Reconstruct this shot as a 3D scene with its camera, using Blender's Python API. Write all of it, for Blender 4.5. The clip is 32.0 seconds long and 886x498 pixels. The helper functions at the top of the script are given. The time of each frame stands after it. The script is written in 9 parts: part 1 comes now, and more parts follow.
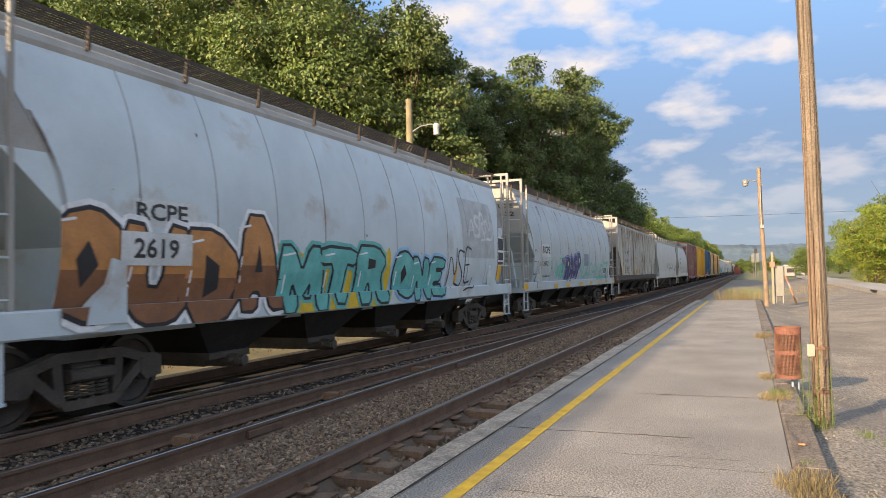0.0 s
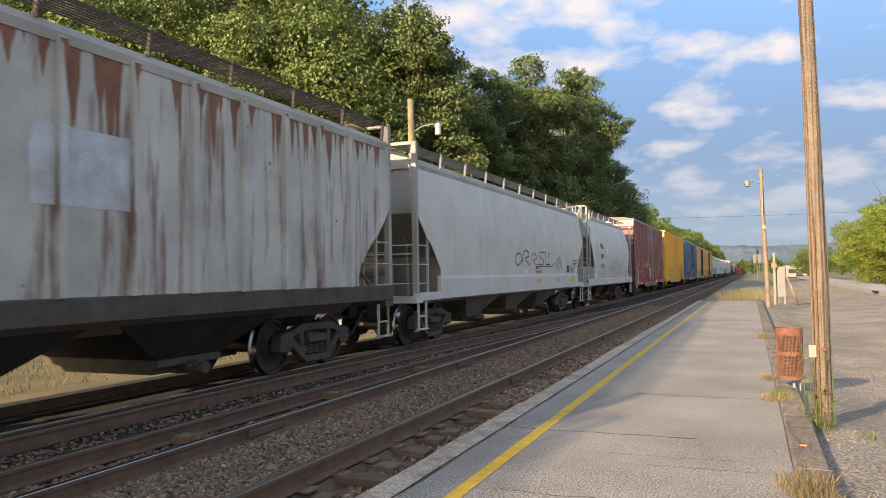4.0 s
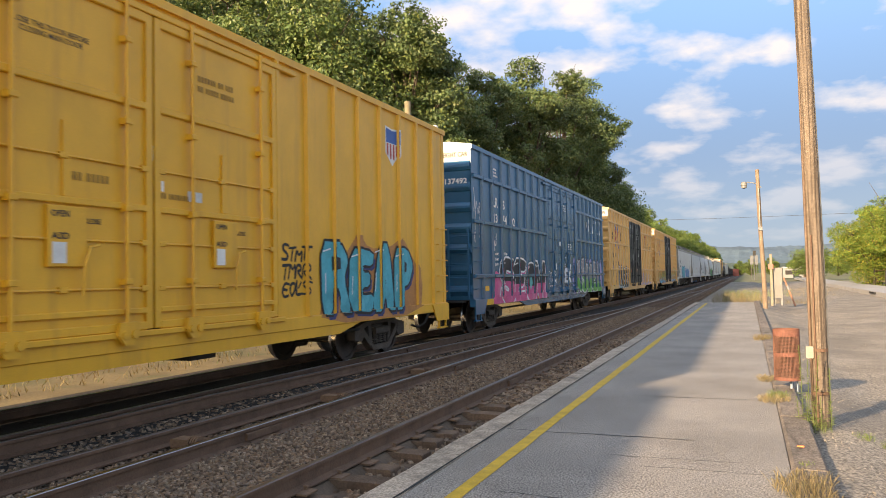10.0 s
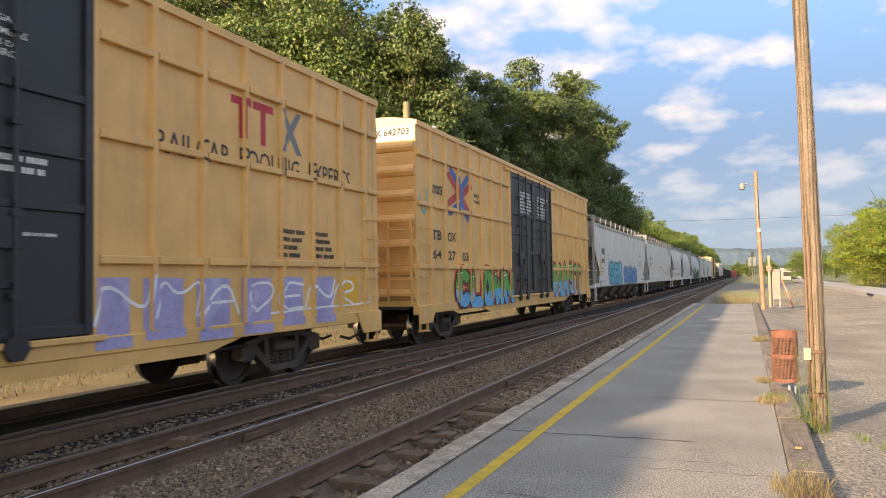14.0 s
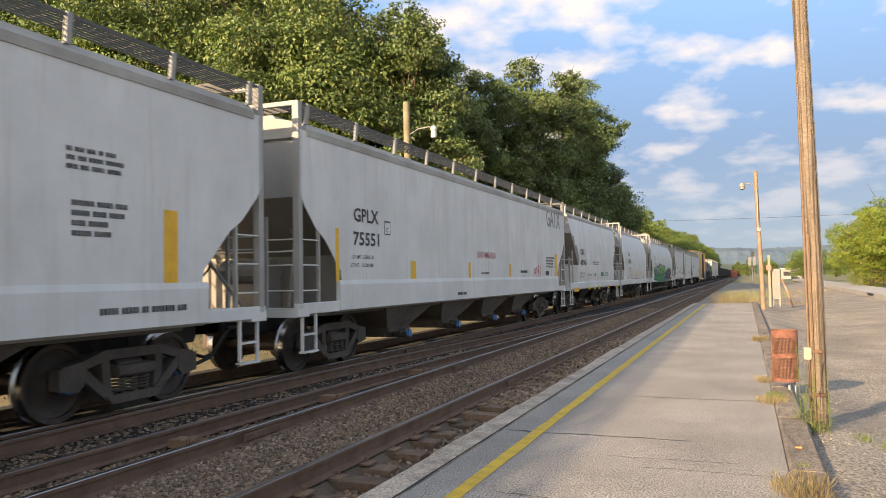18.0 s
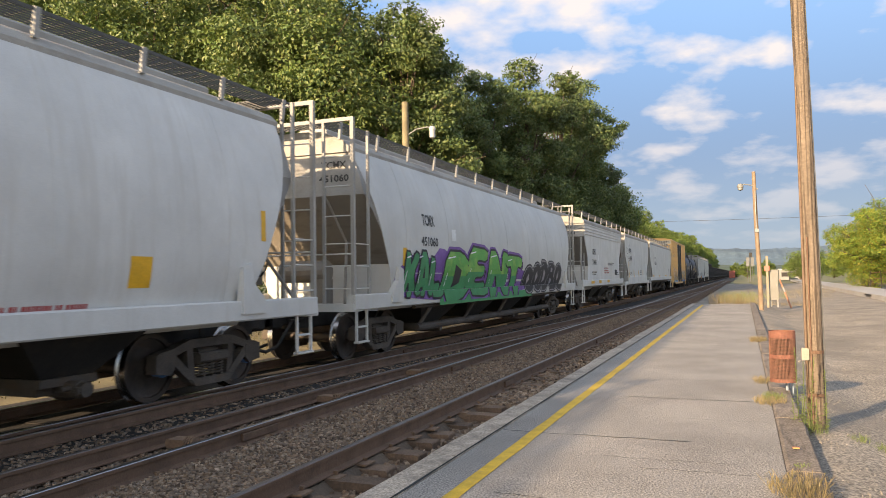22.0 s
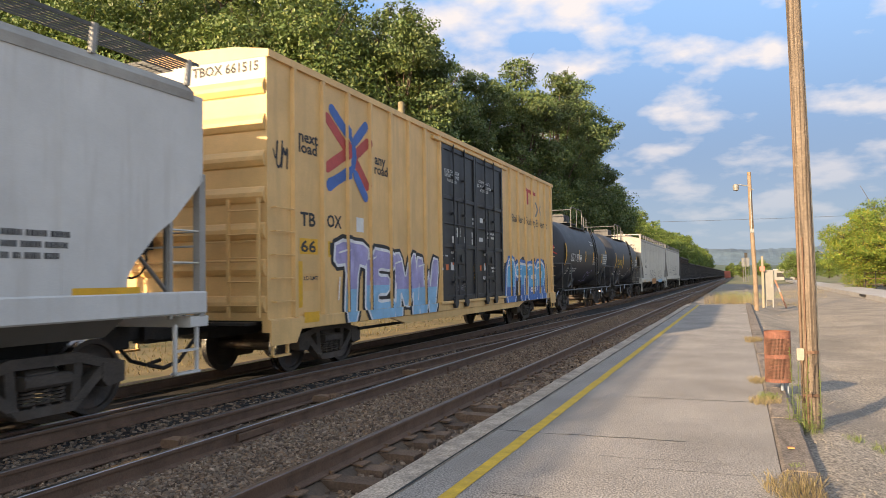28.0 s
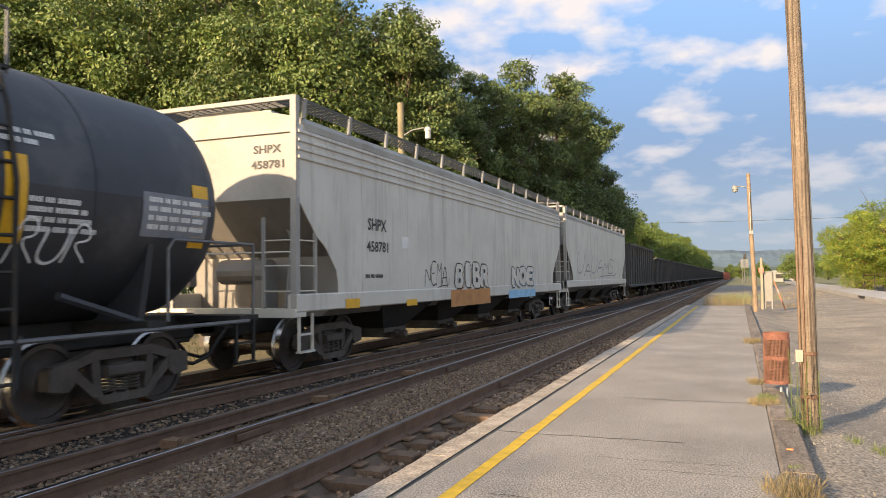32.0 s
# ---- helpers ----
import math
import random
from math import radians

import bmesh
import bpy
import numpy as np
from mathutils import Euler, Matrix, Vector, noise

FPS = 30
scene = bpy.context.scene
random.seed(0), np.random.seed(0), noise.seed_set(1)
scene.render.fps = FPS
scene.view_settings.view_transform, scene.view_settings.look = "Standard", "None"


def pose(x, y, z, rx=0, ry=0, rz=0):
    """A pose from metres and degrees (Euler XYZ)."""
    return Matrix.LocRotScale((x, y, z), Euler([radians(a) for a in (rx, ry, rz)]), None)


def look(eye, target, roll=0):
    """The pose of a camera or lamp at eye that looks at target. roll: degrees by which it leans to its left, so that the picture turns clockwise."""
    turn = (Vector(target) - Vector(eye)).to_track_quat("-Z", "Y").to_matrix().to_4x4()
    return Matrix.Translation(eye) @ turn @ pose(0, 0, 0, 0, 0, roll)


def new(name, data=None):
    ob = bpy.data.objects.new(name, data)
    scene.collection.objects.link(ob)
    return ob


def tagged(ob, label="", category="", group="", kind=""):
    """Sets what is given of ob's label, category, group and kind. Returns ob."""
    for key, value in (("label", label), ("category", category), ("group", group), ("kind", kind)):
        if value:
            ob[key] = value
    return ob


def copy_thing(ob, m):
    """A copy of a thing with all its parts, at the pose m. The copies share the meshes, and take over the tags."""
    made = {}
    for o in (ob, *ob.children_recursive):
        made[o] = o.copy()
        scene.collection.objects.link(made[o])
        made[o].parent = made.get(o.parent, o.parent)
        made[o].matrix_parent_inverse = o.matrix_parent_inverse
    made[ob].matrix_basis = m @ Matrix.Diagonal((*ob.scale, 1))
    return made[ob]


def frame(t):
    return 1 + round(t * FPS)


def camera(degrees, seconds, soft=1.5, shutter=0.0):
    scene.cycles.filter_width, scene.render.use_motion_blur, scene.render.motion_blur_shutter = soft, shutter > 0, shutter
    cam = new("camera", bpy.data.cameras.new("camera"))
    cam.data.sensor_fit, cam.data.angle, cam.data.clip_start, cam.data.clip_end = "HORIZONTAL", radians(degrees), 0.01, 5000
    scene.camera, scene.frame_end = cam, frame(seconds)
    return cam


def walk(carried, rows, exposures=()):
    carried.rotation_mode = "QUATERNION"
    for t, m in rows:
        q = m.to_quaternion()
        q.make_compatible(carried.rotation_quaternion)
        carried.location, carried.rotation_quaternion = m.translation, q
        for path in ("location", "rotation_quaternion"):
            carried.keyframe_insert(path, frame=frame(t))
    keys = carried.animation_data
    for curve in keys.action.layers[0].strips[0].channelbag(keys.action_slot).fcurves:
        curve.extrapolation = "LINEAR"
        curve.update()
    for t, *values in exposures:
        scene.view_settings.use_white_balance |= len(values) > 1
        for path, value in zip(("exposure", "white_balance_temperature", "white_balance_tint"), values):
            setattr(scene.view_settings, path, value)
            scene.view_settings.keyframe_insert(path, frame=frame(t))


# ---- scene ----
cam = camera(61.24, 32.0, soft=0.6, shutter=0.12)
EYE = (0.0, 0.0, 1.581)


def aim(yaw, pitch, roll):
    """The pose of the camera: yaw to the left of the track, pitch up, roll to its left, in degrees."""
    a, b = radians(yaw), radians(pitch)
    d = Vector((-math.sin(a) * math.cos(b), math.cos(a) * math.cos(b), math.sin(b)))
    return look(EYE, Vector(EYE) + d * 10, roll)


# seconds, yaw, pitch, roll of the hand that holds the camera
SWAY = [
    (0, 22.171, 2.023, -1.044),
    (1, 22.179, 2.005, -1.007),
    (2, 22.201, 1.997, -0.984),
    (3, 22.262, 2.003, -0.974),
    (3.5, 22.289, 2.011, -0.918),
    (5.5, 22.269, 2.058, -0.875),
    (6, 22.219, 2.080, -0.866),
    (7, 22.166, 2.104, -0.861),
    (8, 22.138, 2.146, -0.910),
    (9, 22.105, 2.172, -0.973),
    (10, 22.078, 2.182, -1.053),
    (11, 21.989, 2.246, -1.003),
    (12, 21.990, 2.236, -0.976),
    (13, 21.965, 2.239, -0.934),
    (14, 21.952, 2.242, -0.923),
    (14.5, 21.953, 2.240, -0.939),
    (16.5, 22.022, 2.244, -0.959),
    (17, 22.008, 2.242, -0.948),
    (18, 21.956, 2.231, -0.973),
    (19, 21.948, 2.238, -0.931),
    (20, 21.905, 2.238, -0.932),
    (21, 21.861, 2.236, -0.917),
    (22, 21.829, 2.243, -0.869),
    (23, 21.798, 2.272, -0.862),
    (24, 21.755, 2.273, -0.863),
    (25, 21.669, 2.294, -0.874),
    (25.5, 21.628, 2.293, -0.892),
    (27.5, 21.535, 2.246, -0.818),
    (28, 21.527, 2.241, -0.826),
    (29, 21.494, 2.256, -0.784),
    (30, 21.443, 2.249, -0.779),
    (31, 21.446, 2.253, -0.757),
    (32, 21.464, 2.307, -0.727),
]
walk(cam, [(t, aim(a, b, c)) for t, a, b, c in SWAY], exposures=[(0, 1.60, 7400, 11), (7, 1.68, 7500, 11), (13, 1.82, 7800, 11), (20, 1.72, 7750, 11), (24, 1.65, 7600, 11), (32, 1.64, 7550, 11)])

# ---- world, sun ----
SUN_TO = Vector((-1.0, -2.9, 0.92)).normalized()
world = bpy.data.worlds.new("sky")
scene.world = world
world.use_nodes = True
wn, wl = world.node_tree.nodes, world.node_tree.links
wn.clear()
sky = wn.new("ShaderNodeTexSky")
sky.sky_type, sky.sun_disc = "NISHITA", False
sky.sun_elevation = math.asin(SUN_TO.z)
sky.sun_rotation = math.atan2(SUN_TO.x, SUN_TO.y)
sky.air_density, sky.dust_density, sky.ozone_density = 1.0, 1.2, 1.5
wco = wn.new("ShaderNodeTexCoord")
# a cloud layer seen in perspective: the view direction divided by its height
wsep = wn.new("ShaderNodeSeparateXYZ")
wlift = wn.new("ShaderNodeMath")
wlift.operation, wlift.inputs[1].default_value = "ADD", 0.28
wdiv = wn.new("ShaderNodeVectorMath")
wdiv.operation = "DIVIDE"
wmap = wn.new("ShaderNodeMapping")
wmap.inputs["Location"].default_value = (1.7, 0.4, 0.0)
cl = wn.new("ShaderNodeTexNoise")
cl.inputs["Scale"].default_value, cl.inputs["Detail"].default_value, cl.inputs["Roughness"].default_value = 5.2, 9.0, 0.50
cr = wn.new("ShaderNodeValToRGB")
cr.color_ramp.elements[0].position, cr.color_ramp.elements[1].position = 0.47, 0.64
cr.color_ramp.elements[0].color, cr.color_ramp.elements[1].color = (0, 0, 0, 1), (0.85, 0.85, 0.85, 1)
cmix = wn.new("ShaderNodeMixRGB")
cmix.inputs[2].default_value = (2.2, 2.1, 2.16, 1)
bg = wn.new("ShaderNodeBackground")
bg.inputs[1].default_value = 0.15
wo = wn.new("ShaderNodeOutputWorld")
wl.new(wco.outputs["Generated"], wsep.inputs[0])
wl.new(wsep.outputs["Z"], wlift.inputs[0])
wl.new(wco.outputs["Generated"], wdiv.inputs[0])
wl.new(wlift.outputs[0], wdiv.inputs[1])
wl.new(wdiv.outputs[0], wmap.inputs[0])
wl.new(wmap.outputs[0], cl.inputs["Vector"])
wl.new(cl.outputs[0], cr.inputs[0])
# clouds stand clear of the haze only higher up
cfade = wn.new("ShaderNodeMapRange")
cfade.interpolation_type = "SMOOTHSTEP"
cfade.inputs[1].default_value, cfade.inputs[2].default_value = -0.05, 0.30
cmul = wn.new("ShaderNodeMath")
cmul.operation = "MULTIPLY"
wl.new(cr.outputs[0], cmul.inputs[0])
wl.new(cfade.outputs[0], cmul.inputs[1])
wl.new(cmul.outputs[0], cmix.inputs[0])
# pale haze low over the valley
sep = wn.new("ShaderNodeSeparateXYZ")
hz = wn.new("ShaderNodeValToRGB")
hz.color_ramp.interpolation = "EASE"
hz.color_ramp.elements[0].position, hz.color_ramp.elements[1].position = 0.12, 0.72
hz.color_ramp.elements[0].color, hz.color_ramp.elements[1].color = (0.97, 0.97, 0.97, 1), (0, 0, 0, 1)
hmix = wn.new("ShaderNodeMixRGB")
tone = wn.new("ShaderNodeValToRGB")
tone.color_ramp.elements[0].position, tone.color_ramp.elements[1].position = 0.0, 0.34
tone.color_ramp.elements[0].color, tone.color_ramp.elements[1].color = (0.205, 0.275, 0.375, 1), (0.045, 0.15, 0.42, 1)
tscale = wn.new("ShaderNodeVectorMath")
tscale.operation = "SCALE"
tscale.inputs["Scale"].default_value = 3.75
wl.new(wco.outputs["Generated"], sep.inputs[0])
wl.new(sep.outputs["Z"], hz.inputs[0])
wl.new(sep.outputs["Z"], cfade.inputs[0])
wl.new(sep.outputs["Z"], tone.inputs[0])
wl.new(tone.outputs[0], tscale.inputs[0])
# the sky brightens round towards the sun, where the haze lets its glow through
wdot = wn.new("ShaderNodeVectorMath")
wdot.operation = "DOT_PRODUCT"
wdot.inputs[1].default_value = Vector((SUN_TO.x, SUN_TO.y, 0)).normalized()
wglow = wn.new("ShaderNodeMapRange")
wglow.interpolation_type = "SMOOTHSTEP"
wglow.inputs[1].default_value, wglow.inputs[2].default_value, wglow.inputs[3].default_value, wglow.inputs[4].default_value = -0.75, 0.45, 1.0, 0.55
wthin = wn.new("ShaderNodeMath")
wthin.operation = "MULTIPLY"
wl.new(wco.outputs["Generated"], wdot.inputs[0])
wl.new(wdot.outputs["Value"], wglow.inputs[0])
wl.new(hz.outputs[0], wthin.inputs[0])
wl.new(wglow.outputs[0], wthin.inputs[1])
wl.new(wthin.outputs[0], hmix.inputs[0])
wl.new(sky.outputs[0], hmix.inputs[1])
wl.new(tscale.outputs[0], hmix.inputs[2])
wl.new(hmix.outputs[0], cmix.inputs[1])
wl.new(cmix.outputs[0], bg.inputs[0])
wl.new(bg.outputs[0], wo.inputs[0])

sun = bpy.data.lights.new("sun", "SUN")
sun.energy, sun.angle, sun.color = 3.45, radians(0.8), (1.0, 0.79, 0.57)
new("sun", sun).matrix_world = look(SUN_TO * 100, (0, 0, 0))

# ---- materials ----
def node(nt, kind, **values):
    n = nt.nodes.new(kind)
    for k, v in values.items():
        n.inputs[k].default_value = v
    return n


def mat(name, col, rough=0.6, metal=0.0, scale=3.0, var=0.25, fine=40.0, bump=0.15, stain=None, amount=0.4,
        streak=False, rand=0.0, glow=0.0, threshold=0.52, spread=0.12, speck=0.0):
    """A surface with variation at two scales, a stain colour in patches or streaks, and fine relief."""
    m = bpy.data.materials.new(name)
    m.use_nodes = True
    nt = m.node_tree
    b = nt.nodes["Principled BSDF"]
    b.inputs["Roughness"].default_value, b.inputs["Metallic"].default_value = rough, metal
    co = nt.nodes.new("ShaderNodeTexCoord")
    L = nt.links.new
    big = node(nt, "ShaderNodeTexNoise", Scale=scale, Detail=5.0, Roughness=0.6)
    tiny = node(nt, "ShaderNodeTexNoise", Scale=fine, Detail=3.0, Roughness=0.6)
    L(co.outputs["Object"], big.inputs["Vector"]), L(co.outputs["Object"], tiny.inputs["Vector"])
    def shade(src, lo, hi, sharp=False):
        r = nt.nodes.new("ShaderNodeMapRange")
        r.inputs[1].default_value, r.inputs[2].default_value = (0.38, 0.62) if sharp else (0.3, 0.7)
        r.inputs[3].default_value, r.inputs[4].default_value = lo, hi
        L(src, r.inputs[0])
        return r.outputs[0]
    mul = nt.nodes.new("ShaderNodeMath")
    mul.operation = "MULTIPLY"
    L(shade(big.outputs[0], 1 - var, 1 + var * 0.6), mul.inputs[0])
    L(shade(tiny.outputs[0], 1 - (speck or var * 0.6), 1 + (speck or var * 0.4), bool(speck)), mul.inputs[1])
    last = mul.outputs[0]
    if rand:
        info = nt.nodes.new("ShaderNodeObjectInfo")
        r = nt.nodes.new("ShaderNodeMapRange")
        r.inputs[3].default_value, r.inputs[4].default_value = 1 - rand, 1 + rand
        L(info.outputs["Random"], r.inputs[0])
        m2 = nt.nodes.new("ShaderNodeMath")
        m2.operation = "MULTIPLY"
        L(last, m2.inputs[0]), L(r.outputs[0], m2.inputs[1])
        last = m2.outputs[0]
    cm = nt.nodes.new("ShaderNodeVectorMath")
    cm.operation = "SCALE"
    cm.inputs[0].default_value = col
    L(last, cm.inputs["Scale"])
    out = cm.outputs[0]
    if stain:
        mp = node(nt, "ShaderNodeMapping", Scale=streak if isinstance(streak, tuple) else (1.0, 5.0, 0.5) if streak else (1, 1, 1))
        L(co.outputs["Object"], mp.inputs[0])
        st = node(nt, "ShaderNodeTexNoise", Scale=0.9 if streak else scale * 0.8, Detail=8.0, Roughness=0.65)
        L(mp.outputs[0], st.inputs["Vector"])
        rr = nt.nodes.new("ShaderNodeMapRange")
        rr.inputs[1].default_value, rr.inputs[2].default_value = threshold, threshold + spread
        rr.inputs[4].default_value = amount
        L(st.outputs[0], rr.inputs[0])
        mx = nt.nodes.new("ShaderNodeMixRGB")
        mx.inputs[2].default_value = (*stain, 1)
        L(rr.outputs[0], mx.inputs[0]), L(out, mx.inputs[1])
        out = mx.outputs[0]
    L(out, b.inputs["Base Color"])
    if bump:
        bp = node(nt, "ShaderNodeBump", Strength=bump, Distance=0.02)
        L(tiny.outputs[0], bp.inputs["Height"])
        L(bp.outputs[0], b.inputs["Normal"])
    return m


M_GRAVEL = mat("gravel", (0.245, 0.213, 0.173), 0.95, 0, 0.6, 0.35, 28, 0.65, (0.18, 0.157, 0.13), 0.7, speck=0.52)
M_BALLAST = mat("ballast", (0.125, 0.090, 0.064), 0.95, 0, 1.2, 0.35, 22, 0.9, (0.085, 0.06, 0.042), 0.6)
# ballast with the deep shade under the train painted into its colour
M_SHADEBED = mat("oily_ballast", (0.017, 0.014, 0.012), 0.97, 0, 1.5, 0.4, 22, 0.9, (0.026, 0.020, 0.016), 0.6)
M_GRASS_DRY = mat("dry_grass", (0.16, 0.125, 0.058), 0.95, 0, 0.8, 0.4, 18, 0.6, (0.07, 0.085, 0.03), 0.7)
M_ASPHALT = mat("platform_asphalt", (0.285, 0.263, 0.236), 0.92, 0, 0.7, 0.26, 62, 0.5, (0.235, 0.22, 0.202), 0.6, speck=0.64)
M_COPING = mat("coping_concrete", (0.43, 0.36, 0.285), 0.9, 0, 3, 0.35, 50, 0.5, (0.14, 0.12, 0.10), 0.6, speck=0.35)
M_YELLOW_LINE = mat("worn_yellow_paint", (0.62, 0.40, 0.03), 0.7, 0, 6, 0.25, 60, 0.2, (0.25, 0.21, 0.15), 0.45, threshold=0.60)
M_TAR = mat("tar", (0.03, 0.03, 0.03), 0.7)
M_RAIL = mat("rusty_rail", (0.155, 0.090, 0.058), 0.75, 0.15, 4, 0.3, 60, 0.3)
M_RAILTOP = mat("worn_rail_head", (0.34, 0.33, 0.33), 0.28, 1.0, 3, 0.2, 60, 0.05)
M_RAILTOP_DULL = mat("dull_rail_head", (0.19, 0.16, 0.145), 0.4, 0.8, 3, 0.25, 60, 0.1, (0.12, 0.08, 0.05), 0.5)
M_TIE = mat("weathered_tie", (0.16, 0.105, 0.07), 0.95, 0, 5, 0.4, 50, 0.8, (0.06, 0.045, 0.034), 0.6, streak=(1.2, 9.0, 9.0), rand=0.3)
# ties of the train's track, their shade put into the near-black colour
M_TIE_SHADE = mat("shaded_tie", (0.018, 0.0145, 0.012), 0.9, 0, 5, 0.4, 50, 0.6, rand=0.25)
M_PLATE = mat("tie_plate", (0.20, 0.125, 0.08), 0.85, 0.2, 5, 0.3)
M_CURB = mat("weathered_timber", (0.21, 0.175, 0.145), 0.95, 0, 4, 0.35, 45, 0.9, (0.07, 0.058, 0.048), 0.8, streak=(14.0, 1.2, 14.0), rand=0.15, speck=0.4)
M_POLE = mat("pole_wood", (0.20, 0.155, 0.115), 0.9, 0, 2.5, 0.3, 30, 0.8, (0.055, 0.041, 0.031), 0.9, streak=(40.0, 40.0, 0.7), threshold=.47, spread=.12)
M_POLE_RED = mat("lamp_pole_wood", (0.24, 0.175, 0.12), 0.9, 0, 2.5, 0.3, 30, 0.5, (0.13, 0.085, 0.055), 0.7, streak=(26.0, 26.0, 0.8), threshold=.52)
M_GALV = mat("galvanised_steel", (0.26, 0.26, 0.255), 0.55, 0.3, 5, 0.15)
M_RUST_RED = mat("rusty_red_mesh", (0.215, 0.088, 0.062), 0.8, 0.1, 8, 0.35, 60, 0.3, (0.20, 0.09, 0.04), 0.5)
M_BLACK = mat("sooty_black_steel", (0.020, 0.019, 0.018), 0.7, 0.1, 3, 0.4, 40, 0.3, (0.05, 0.038, 0.028), 0.6)
M_TRUCK = mat("grimy_truck_steel", (0.085, 0.070, 0.059), 0.8, 0.1, 3, 0.4, 40, 0.4, (0.085, 0.055, 0.035), 0.6)
M_WHEEL = mat("wheel_steel", (0.075, 0.062, 0.055), 0.6, 0.5, 4, 0.35, 40, 0.2, (0.09, 0.055, 0.035), 0.5)
M_TREAD = mat("wheel_tread", (0.42, 0.41, 0.40), 0.25, 1.0, 4, 0.1)
M_CAP_BLUE = mat("blue_bearing_cap", (0.06, 0.18, 0.42), 0.5, 0, 8, 0.2)
M_GRATE = mat("dull_grating_steel", (0.105, 0.105, 0.10), 0.7, 0.2, 5, 0.2)
M_WHITE = mat("white_decal", (0.72, 0.72, 0.70), 0.6, 0, 3, 0.15)
M_DARK = mat("black_decal", (0.028, 0.028, 0.03), 0.6, 0, 3, 0.2)
M_YEL = mat("yellow_reflector", (0.75, 0.40, 0.02), 0.45, 0, 6, 0.15)
M_REDTX = mat("red_decal", (0.42, 0.06, 0.05), 0.6, 0, 3, 0.15)
M_BARK = mat("bark", (0.10, 0.075, 0.055), 0.95, 0, 3, 0.4, 20, 0.8)

from mathutils import geometry

# ---- mesh helpers ----
class Mesh:
    """Collects vertices and faces of one part."""

    def __init__(self):
        self.v, self.f = [], []

    def add(self, v, f):
        n = len(self.v)
        self.v.extend(v)
        self.f.extend([tuple(i + n for i in q) for q in f])
        return self

    def box(self, x0, x1, y0, y1, z0, z1, c=0.0):
        if c:
            pts = [(x0 + c, z0), (x1 - c, z0), (x1, z0 + c), (x1, z1 - c), (x1 - c, z1), (x0 + c, z1), (x0, z1 - c), (x0, z0 + c)]
            return self.prism(pts, "y", y0, y1)
        v = [(x, y, z) for z in (z0, z1) for y in (y0, y1) for x in (x0, x1)]
        return self.add(v, [(0, 2, 3, 1), (4, 5, 7, 6), (0, 1, 5, 4), (2, 6, 7, 3), (0, 4, 6, 2), (1, 3, 7, 5)])

    def prism(self, pts, axis, a, b):
        """A polygon swept from a to b: along y it is (x, z), along x (y, z), along z (x, y)."""
        put = {"y": lambda p, k: (p[0], k, p[1]), "x": lambda p, k: (k, p[0], p[1]), "z": lambda p, k: (p[0], p[1], k)}[axis]
        n = len(pts)
        v = [put(p, a) for p in pts] + [put(p, b) for p in pts]
        return self.add(v, [tuple(range(n)), tuple(range(2 * n - 1, n - 1, -1))] + [(i, (i + 1) % n, (i + 1) % n + n, i + n) for i in range(n)])

    def cyl(self, p0, p1, r, n=10, r1=None):
        p0, p1 = Vector(p0), Vector(p1)
        d = (p1 - p0).normalized()
        a = d.orthogonal().normalized()
        b = d.cross(a)
        r1 = r if r1 is None else r1
        ring = [(math.cos(2 * math.pi * k / n), math.sin(2 * math.pi * k / n)) for k in range(n)]
        v = [tuple(p0 + (a * c + b * s) * r) for c, s in ring] + [tuple(p1 + (a * c + b * s) * r1) for c, s in ring]
        return self.add(v, [tuple(range(n))[::-1], tuple(range(n, 2 * n))] + [(i, (i + 1) % n, (i + 1) % n + n, i + n) for i in range(n)])

    def tube(self, pts, r, n=6):
        pts = [Vector(p) for p in pts]
        a = (pts[1] - pts[0]).orthogonal().normalized()
        k0 = len(self.v)
        for i, p in enumerate(pts):
            d = (pts[min(i + 1, len(pts) - 1)] - pts[max(i - 1, 0)]).normalized()
            a = (a - d * a.dot(d)).normalized()
            b = d.cross(a)
            self.v.extend(tuple(p + (a * math.cos(2 * math.pi * k / n) + b * math.sin(2 * math.pi * k / n)) * r) for k in range(n))
        for i in range(len(pts) - 1):
            self.f.extend((k0 + i * n + k, k0 + i * n + (k + 1) % n, k0 + (i + 1) * n + (k + 1) % n, k0 + (i + 1) * n + k) for k in range(n))
        self.f.extend([tuple(k0 + k for k in range(n))[::-1], tuple(k0 + (len(pts) - 1) * n + k for k in range(n))])
        return self

    def grid(self, rows):
        """A sheet through rows of points."""
        w = len(rows[0])
        return self.add([p for row in rows for p in row],
                        [(i * w + j, i * w + j + 1, (i + 1) * w + j + 1, (i + 1) * w + j) for i in range(len(rows) - 1) for j in range(w - 1)])

    def mesh(self, name, material, smooth=False):
        me = bpy.data.meshes.new(name)
        me.from_pydata(self.v, [], self.f)
        if smooth:
            me.shade_smooth()
            me.set_sharp_from_angle(angle=radians(40))
        me.materials.append(material)
        me.validate()
        return me

    def obj(self, name, material, parent=None, label="", smooth=False):
        ob = new(name, self.mesh(name, material, smooth))
        ob.parent = parent
        if label:
            ob["label"] = label
        return ob


def child(name, data, parent, x=0, y=0, z=0, rz=0, label=""):
    """One more object on an existing mesh, as a part."""
    ob = new(name, data)
    ob.parent = parent
    ob.location, ob.rotation_euler = (x, y, z), (0, 0, radians(rz))
    if label:
        ob["label"] = label
    return ob


# ---- ground, tracks, platform ----
ZP = -0.13           # platform top; the rail heads are at 0
X_R1, X_R2 = -3.54, -5.05
X_T1, X_C = -7.32, -8.08   # near rail and centre line of the train's track


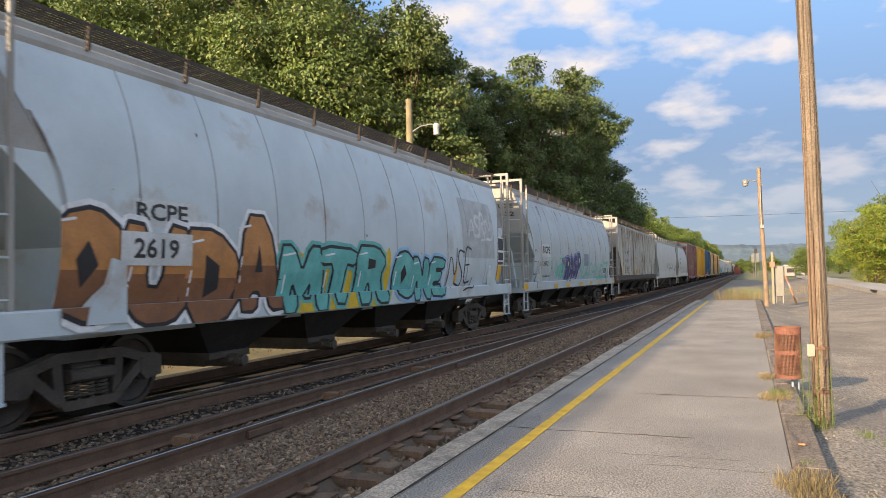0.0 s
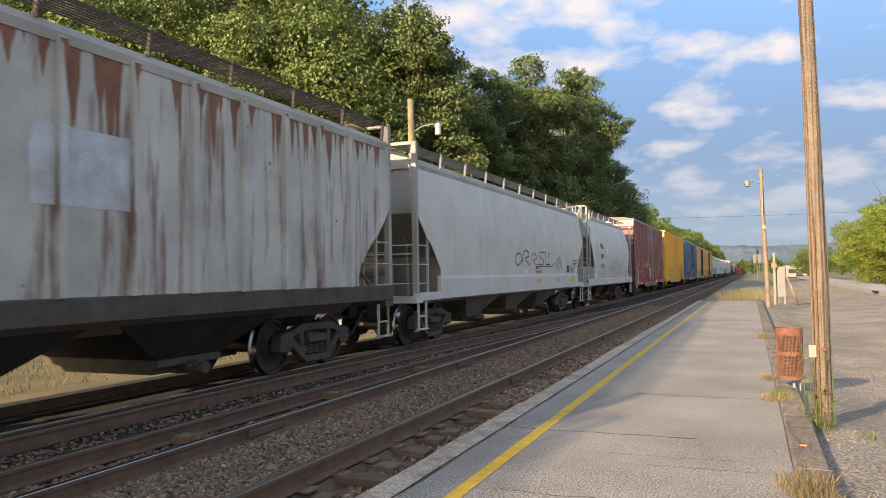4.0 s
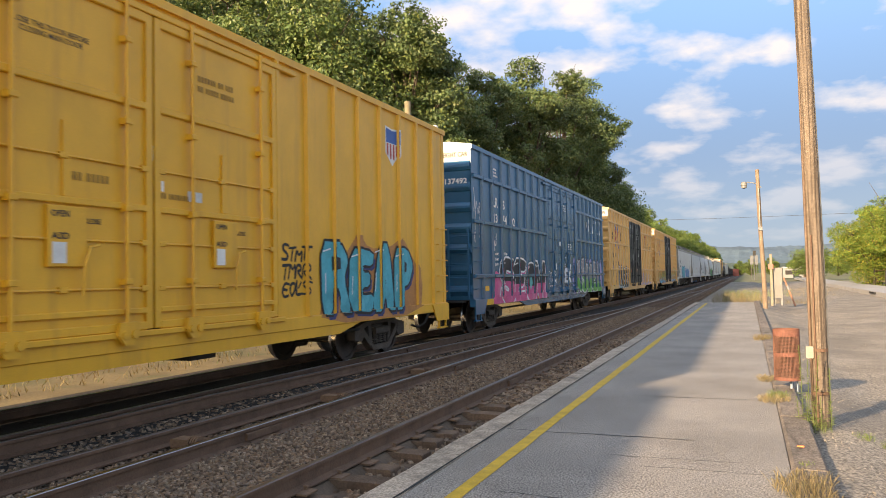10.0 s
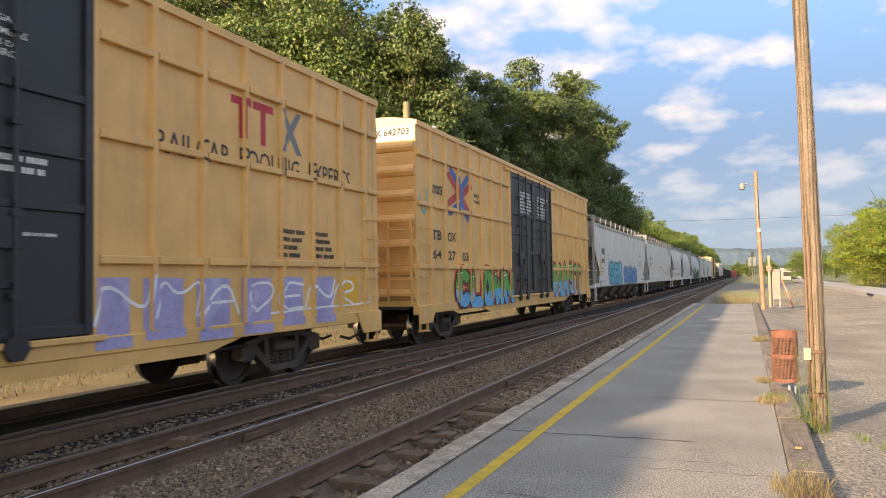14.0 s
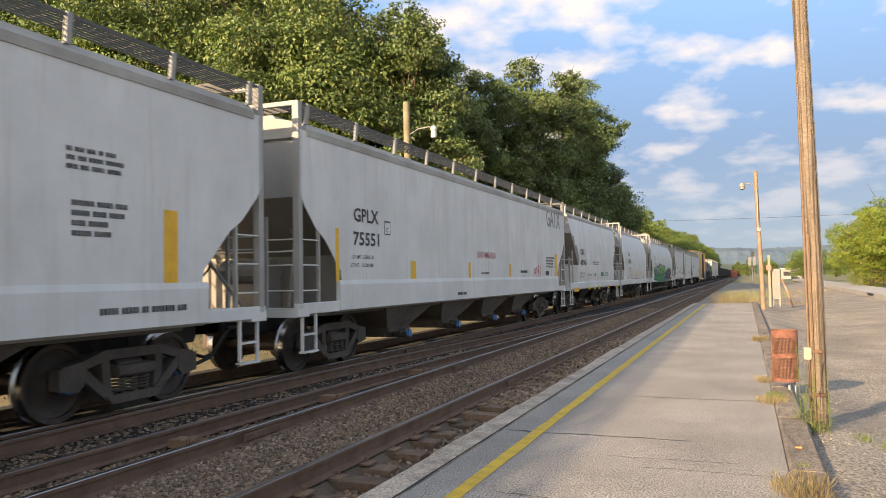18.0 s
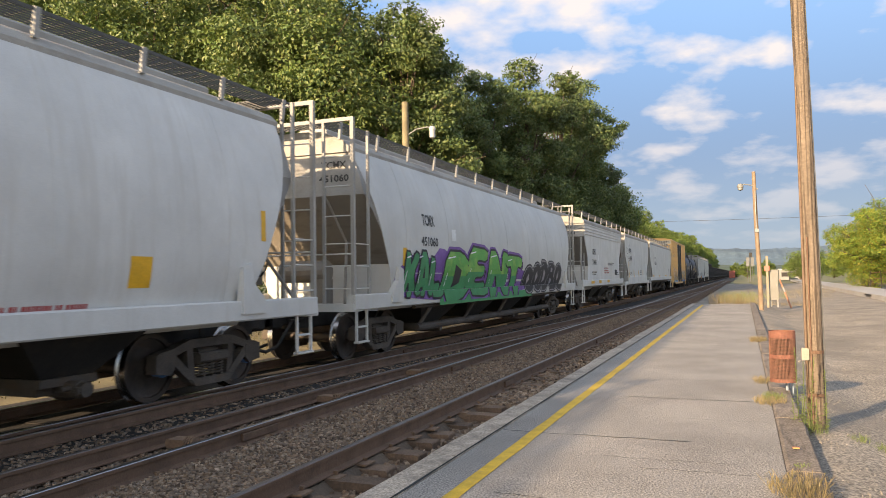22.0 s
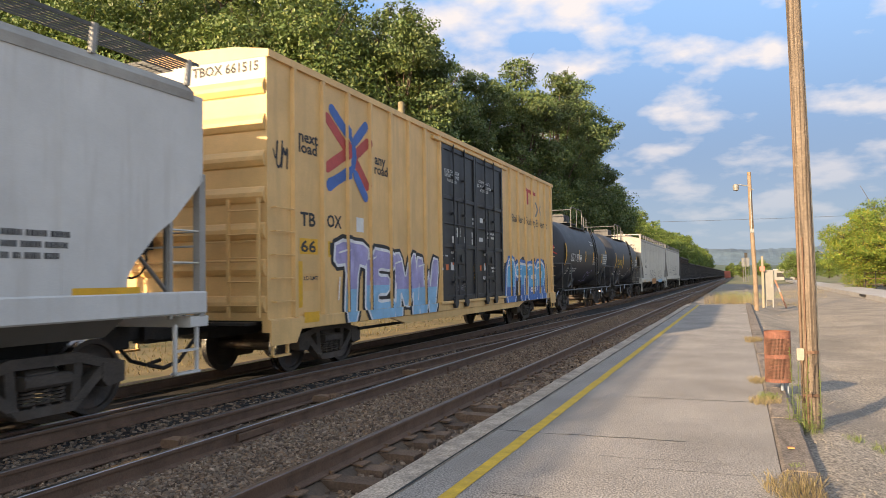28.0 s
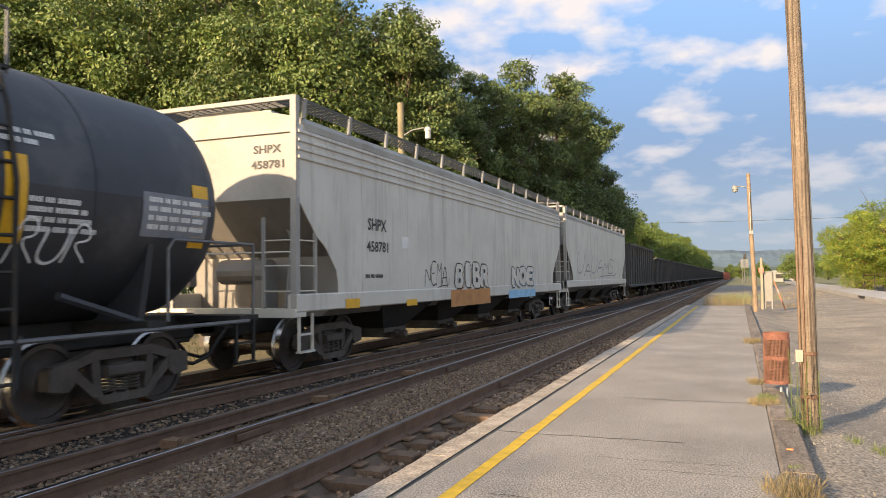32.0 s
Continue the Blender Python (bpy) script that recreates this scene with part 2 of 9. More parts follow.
def yard_z(x):
    """Height of the yard: it falls away from the timber edging and rises again towards the pavement."""
    u = min(1.0, max(0.0, (x - .65) / 1.3))
    v = min(1.0, max(0.0, (x - 2.2) / 5.0))
    return -.22 - .25 * u * u * (3 - 2 * u) + .16 * v * v * (3 - 2 * v)


def rolling(name, x0, x1, y0, y1, z, nx, ny, amp, material, label, category, kind="structure"):
    xs, ys = np.linspace(x0, x1, nx), np.linspace(y0, y1, ny)
    rows = [[(x, y, z + amp * noise.noise((x * 0.5, y * 0.5, z))) for x in xs] for y in ys]
    return tagged(Mesh().grid(rows).obj(name, material, smooth=True), label, category, kind=kind)


M_GROUND = mat("valley_ground", (0.15, 0.15, 0.065), 0.95, 0, 0.05, 0.35, 0.6, 0.2, (0.24, 0.20, 0.11), 0.6)
g = Mesh()
ring = [-2600, -600, -150, -60, -30, -16, -10.4, -2.5, 0.5, 10, 30, 80, 300, 1000, 2600]
deep = [-300, -60, -20, 0, 20, 45, 80, 140, 260, 500, 1000, 2000, 3800]
g.grid([[(x, y, -0.45 if x < -2 else -0.62 if x < 12 else -0.42) for x in ring] for y in deep])
tagged(g.obj("ground", M_GROUND), "dry grass and earth valley floor", "ground", kind="structure")
yard = Mesh().grid([[(x, y, yard_z(x) + .035 * noise.noise((x * .5, y * .5, 1.7)) + .012 * noise.noise((x * 2.3, y * 2.3, 4))) for x in [.56 + .14 * k for k in range(40)] + [6.2 + 1.2 * k for k in range(29)]] for y in np.linspace(-14, 150, 330)])
tagged(yard.obj("gravel_yard", M_GRAVEL, smooth=True), "pale gravel and broken asphalt yard beside the platform", "gravel", kind="structure")
rolling("gravel_apron", -2.86, 0.62, 45.6, 150, -0.27, 8, 60, 0.06, M_GRAVEL, "trodden gravel past the platform end", "gravel")
rolling("dry_grass_strip", -24, -10.0, -25, 300, -0.30, 30, 160, 0.10, M_GRASS_DRY, "yellowed dry grass strip behind the tracks", "grass")
bed = Mesh()
prof = [(-10.9, -0.42), (-10.2, -0.20), (-9.4, -0.20), (-6.6, -0.19), (-6.2, -0.24), (-5.6, -0.185), (-3.48, -0.19), (-3.38, -0.27), (-2.86, -0.29), (-2.86, -0.46)]
bed.grid([[(x, y, z) for x, z in prof] for y in list(range(-30, 60, 2)) + [60, 100, 200, 400, 700, 1200]])
# a near-black strip over the bed: the train's shadow as colour
shade_bed = Mesh()
shade_bed.grid([[(x, y, z + .004) for x, z in prof[1:5]] for y in list(range(-30, 60, 2)) + [60, 100, 200, 400, 700, 1200]])
tagged(shade_bed.obj("oily_ballast", M_SHADEBED), "ballast under the train, coloured near black for the train's shade", "ballast", kind="structure")
tagged(bed.obj("ballast_bed", M_BALLAST), "dark brown oily crushed-stone ballast bed", "ballast", kind="structure")

# loose ballast stones
rng = np.random.default_rng(5)
def stones(count, x0, x1, y0, y1, z, size, seed):
    r = np.random.default_rng(seed)
    base = np.array([(-1, -1, -1), (1, -1, -1), (1, 1, -1), (-1, 1, -1), (-.8, -.7, 1), (.7, -.8, 1), (.8, .7, 1), (-.7, .8, 1)], float)
    quads = np.array([(0, 3, 2, 1), (4, 5, 6, 7), (0, 1, 5, 4), (1, 2, 6, 5), (2, 3, 7, 6), (3, 0, 4, 7)])
    u = r.random(count)
    ys = y0 + (y1 - y0) * u ** 2.2
    xs = x0 + (x1 - x0) * r.random(count)
    s = size * (0.45 + 0.8 * r.random((count, 1, 3))) * np.array([1, 1, .75])
    v = base[None] * s * (1 + .35 * (r.random((count, 8, 3)) - .5))
    a = r.random(count) * 6.28
    c, d = np.cos(a)[:, None], np.sin(a)[:, None]
    t = (r.random(count) - .5)[:, None] * 1.2
    z2 = v[:, :, 2] + v[:, :, 0] * t
    v = np.stack([v[:, :, 0] * c - v[:, :, 1] * d + xs[:, None], v[:, :, 0] * d + v[:, :, 1] * c + ys[:, None], z2 + z + r.random((count, 1)) * size * .7], 2)
    f = quads[None] + (np.arange(count) * 8)[:, None, None]
    return v.reshape(-1, 3), f.reshape(-1, 4)


def stone_field(name, parts, material, label):
    vs, fs, n = [], [], 0
    for v, f in parts:
        vs.append(v), fs.append(f + n)
        n += len(v)
    me = bpy.data.meshes.new(name)
    me.from_pydata(np.concatenate(vs).tolist(), [], np.concatenate(fs).tolist())
    me.materials.append(material)
    return tagged(new(name, me), label, "ballast", kind="stuff")


def island_mat(name, cols, rough=0.9, bump=0.3, translucent=0.0):
    """A surface whose loose pieces differ in colour from piece to piece."""
    m = bpy.data.materials.new(name)
    m.use_nodes = True
    nt = m.node_tree
    b = nt.nodes["Principled BSDF"]
    b.inputs["Roughness"].default_value = rough
    gm = nt.nodes.new("ShaderNodeNewGeometry")
    rp = nt.nodes.new("ShaderNodeValToRGB")
    rp.color_ramp.interpolation = "LINEAR"
    els = rp.color_ramp.elements
    while len(els) < len(cols):
        els.new(0.5)
    for k, c in enumerate(cols):
        els[k].position = k / (len(cols) - 1)
        els[k].color = (*c, 1)
    nt.links.new(gm.outputs["Random Per Island"], rp.inputs[0])
    co = nt.nodes.new("ShaderNodeTexCoord")
    tx = node(nt, "ShaderNodeTexNoise", Scale=0.35 if translucent else 25.0, Detail=4.0)
    nt.links.new(co.outputs["Object"], tx.inputs["Vector"])
    mr = nt.nodes.new("ShaderNodeMapRange")
    mr.inputs[1].default_value, mr.inputs[2].default_value, mr.inputs[3].default_value, mr.inputs[4].default_value = 0.3, 0.7, 0.5 if translucent else 0.65, 1.4 if translucent else 1.35
    nt.links.new(tx.outputs[0], mr.inputs[0])
    sc = nt.nodes.new("ShaderNodeVectorMath")
    sc.operation = "SCALE"
    nt.links.new(rp.outputs[0], sc.inputs[0]), nt.links.new(mr.outputs[0], sc.inputs["Scale"])
    nt.links.new(sc.outputs[0], b.inputs["Base Color"])
    if translucent:
        tr = nt.nodes.new("ShaderNodeBsdfTranslucent")
        nt.links.new(sc.outputs[0], tr.inputs[0])
        mx = nt.nodes.new("ShaderNodeMixShader")
        mx.inputs[0].default_value = translucent
        nt.links.new(b.outputs[0], mx.inputs[1]), nt.links.new(tr.outputs[0], mx.inputs[2])
        nt.links.new(mx.outputs[0], nt.nodes["Material Output"].inputs[0])
    return m


M_STONES = island_mat("ballast_stones", [(0.055, 0.036, 0.025), (0.24, 0.158, 0.10), (0.14, 0.095, 0.064), (0.33, 0.25, 0.18), (0.085, 0.058, 0.04), (0.20, 0.155, 0.12)])
stone_field("ballast_stones", [stones(27000, -5.0, -3.6, 3.5, 40, -0.178, 0.021, 1), stones(2600, -3.45, -2.9, 3.5, 30, -0.285, 0.028, 2),
                               stones(2600, -3.45, -2.92, 10, 45, -0.215, 0.034, 6), stones(9000, -7.2, -5.2, 4, 34, -0.2, 0.023, 3)],
            M_STONES, "loose brown crushed stones between the rails")

# rails
RAIL = [(-.07, -.17), (.07, -.17), (.07, -.158), (.012, -.135), (.010, -.045), (.035, -.035), (.036, -.006), (-.036, -.006), (-.035, -.035), (-.010, -.045), (-.012, -.135), (-.07, -.158)]
def rail(x, parent, pts=None, top=M_RAILTOP, y0=-30.0, y1=900.0):
    a, b = Mesh(), Mesh()
    line = pts or [(x, y0), (x, y1)]
    for (xa, ya), (xb, yb) in zip(line, line[1:]):
        n = len(RAIL)
        v = [(xa + p, ya, z) for p, z in RAIL] + [(xb + p, yb, z) for p, z in RAIL]
        a.add(v, [tuple(range(n)), tuple(range(2 * n - 1, n - 1, -1))] + [(i, (i + 1) % n, (i + 1) % n + n, i + n) for i in range(n)])
        h = [(-.03, -.005), (.03, -.005), (.026, .0015), (-.026, .0015)]
        v = [(xa + p, ya, z) for p, z in h] + [(xb + p, yb, z) for p, z in h]
        b.add(v, [(0, 1, 2, 3), (7, 6, 5, 4)] + [(i, (i + 1) % 4, (i + 1) % 4 + 4, i + 4) for i in range(4)])
    r = a.obj("rail", M_RAIL, parent)
    b.obj("rail_head", top, r, "wheel-polished rail head")
    return r


def bolt_row(parent, x, y0, y1, side):
    b = Mesh().cyl((0, 0, 0), (side * 0.03, 0, 0), 0.016, 6).mesh("bolt", M_RAIL)
    for k in range(int((y1 - y0) / 0.18)):
        child("bolt", b, parent, x + side * 0.012, y0 + k * 0.18, -0.09)


near_track = tagged(new("near_track"), "rusty main-line track on dark weathered ties", "railway track", kind="structure")
far_track = tagged(new("train_track"), "track under the passing train", "railway track", kind="structure")
rail(X_R1, near_track, top=M_RAILTOP_DULL)
rail(X_R2, near_track)
rail(0, near_track, [(-5.86, -30), (-5.85, 5), (-5.78, 10), (-5.62, 15), (-5.36, 20), (-5.13, 24.5)], M_RAILTOP_DULL)
rail(X_T1, far_track)
rail(X_T1 - 1.505, far_track)
rail(0, far_track, [(-7.10, -30), (-7.06, 8), (-6.75, 14), (-6.3, 20), (-5.85, 27), (-5.35, 36), (-4.6, 52), (-3.7, 75)], M_RAILTOP_DULL)
joint = Mesh().box(-.018, .018, -.32, .32, -.13, -.05, .006)
jm = joint.mesh("joint_bar", M_RAIL)
for x, y in ((X_R1 + .03, 11.6), (X_R1 + .03, 19.5), (X_R2 + .03, 13.2), (X_R2 + .03, 7.0), (X_T1 + .03, 9.4), (X_T1 + .03, 16.0)):
    child("joint_bar", jm, near_track if x > -6 else far_track, x, y)
# heel blocks and a bolted spacer between the two close rails
sp = Mesh().box(-.26, .26, -.09, .09, -.15, -.06, .02).mesh("spacer_block", M_PLATE)
co = Mesh()
for k in range(4):
    co.cyl((-.05 + k * .03, -.16, -.075), (-.03 + k * .03, -.16, -.075), .075, 12)
cm_ = co.mesh("spacer_washer", M_PLATE)
for y in (6.35, 9.35, 12.4):
    s = child("spacer_block", sp, near_track, -5.42, y)
    child("spacer_washer", cm_, s, 0.12, 0.02)

# ties: the nearest as pieces of their own, the rest joined
tie_m = [Mesh().box(-1.32 + a, 1.32 + b, -.11, .11, -.34, -.172 + c, .012).mesh("tie", M_TIE) for a, b, c in ((0, 0, 0), (.05, .03, .006), (-.04, -.14, -.02), (.02, -.06, -.006), (0, -.20, -.03))]
tie_d = Mesh().box(-1.32, 1.32, -.11, .11, -.34, -.185, .012).mesh("tie", M_TIE_SHADE)
plate_m = Mesh().box(-.17, .17, -.09, .09, -.176, -.158, .004).mesh("tie_plate", M_PLATE)
spike_m = Mesh().box(-.012, .012, -.012, .012, -.17, -.125).box(-.022, .016, -.016, .016, -.135, -.12).mesh("spike", M_PLATE)
rt = random.Random(8)
for k in range(70):
    y = 2.0 + k * 0.56 + rt.uniform(-.04, .04)
    for track, xc, rails in ((near_track, (X_R1 + X_R2) / 2, (X_R1, X_R2)), (far_track, X_C, (X_T1, X_T1 - 1.505))):
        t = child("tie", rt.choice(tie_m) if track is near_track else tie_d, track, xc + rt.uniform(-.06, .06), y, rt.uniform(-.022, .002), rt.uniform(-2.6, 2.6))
        if y < 24:
            for xr in rails[:2 if track is near_track else 1]:
                child("tie_plate", plate_m, t, xr - t.location.x, 0, .003)
                child("spike", spike_m, t, xr - t.location.x + .085, .05, 0)
rest = Mesh()
for k in range(260):
    y = 41.5 + k * 0.6
    rest.box(-5.6, -3.0, y - .11, y + .11, -.3, -.172).box(-9.4, -6.8, y - .11, y + .11, -.3, -.172)
rest.obj("far_ties", M_TIE, far_track)["kind"] = "stuff"

# platform
X_E, Y_PE = -2.58, 45.5
platform = tagged(new("platform"), "low grey asphalt platform with tarred cracks", "platform", kind="structure")
Mesh().box(X_E, 0.295, -14, Y_PE, -0.5, ZP, .004).obj("asphalt_slab", M_ASPHALT, platform)
# wavering tarred cracks
for y, x0, x1, w in ((8.1, -2.55, -.55, .017), (10.85, -1.55, .2, .016), (12.8, -1.2, .1, .008), (16.5, -2.3, 0, .008), (21, -2.3, 0, .008), (6.9, -.9, .2, .007), (5.75, -1.9, -.8, .008), (7.25, -1.3, -.1, .006), (19, -1.6, -.2, .014), (24, -1.8, -.3, .015), (9.4, -.9, .1, .005), (29, -2.0, -.4, .016)):
    c = Mesh()
    n = 22
    up, dn = [], []
    for i in range(n):
        x = x0 + (x1 - x0) * i / (n - 1)
        yy = y + .05 * noise.noise((x * 1.7, y, 0)) + .03 * noise.noise((x * 7, y, 3))
        ww = w * (.6 + .8 * abs(noise.noise((x * 5, y, 9))))
        up.append((x, yy + ww, ZP + .004)), dn.append((x, yy - ww, ZP + .004))
    c.grid([dn, up]).obj("crack_seal", M_TAR, platform)
ln = Mesh()
lrow, rrow = [], []
for i in range(160):
    y = -10 + i * (Y_PE + 9) / 159
    lrow.append((-2.235 + .012 * noise.noise((y * 1.3, 0, 0)), y, ZP + .005)), rrow.append((-2.105 + .014 * noise.noise((y * 1.3, 5, 0)), y, ZP + .005))
ln.grid([lrow, rrow]).obj("yellow_line", M_YELLOW_LINE, platform, "worn yellow safety line")
rk = random.Random(3)
y = -12.0
coping = tagged(new("platform_coping"), "chipped weathered concrete coping along the platform edge", "kerb", kind="structure")
while y < Y_PE:
    n = rk.uniform(2.2, 3.2)
    d = rk.uniform(-.02, .02)
    c = Mesh()
    k = 9
    ys = [y + .01 + (n - .02) * i / k for i in range(k + 1)]
    rows = []
    for yy in ys:
        e = .025 * noise.noise((yy * 2.1, 3, 0)) + .05 * max(0, noise.noise((yy * 1.1, 8, 0)) - .25)
        rows.append([(-2.86 + d + e, yy, -.5), (-2.86 + d + e, yy, ZP + .005), (-2.845 + d + e, yy, ZP + .02), (-2.60, yy, ZP + .018), (-2.588, yy, ZP + .008), (-2.588, yy, -.5)])
    c.grid(rows)
    m = len(rows[0])
    c.f += [tuple(range(m)), tuple(range(len(c.v) - 1, len(c.v) - m - 1, -1))]
    c.obj("coping_stone", M_COPING, coping)
    y += n
gap = Mesh()
gl, gr = [], []
for i in range(120):
    y = -10 + i * .45
    w = .001 + .014 * max(0, noise.noise((y * 2.5, 0, 4)))
    gl.append((-2.59 - w * .3, y, ZP + .021)), gr.append((-2.59 + w, y, ZP + .006))
gap.grid([gl, gr]).obj("edge_joint", M_TAR, platform)
# timber kerb at the back of the platform
kerb = tagged(new("timber_kerb"), "split weathered timber edging along the platform", "kerb", kind="structure")
y = -10.0
while y < Y_PE:
    n = rk.uniform(2.3, 2.6)
    c = Mesh()
    rows = []
    for i in range(7):
        yy = y + .02 + (n - .04) * i / 6
        e = .02 * noise.noise((yy * 2, 1, 0))
        z = ZP + .02 + .02 * noise.noise((yy * 3, 2, 0))
        rows.append([(.30, yy, -.5), (.30, yy, z - .02), (.33, yy, z), (.57 + e, yy, z + .005 * (i % 2)), (.60 + e, yy, z - .03), (.61 + e, yy, -.5)])
    c.grid(rows)
    c.f += [tuple(range(6)), tuple(range(len(c.v) - 1, len(c.v) - 7, -1))]
    c.obj("timber", M_CURB, kerb)
    y += n

# ---- the train ----
# weathered hopper roofs, darkened in colour for the running board's shade
P_ROOF_SHADE = mat("weathered_shaded_roof_paint", (.36, .345, .315), .8, 0, 1.1, .2, 50, .1, (.22, .19, .16), .5)
# end walls and posts: shade from the car ahead painted in as darker grey
P_END_SHADE = mat("shaded_end_paint", (.33, .32, .30), .75, 0, 1.1, .18, 50, .08, (.23, .205, .175), .5)
P_BRK = mat("dull_bracket_paint", (.33, .325, .31), .7, 0, 2, .2)
M_RAILING = mat("worn_grey_railing", (.13, .13, .135), .6, .1, 4, .25)
M_BOARD = mat("rusty_brown_grating", (.075, .058, .047), .85, 0, 3, .4, 40, .3)
WR = 0.457           # wheel radius
SHARED = {}


def once(key, make):
    if key not in SHARED:
        SHARED[key] = make()
    return SHARED[key]


def turn_profile(m, prof, x0, n=28):
    """A round thing about the x axis from (x, radius) pairs."""
    rows = [[(x0 + x, r * math.cos(2 * math.pi * k / n), r * math.sin(2 * math.pi * k / n)) for k in range(n + 1)] for x, r in prof]
    return m.grid(rows)


def wheelset_meshes():
    w = Mesh()
    for s in (1, -1):
        turn_profile(w, [(s * a, r) for a, r in ((.055, 0.0), (.055, .13), (.02, .17), (.005, .30), (.03, .385), (.062, .395), (.064, .452))], s * .7175)
        turn_profile(w, [(s * a, r) for a, r in ((-.064, .452), (-.064, .49), (-.066, .40), (-.04, .38), (-.02, .2), (-.03, .12))], s * .7175)
    w.cyl((-.98, 0, 0), (.98, 0, 0), .082, 12)
    t = Mesh()
    turn_profile(t, ((.066, .452), (-.03, WR), (-.05, .488), (-.066, .487)), .7175)
    cap = Mesh()
    turn_profile(cap, [(-.10, .0), (-.10, .115), (.02, .12), (.03, .10), (.045, .09), (.05, 0)], .98, 16)
    for k in range(3):
        a = k * 2.094
        cap.cyl((1.02, .06 * math.cos(a), .06 * math.sin(a)), (1.055, .06 * math.cos(a), .06 * math.sin(a)), .02, 6)
    return w.mesh("wheelset", M_WHEEL, True), t.mesh("wheel_tread", M_TREAD, True), cap


def side_frame_mesh():
    """Cast truck side frame with two triangular windows and a spring opening."""
    m = Mesh()
    x0, x1 = .93, 1.07
    top = [(-1.08, .55), (-1.05, .66), (-.78, .70), (-.45, .80), (.45, .80), (.78, .70), (1.05, .66), (1.08, .55), (.92, .50), (.74, .60), (.45, .68), (-.45, .68), (-.74, .60), (-.92, .50)]
    m.prism(top, "x", x0, x1)
    for s in (1, -1):
        m.prism([(s * .74, .62), (s * .86, .56), (s * .42, .20), (s * .30, .24)], "x", x0, x1)
        m.prism([(s * .50, .69), (s * .38, .69), (s * .33, .22), (s * .45, .22)], "x", x0, x1 - .02)
        m.prism([(s * 1.10, .40), (s * 1.10, .64), (s * .76, .64), (s * .76, .44), (s * .84, .36)], "x", x0 - .02, x1 + .01)
    m.prism([(-.46, .26), (.46, .26), (.36, .155), (-.36, .155)], "x", x0, x1 + .02)
    m.box(.86, 1.12, -.30, .30, .46, .60, .03)
    return m.mesh("side_frame", M_TRUCK)


def spring_mesh():
    """A coil spring: a rising spiral."""
    n = 44
    pts = [(1.0 + .072 * math.cos(k * .72), .072 * math.sin(k * .72), .265 + .205 * k / n) for k in range(n + 1)]
    return Mesh().tube(pts, .017, 5).mesh("spring", M_TRUCK)


def add_truck(car, y, caps):
    wm, tm, capm = once("wheelset", wheelset_meshes)
    t = child("truck", once("bolster", lambda: Mesh().box(-1.0, 1.0, -.2, .2, .46, .66, .04).box(-.25, .25, -.3, .3, .55, .78, .05).box(-.6, .6, -.62, -.5, .32, .45).box(-.6, .6, .5, .62, .32, .45).mesh("truck", M_TRUCK)), car, 0, y)
    for rz in (0, 180):
        child("side_frame", once("side_frame", side_frame_mesh), t, 0, 0, 0, rz)
        for yy in (-.19, 0, .19):
            child("spring", once("springs", spring_mesh), t, 0, yy, 0, rz)
    cm = once("cap" + caps.name, lambda: capm.mesh("bearing_cap", caps, True))
    sets = []
    for dy in (-.89, .89):
        w = child("wheelset", wm, car, 0, y + dy, WR)
        child("wheel_tread", tm, w)
        child("wheel_tread", tm, w, 0, 0, 0, 180)
        child("bearing_cap", cm, w)
        child("bearing_cap", cm, w, 0, 0, 0, 180)
        sets.append(w)
    return sets


def coupler_mesh():
    m = Mesh().box(-.10, .10, -.75, .35, .76, .98, .02).box(-.17, .17, -1.02, -.72, .70, 1.04, .04).box(.04, .2, -1.14, -.95, .74, 1.0, .03)
    m.box(-.32, .32, .1, 1.4, .68, 1.06, .02)
    return m.mesh("coupler", M_BLACK)


def hose_mesh():
    pts = [(.35, -.15, .82), (.38, -.38, .66), (.36, -.62, .42), (.28, -.85, .34), (.18, -1.05, .40)]
    return Mesh().tube(pts, .03, 6).cyl((.35, .25, .84), (.35, -.2, .84), .035, 6).mesh("air_hose", M_BLACK)


def new_car(name, label, L, group="freight cars of the train"):
    car = tagged(new(name), label, "freight car", group)
    car["length_m"] = round(L, 2)
    for rz, s in ((0, -1), (180, 1)):
        child("coupler", once("coupler", coupler_mesh), car, 0, s * L / 2, 0, rz)
        child("air_hose", once("hose", hose_mesh), car, 0, s * L / 2, 0, rz)
    return car


def ladder(car, name, x, y, z0, z1, rungs, material, along="y", w=.45, stiles=True, inset=.06):
    """A ladder of stiles and rungs, on a side (along y) or on an end (along x)."""
    key = ("lad", along, round(z0, 2), round(z1, 2), rungs, w, stiles, material.name, inset)
    def make():
        m = Mesh()
        for s in (-w / 2, w / 2):
            if stiles:
                m.box(*((-.02, .02, s - .025, s + .025) if along == "y" else (s - .025, s + .025, -.02, .02)), z0, z1)
        for k in range(rungs):
            z = z0 + (z1 - z0) * (k + .5) / rungs
            a, b = ((.02, -w / 2, z), (.02, w / 2, z)) if along == "y" else ((-w / 2, -.02, z), (w / 2, -.02, z))
            o = Vector((inset, 0, 0)) if along == "y" else Vector((0, -inset, 0))
            if stiles:
                m.tube([a, b], .013, 5)
            else:
                m.tube([a, Vector(a) + o, Vector(b) + o, b], .012, 5)
        return m.mesh(name, material)
    return child(name, once(key, make), car, x, y)


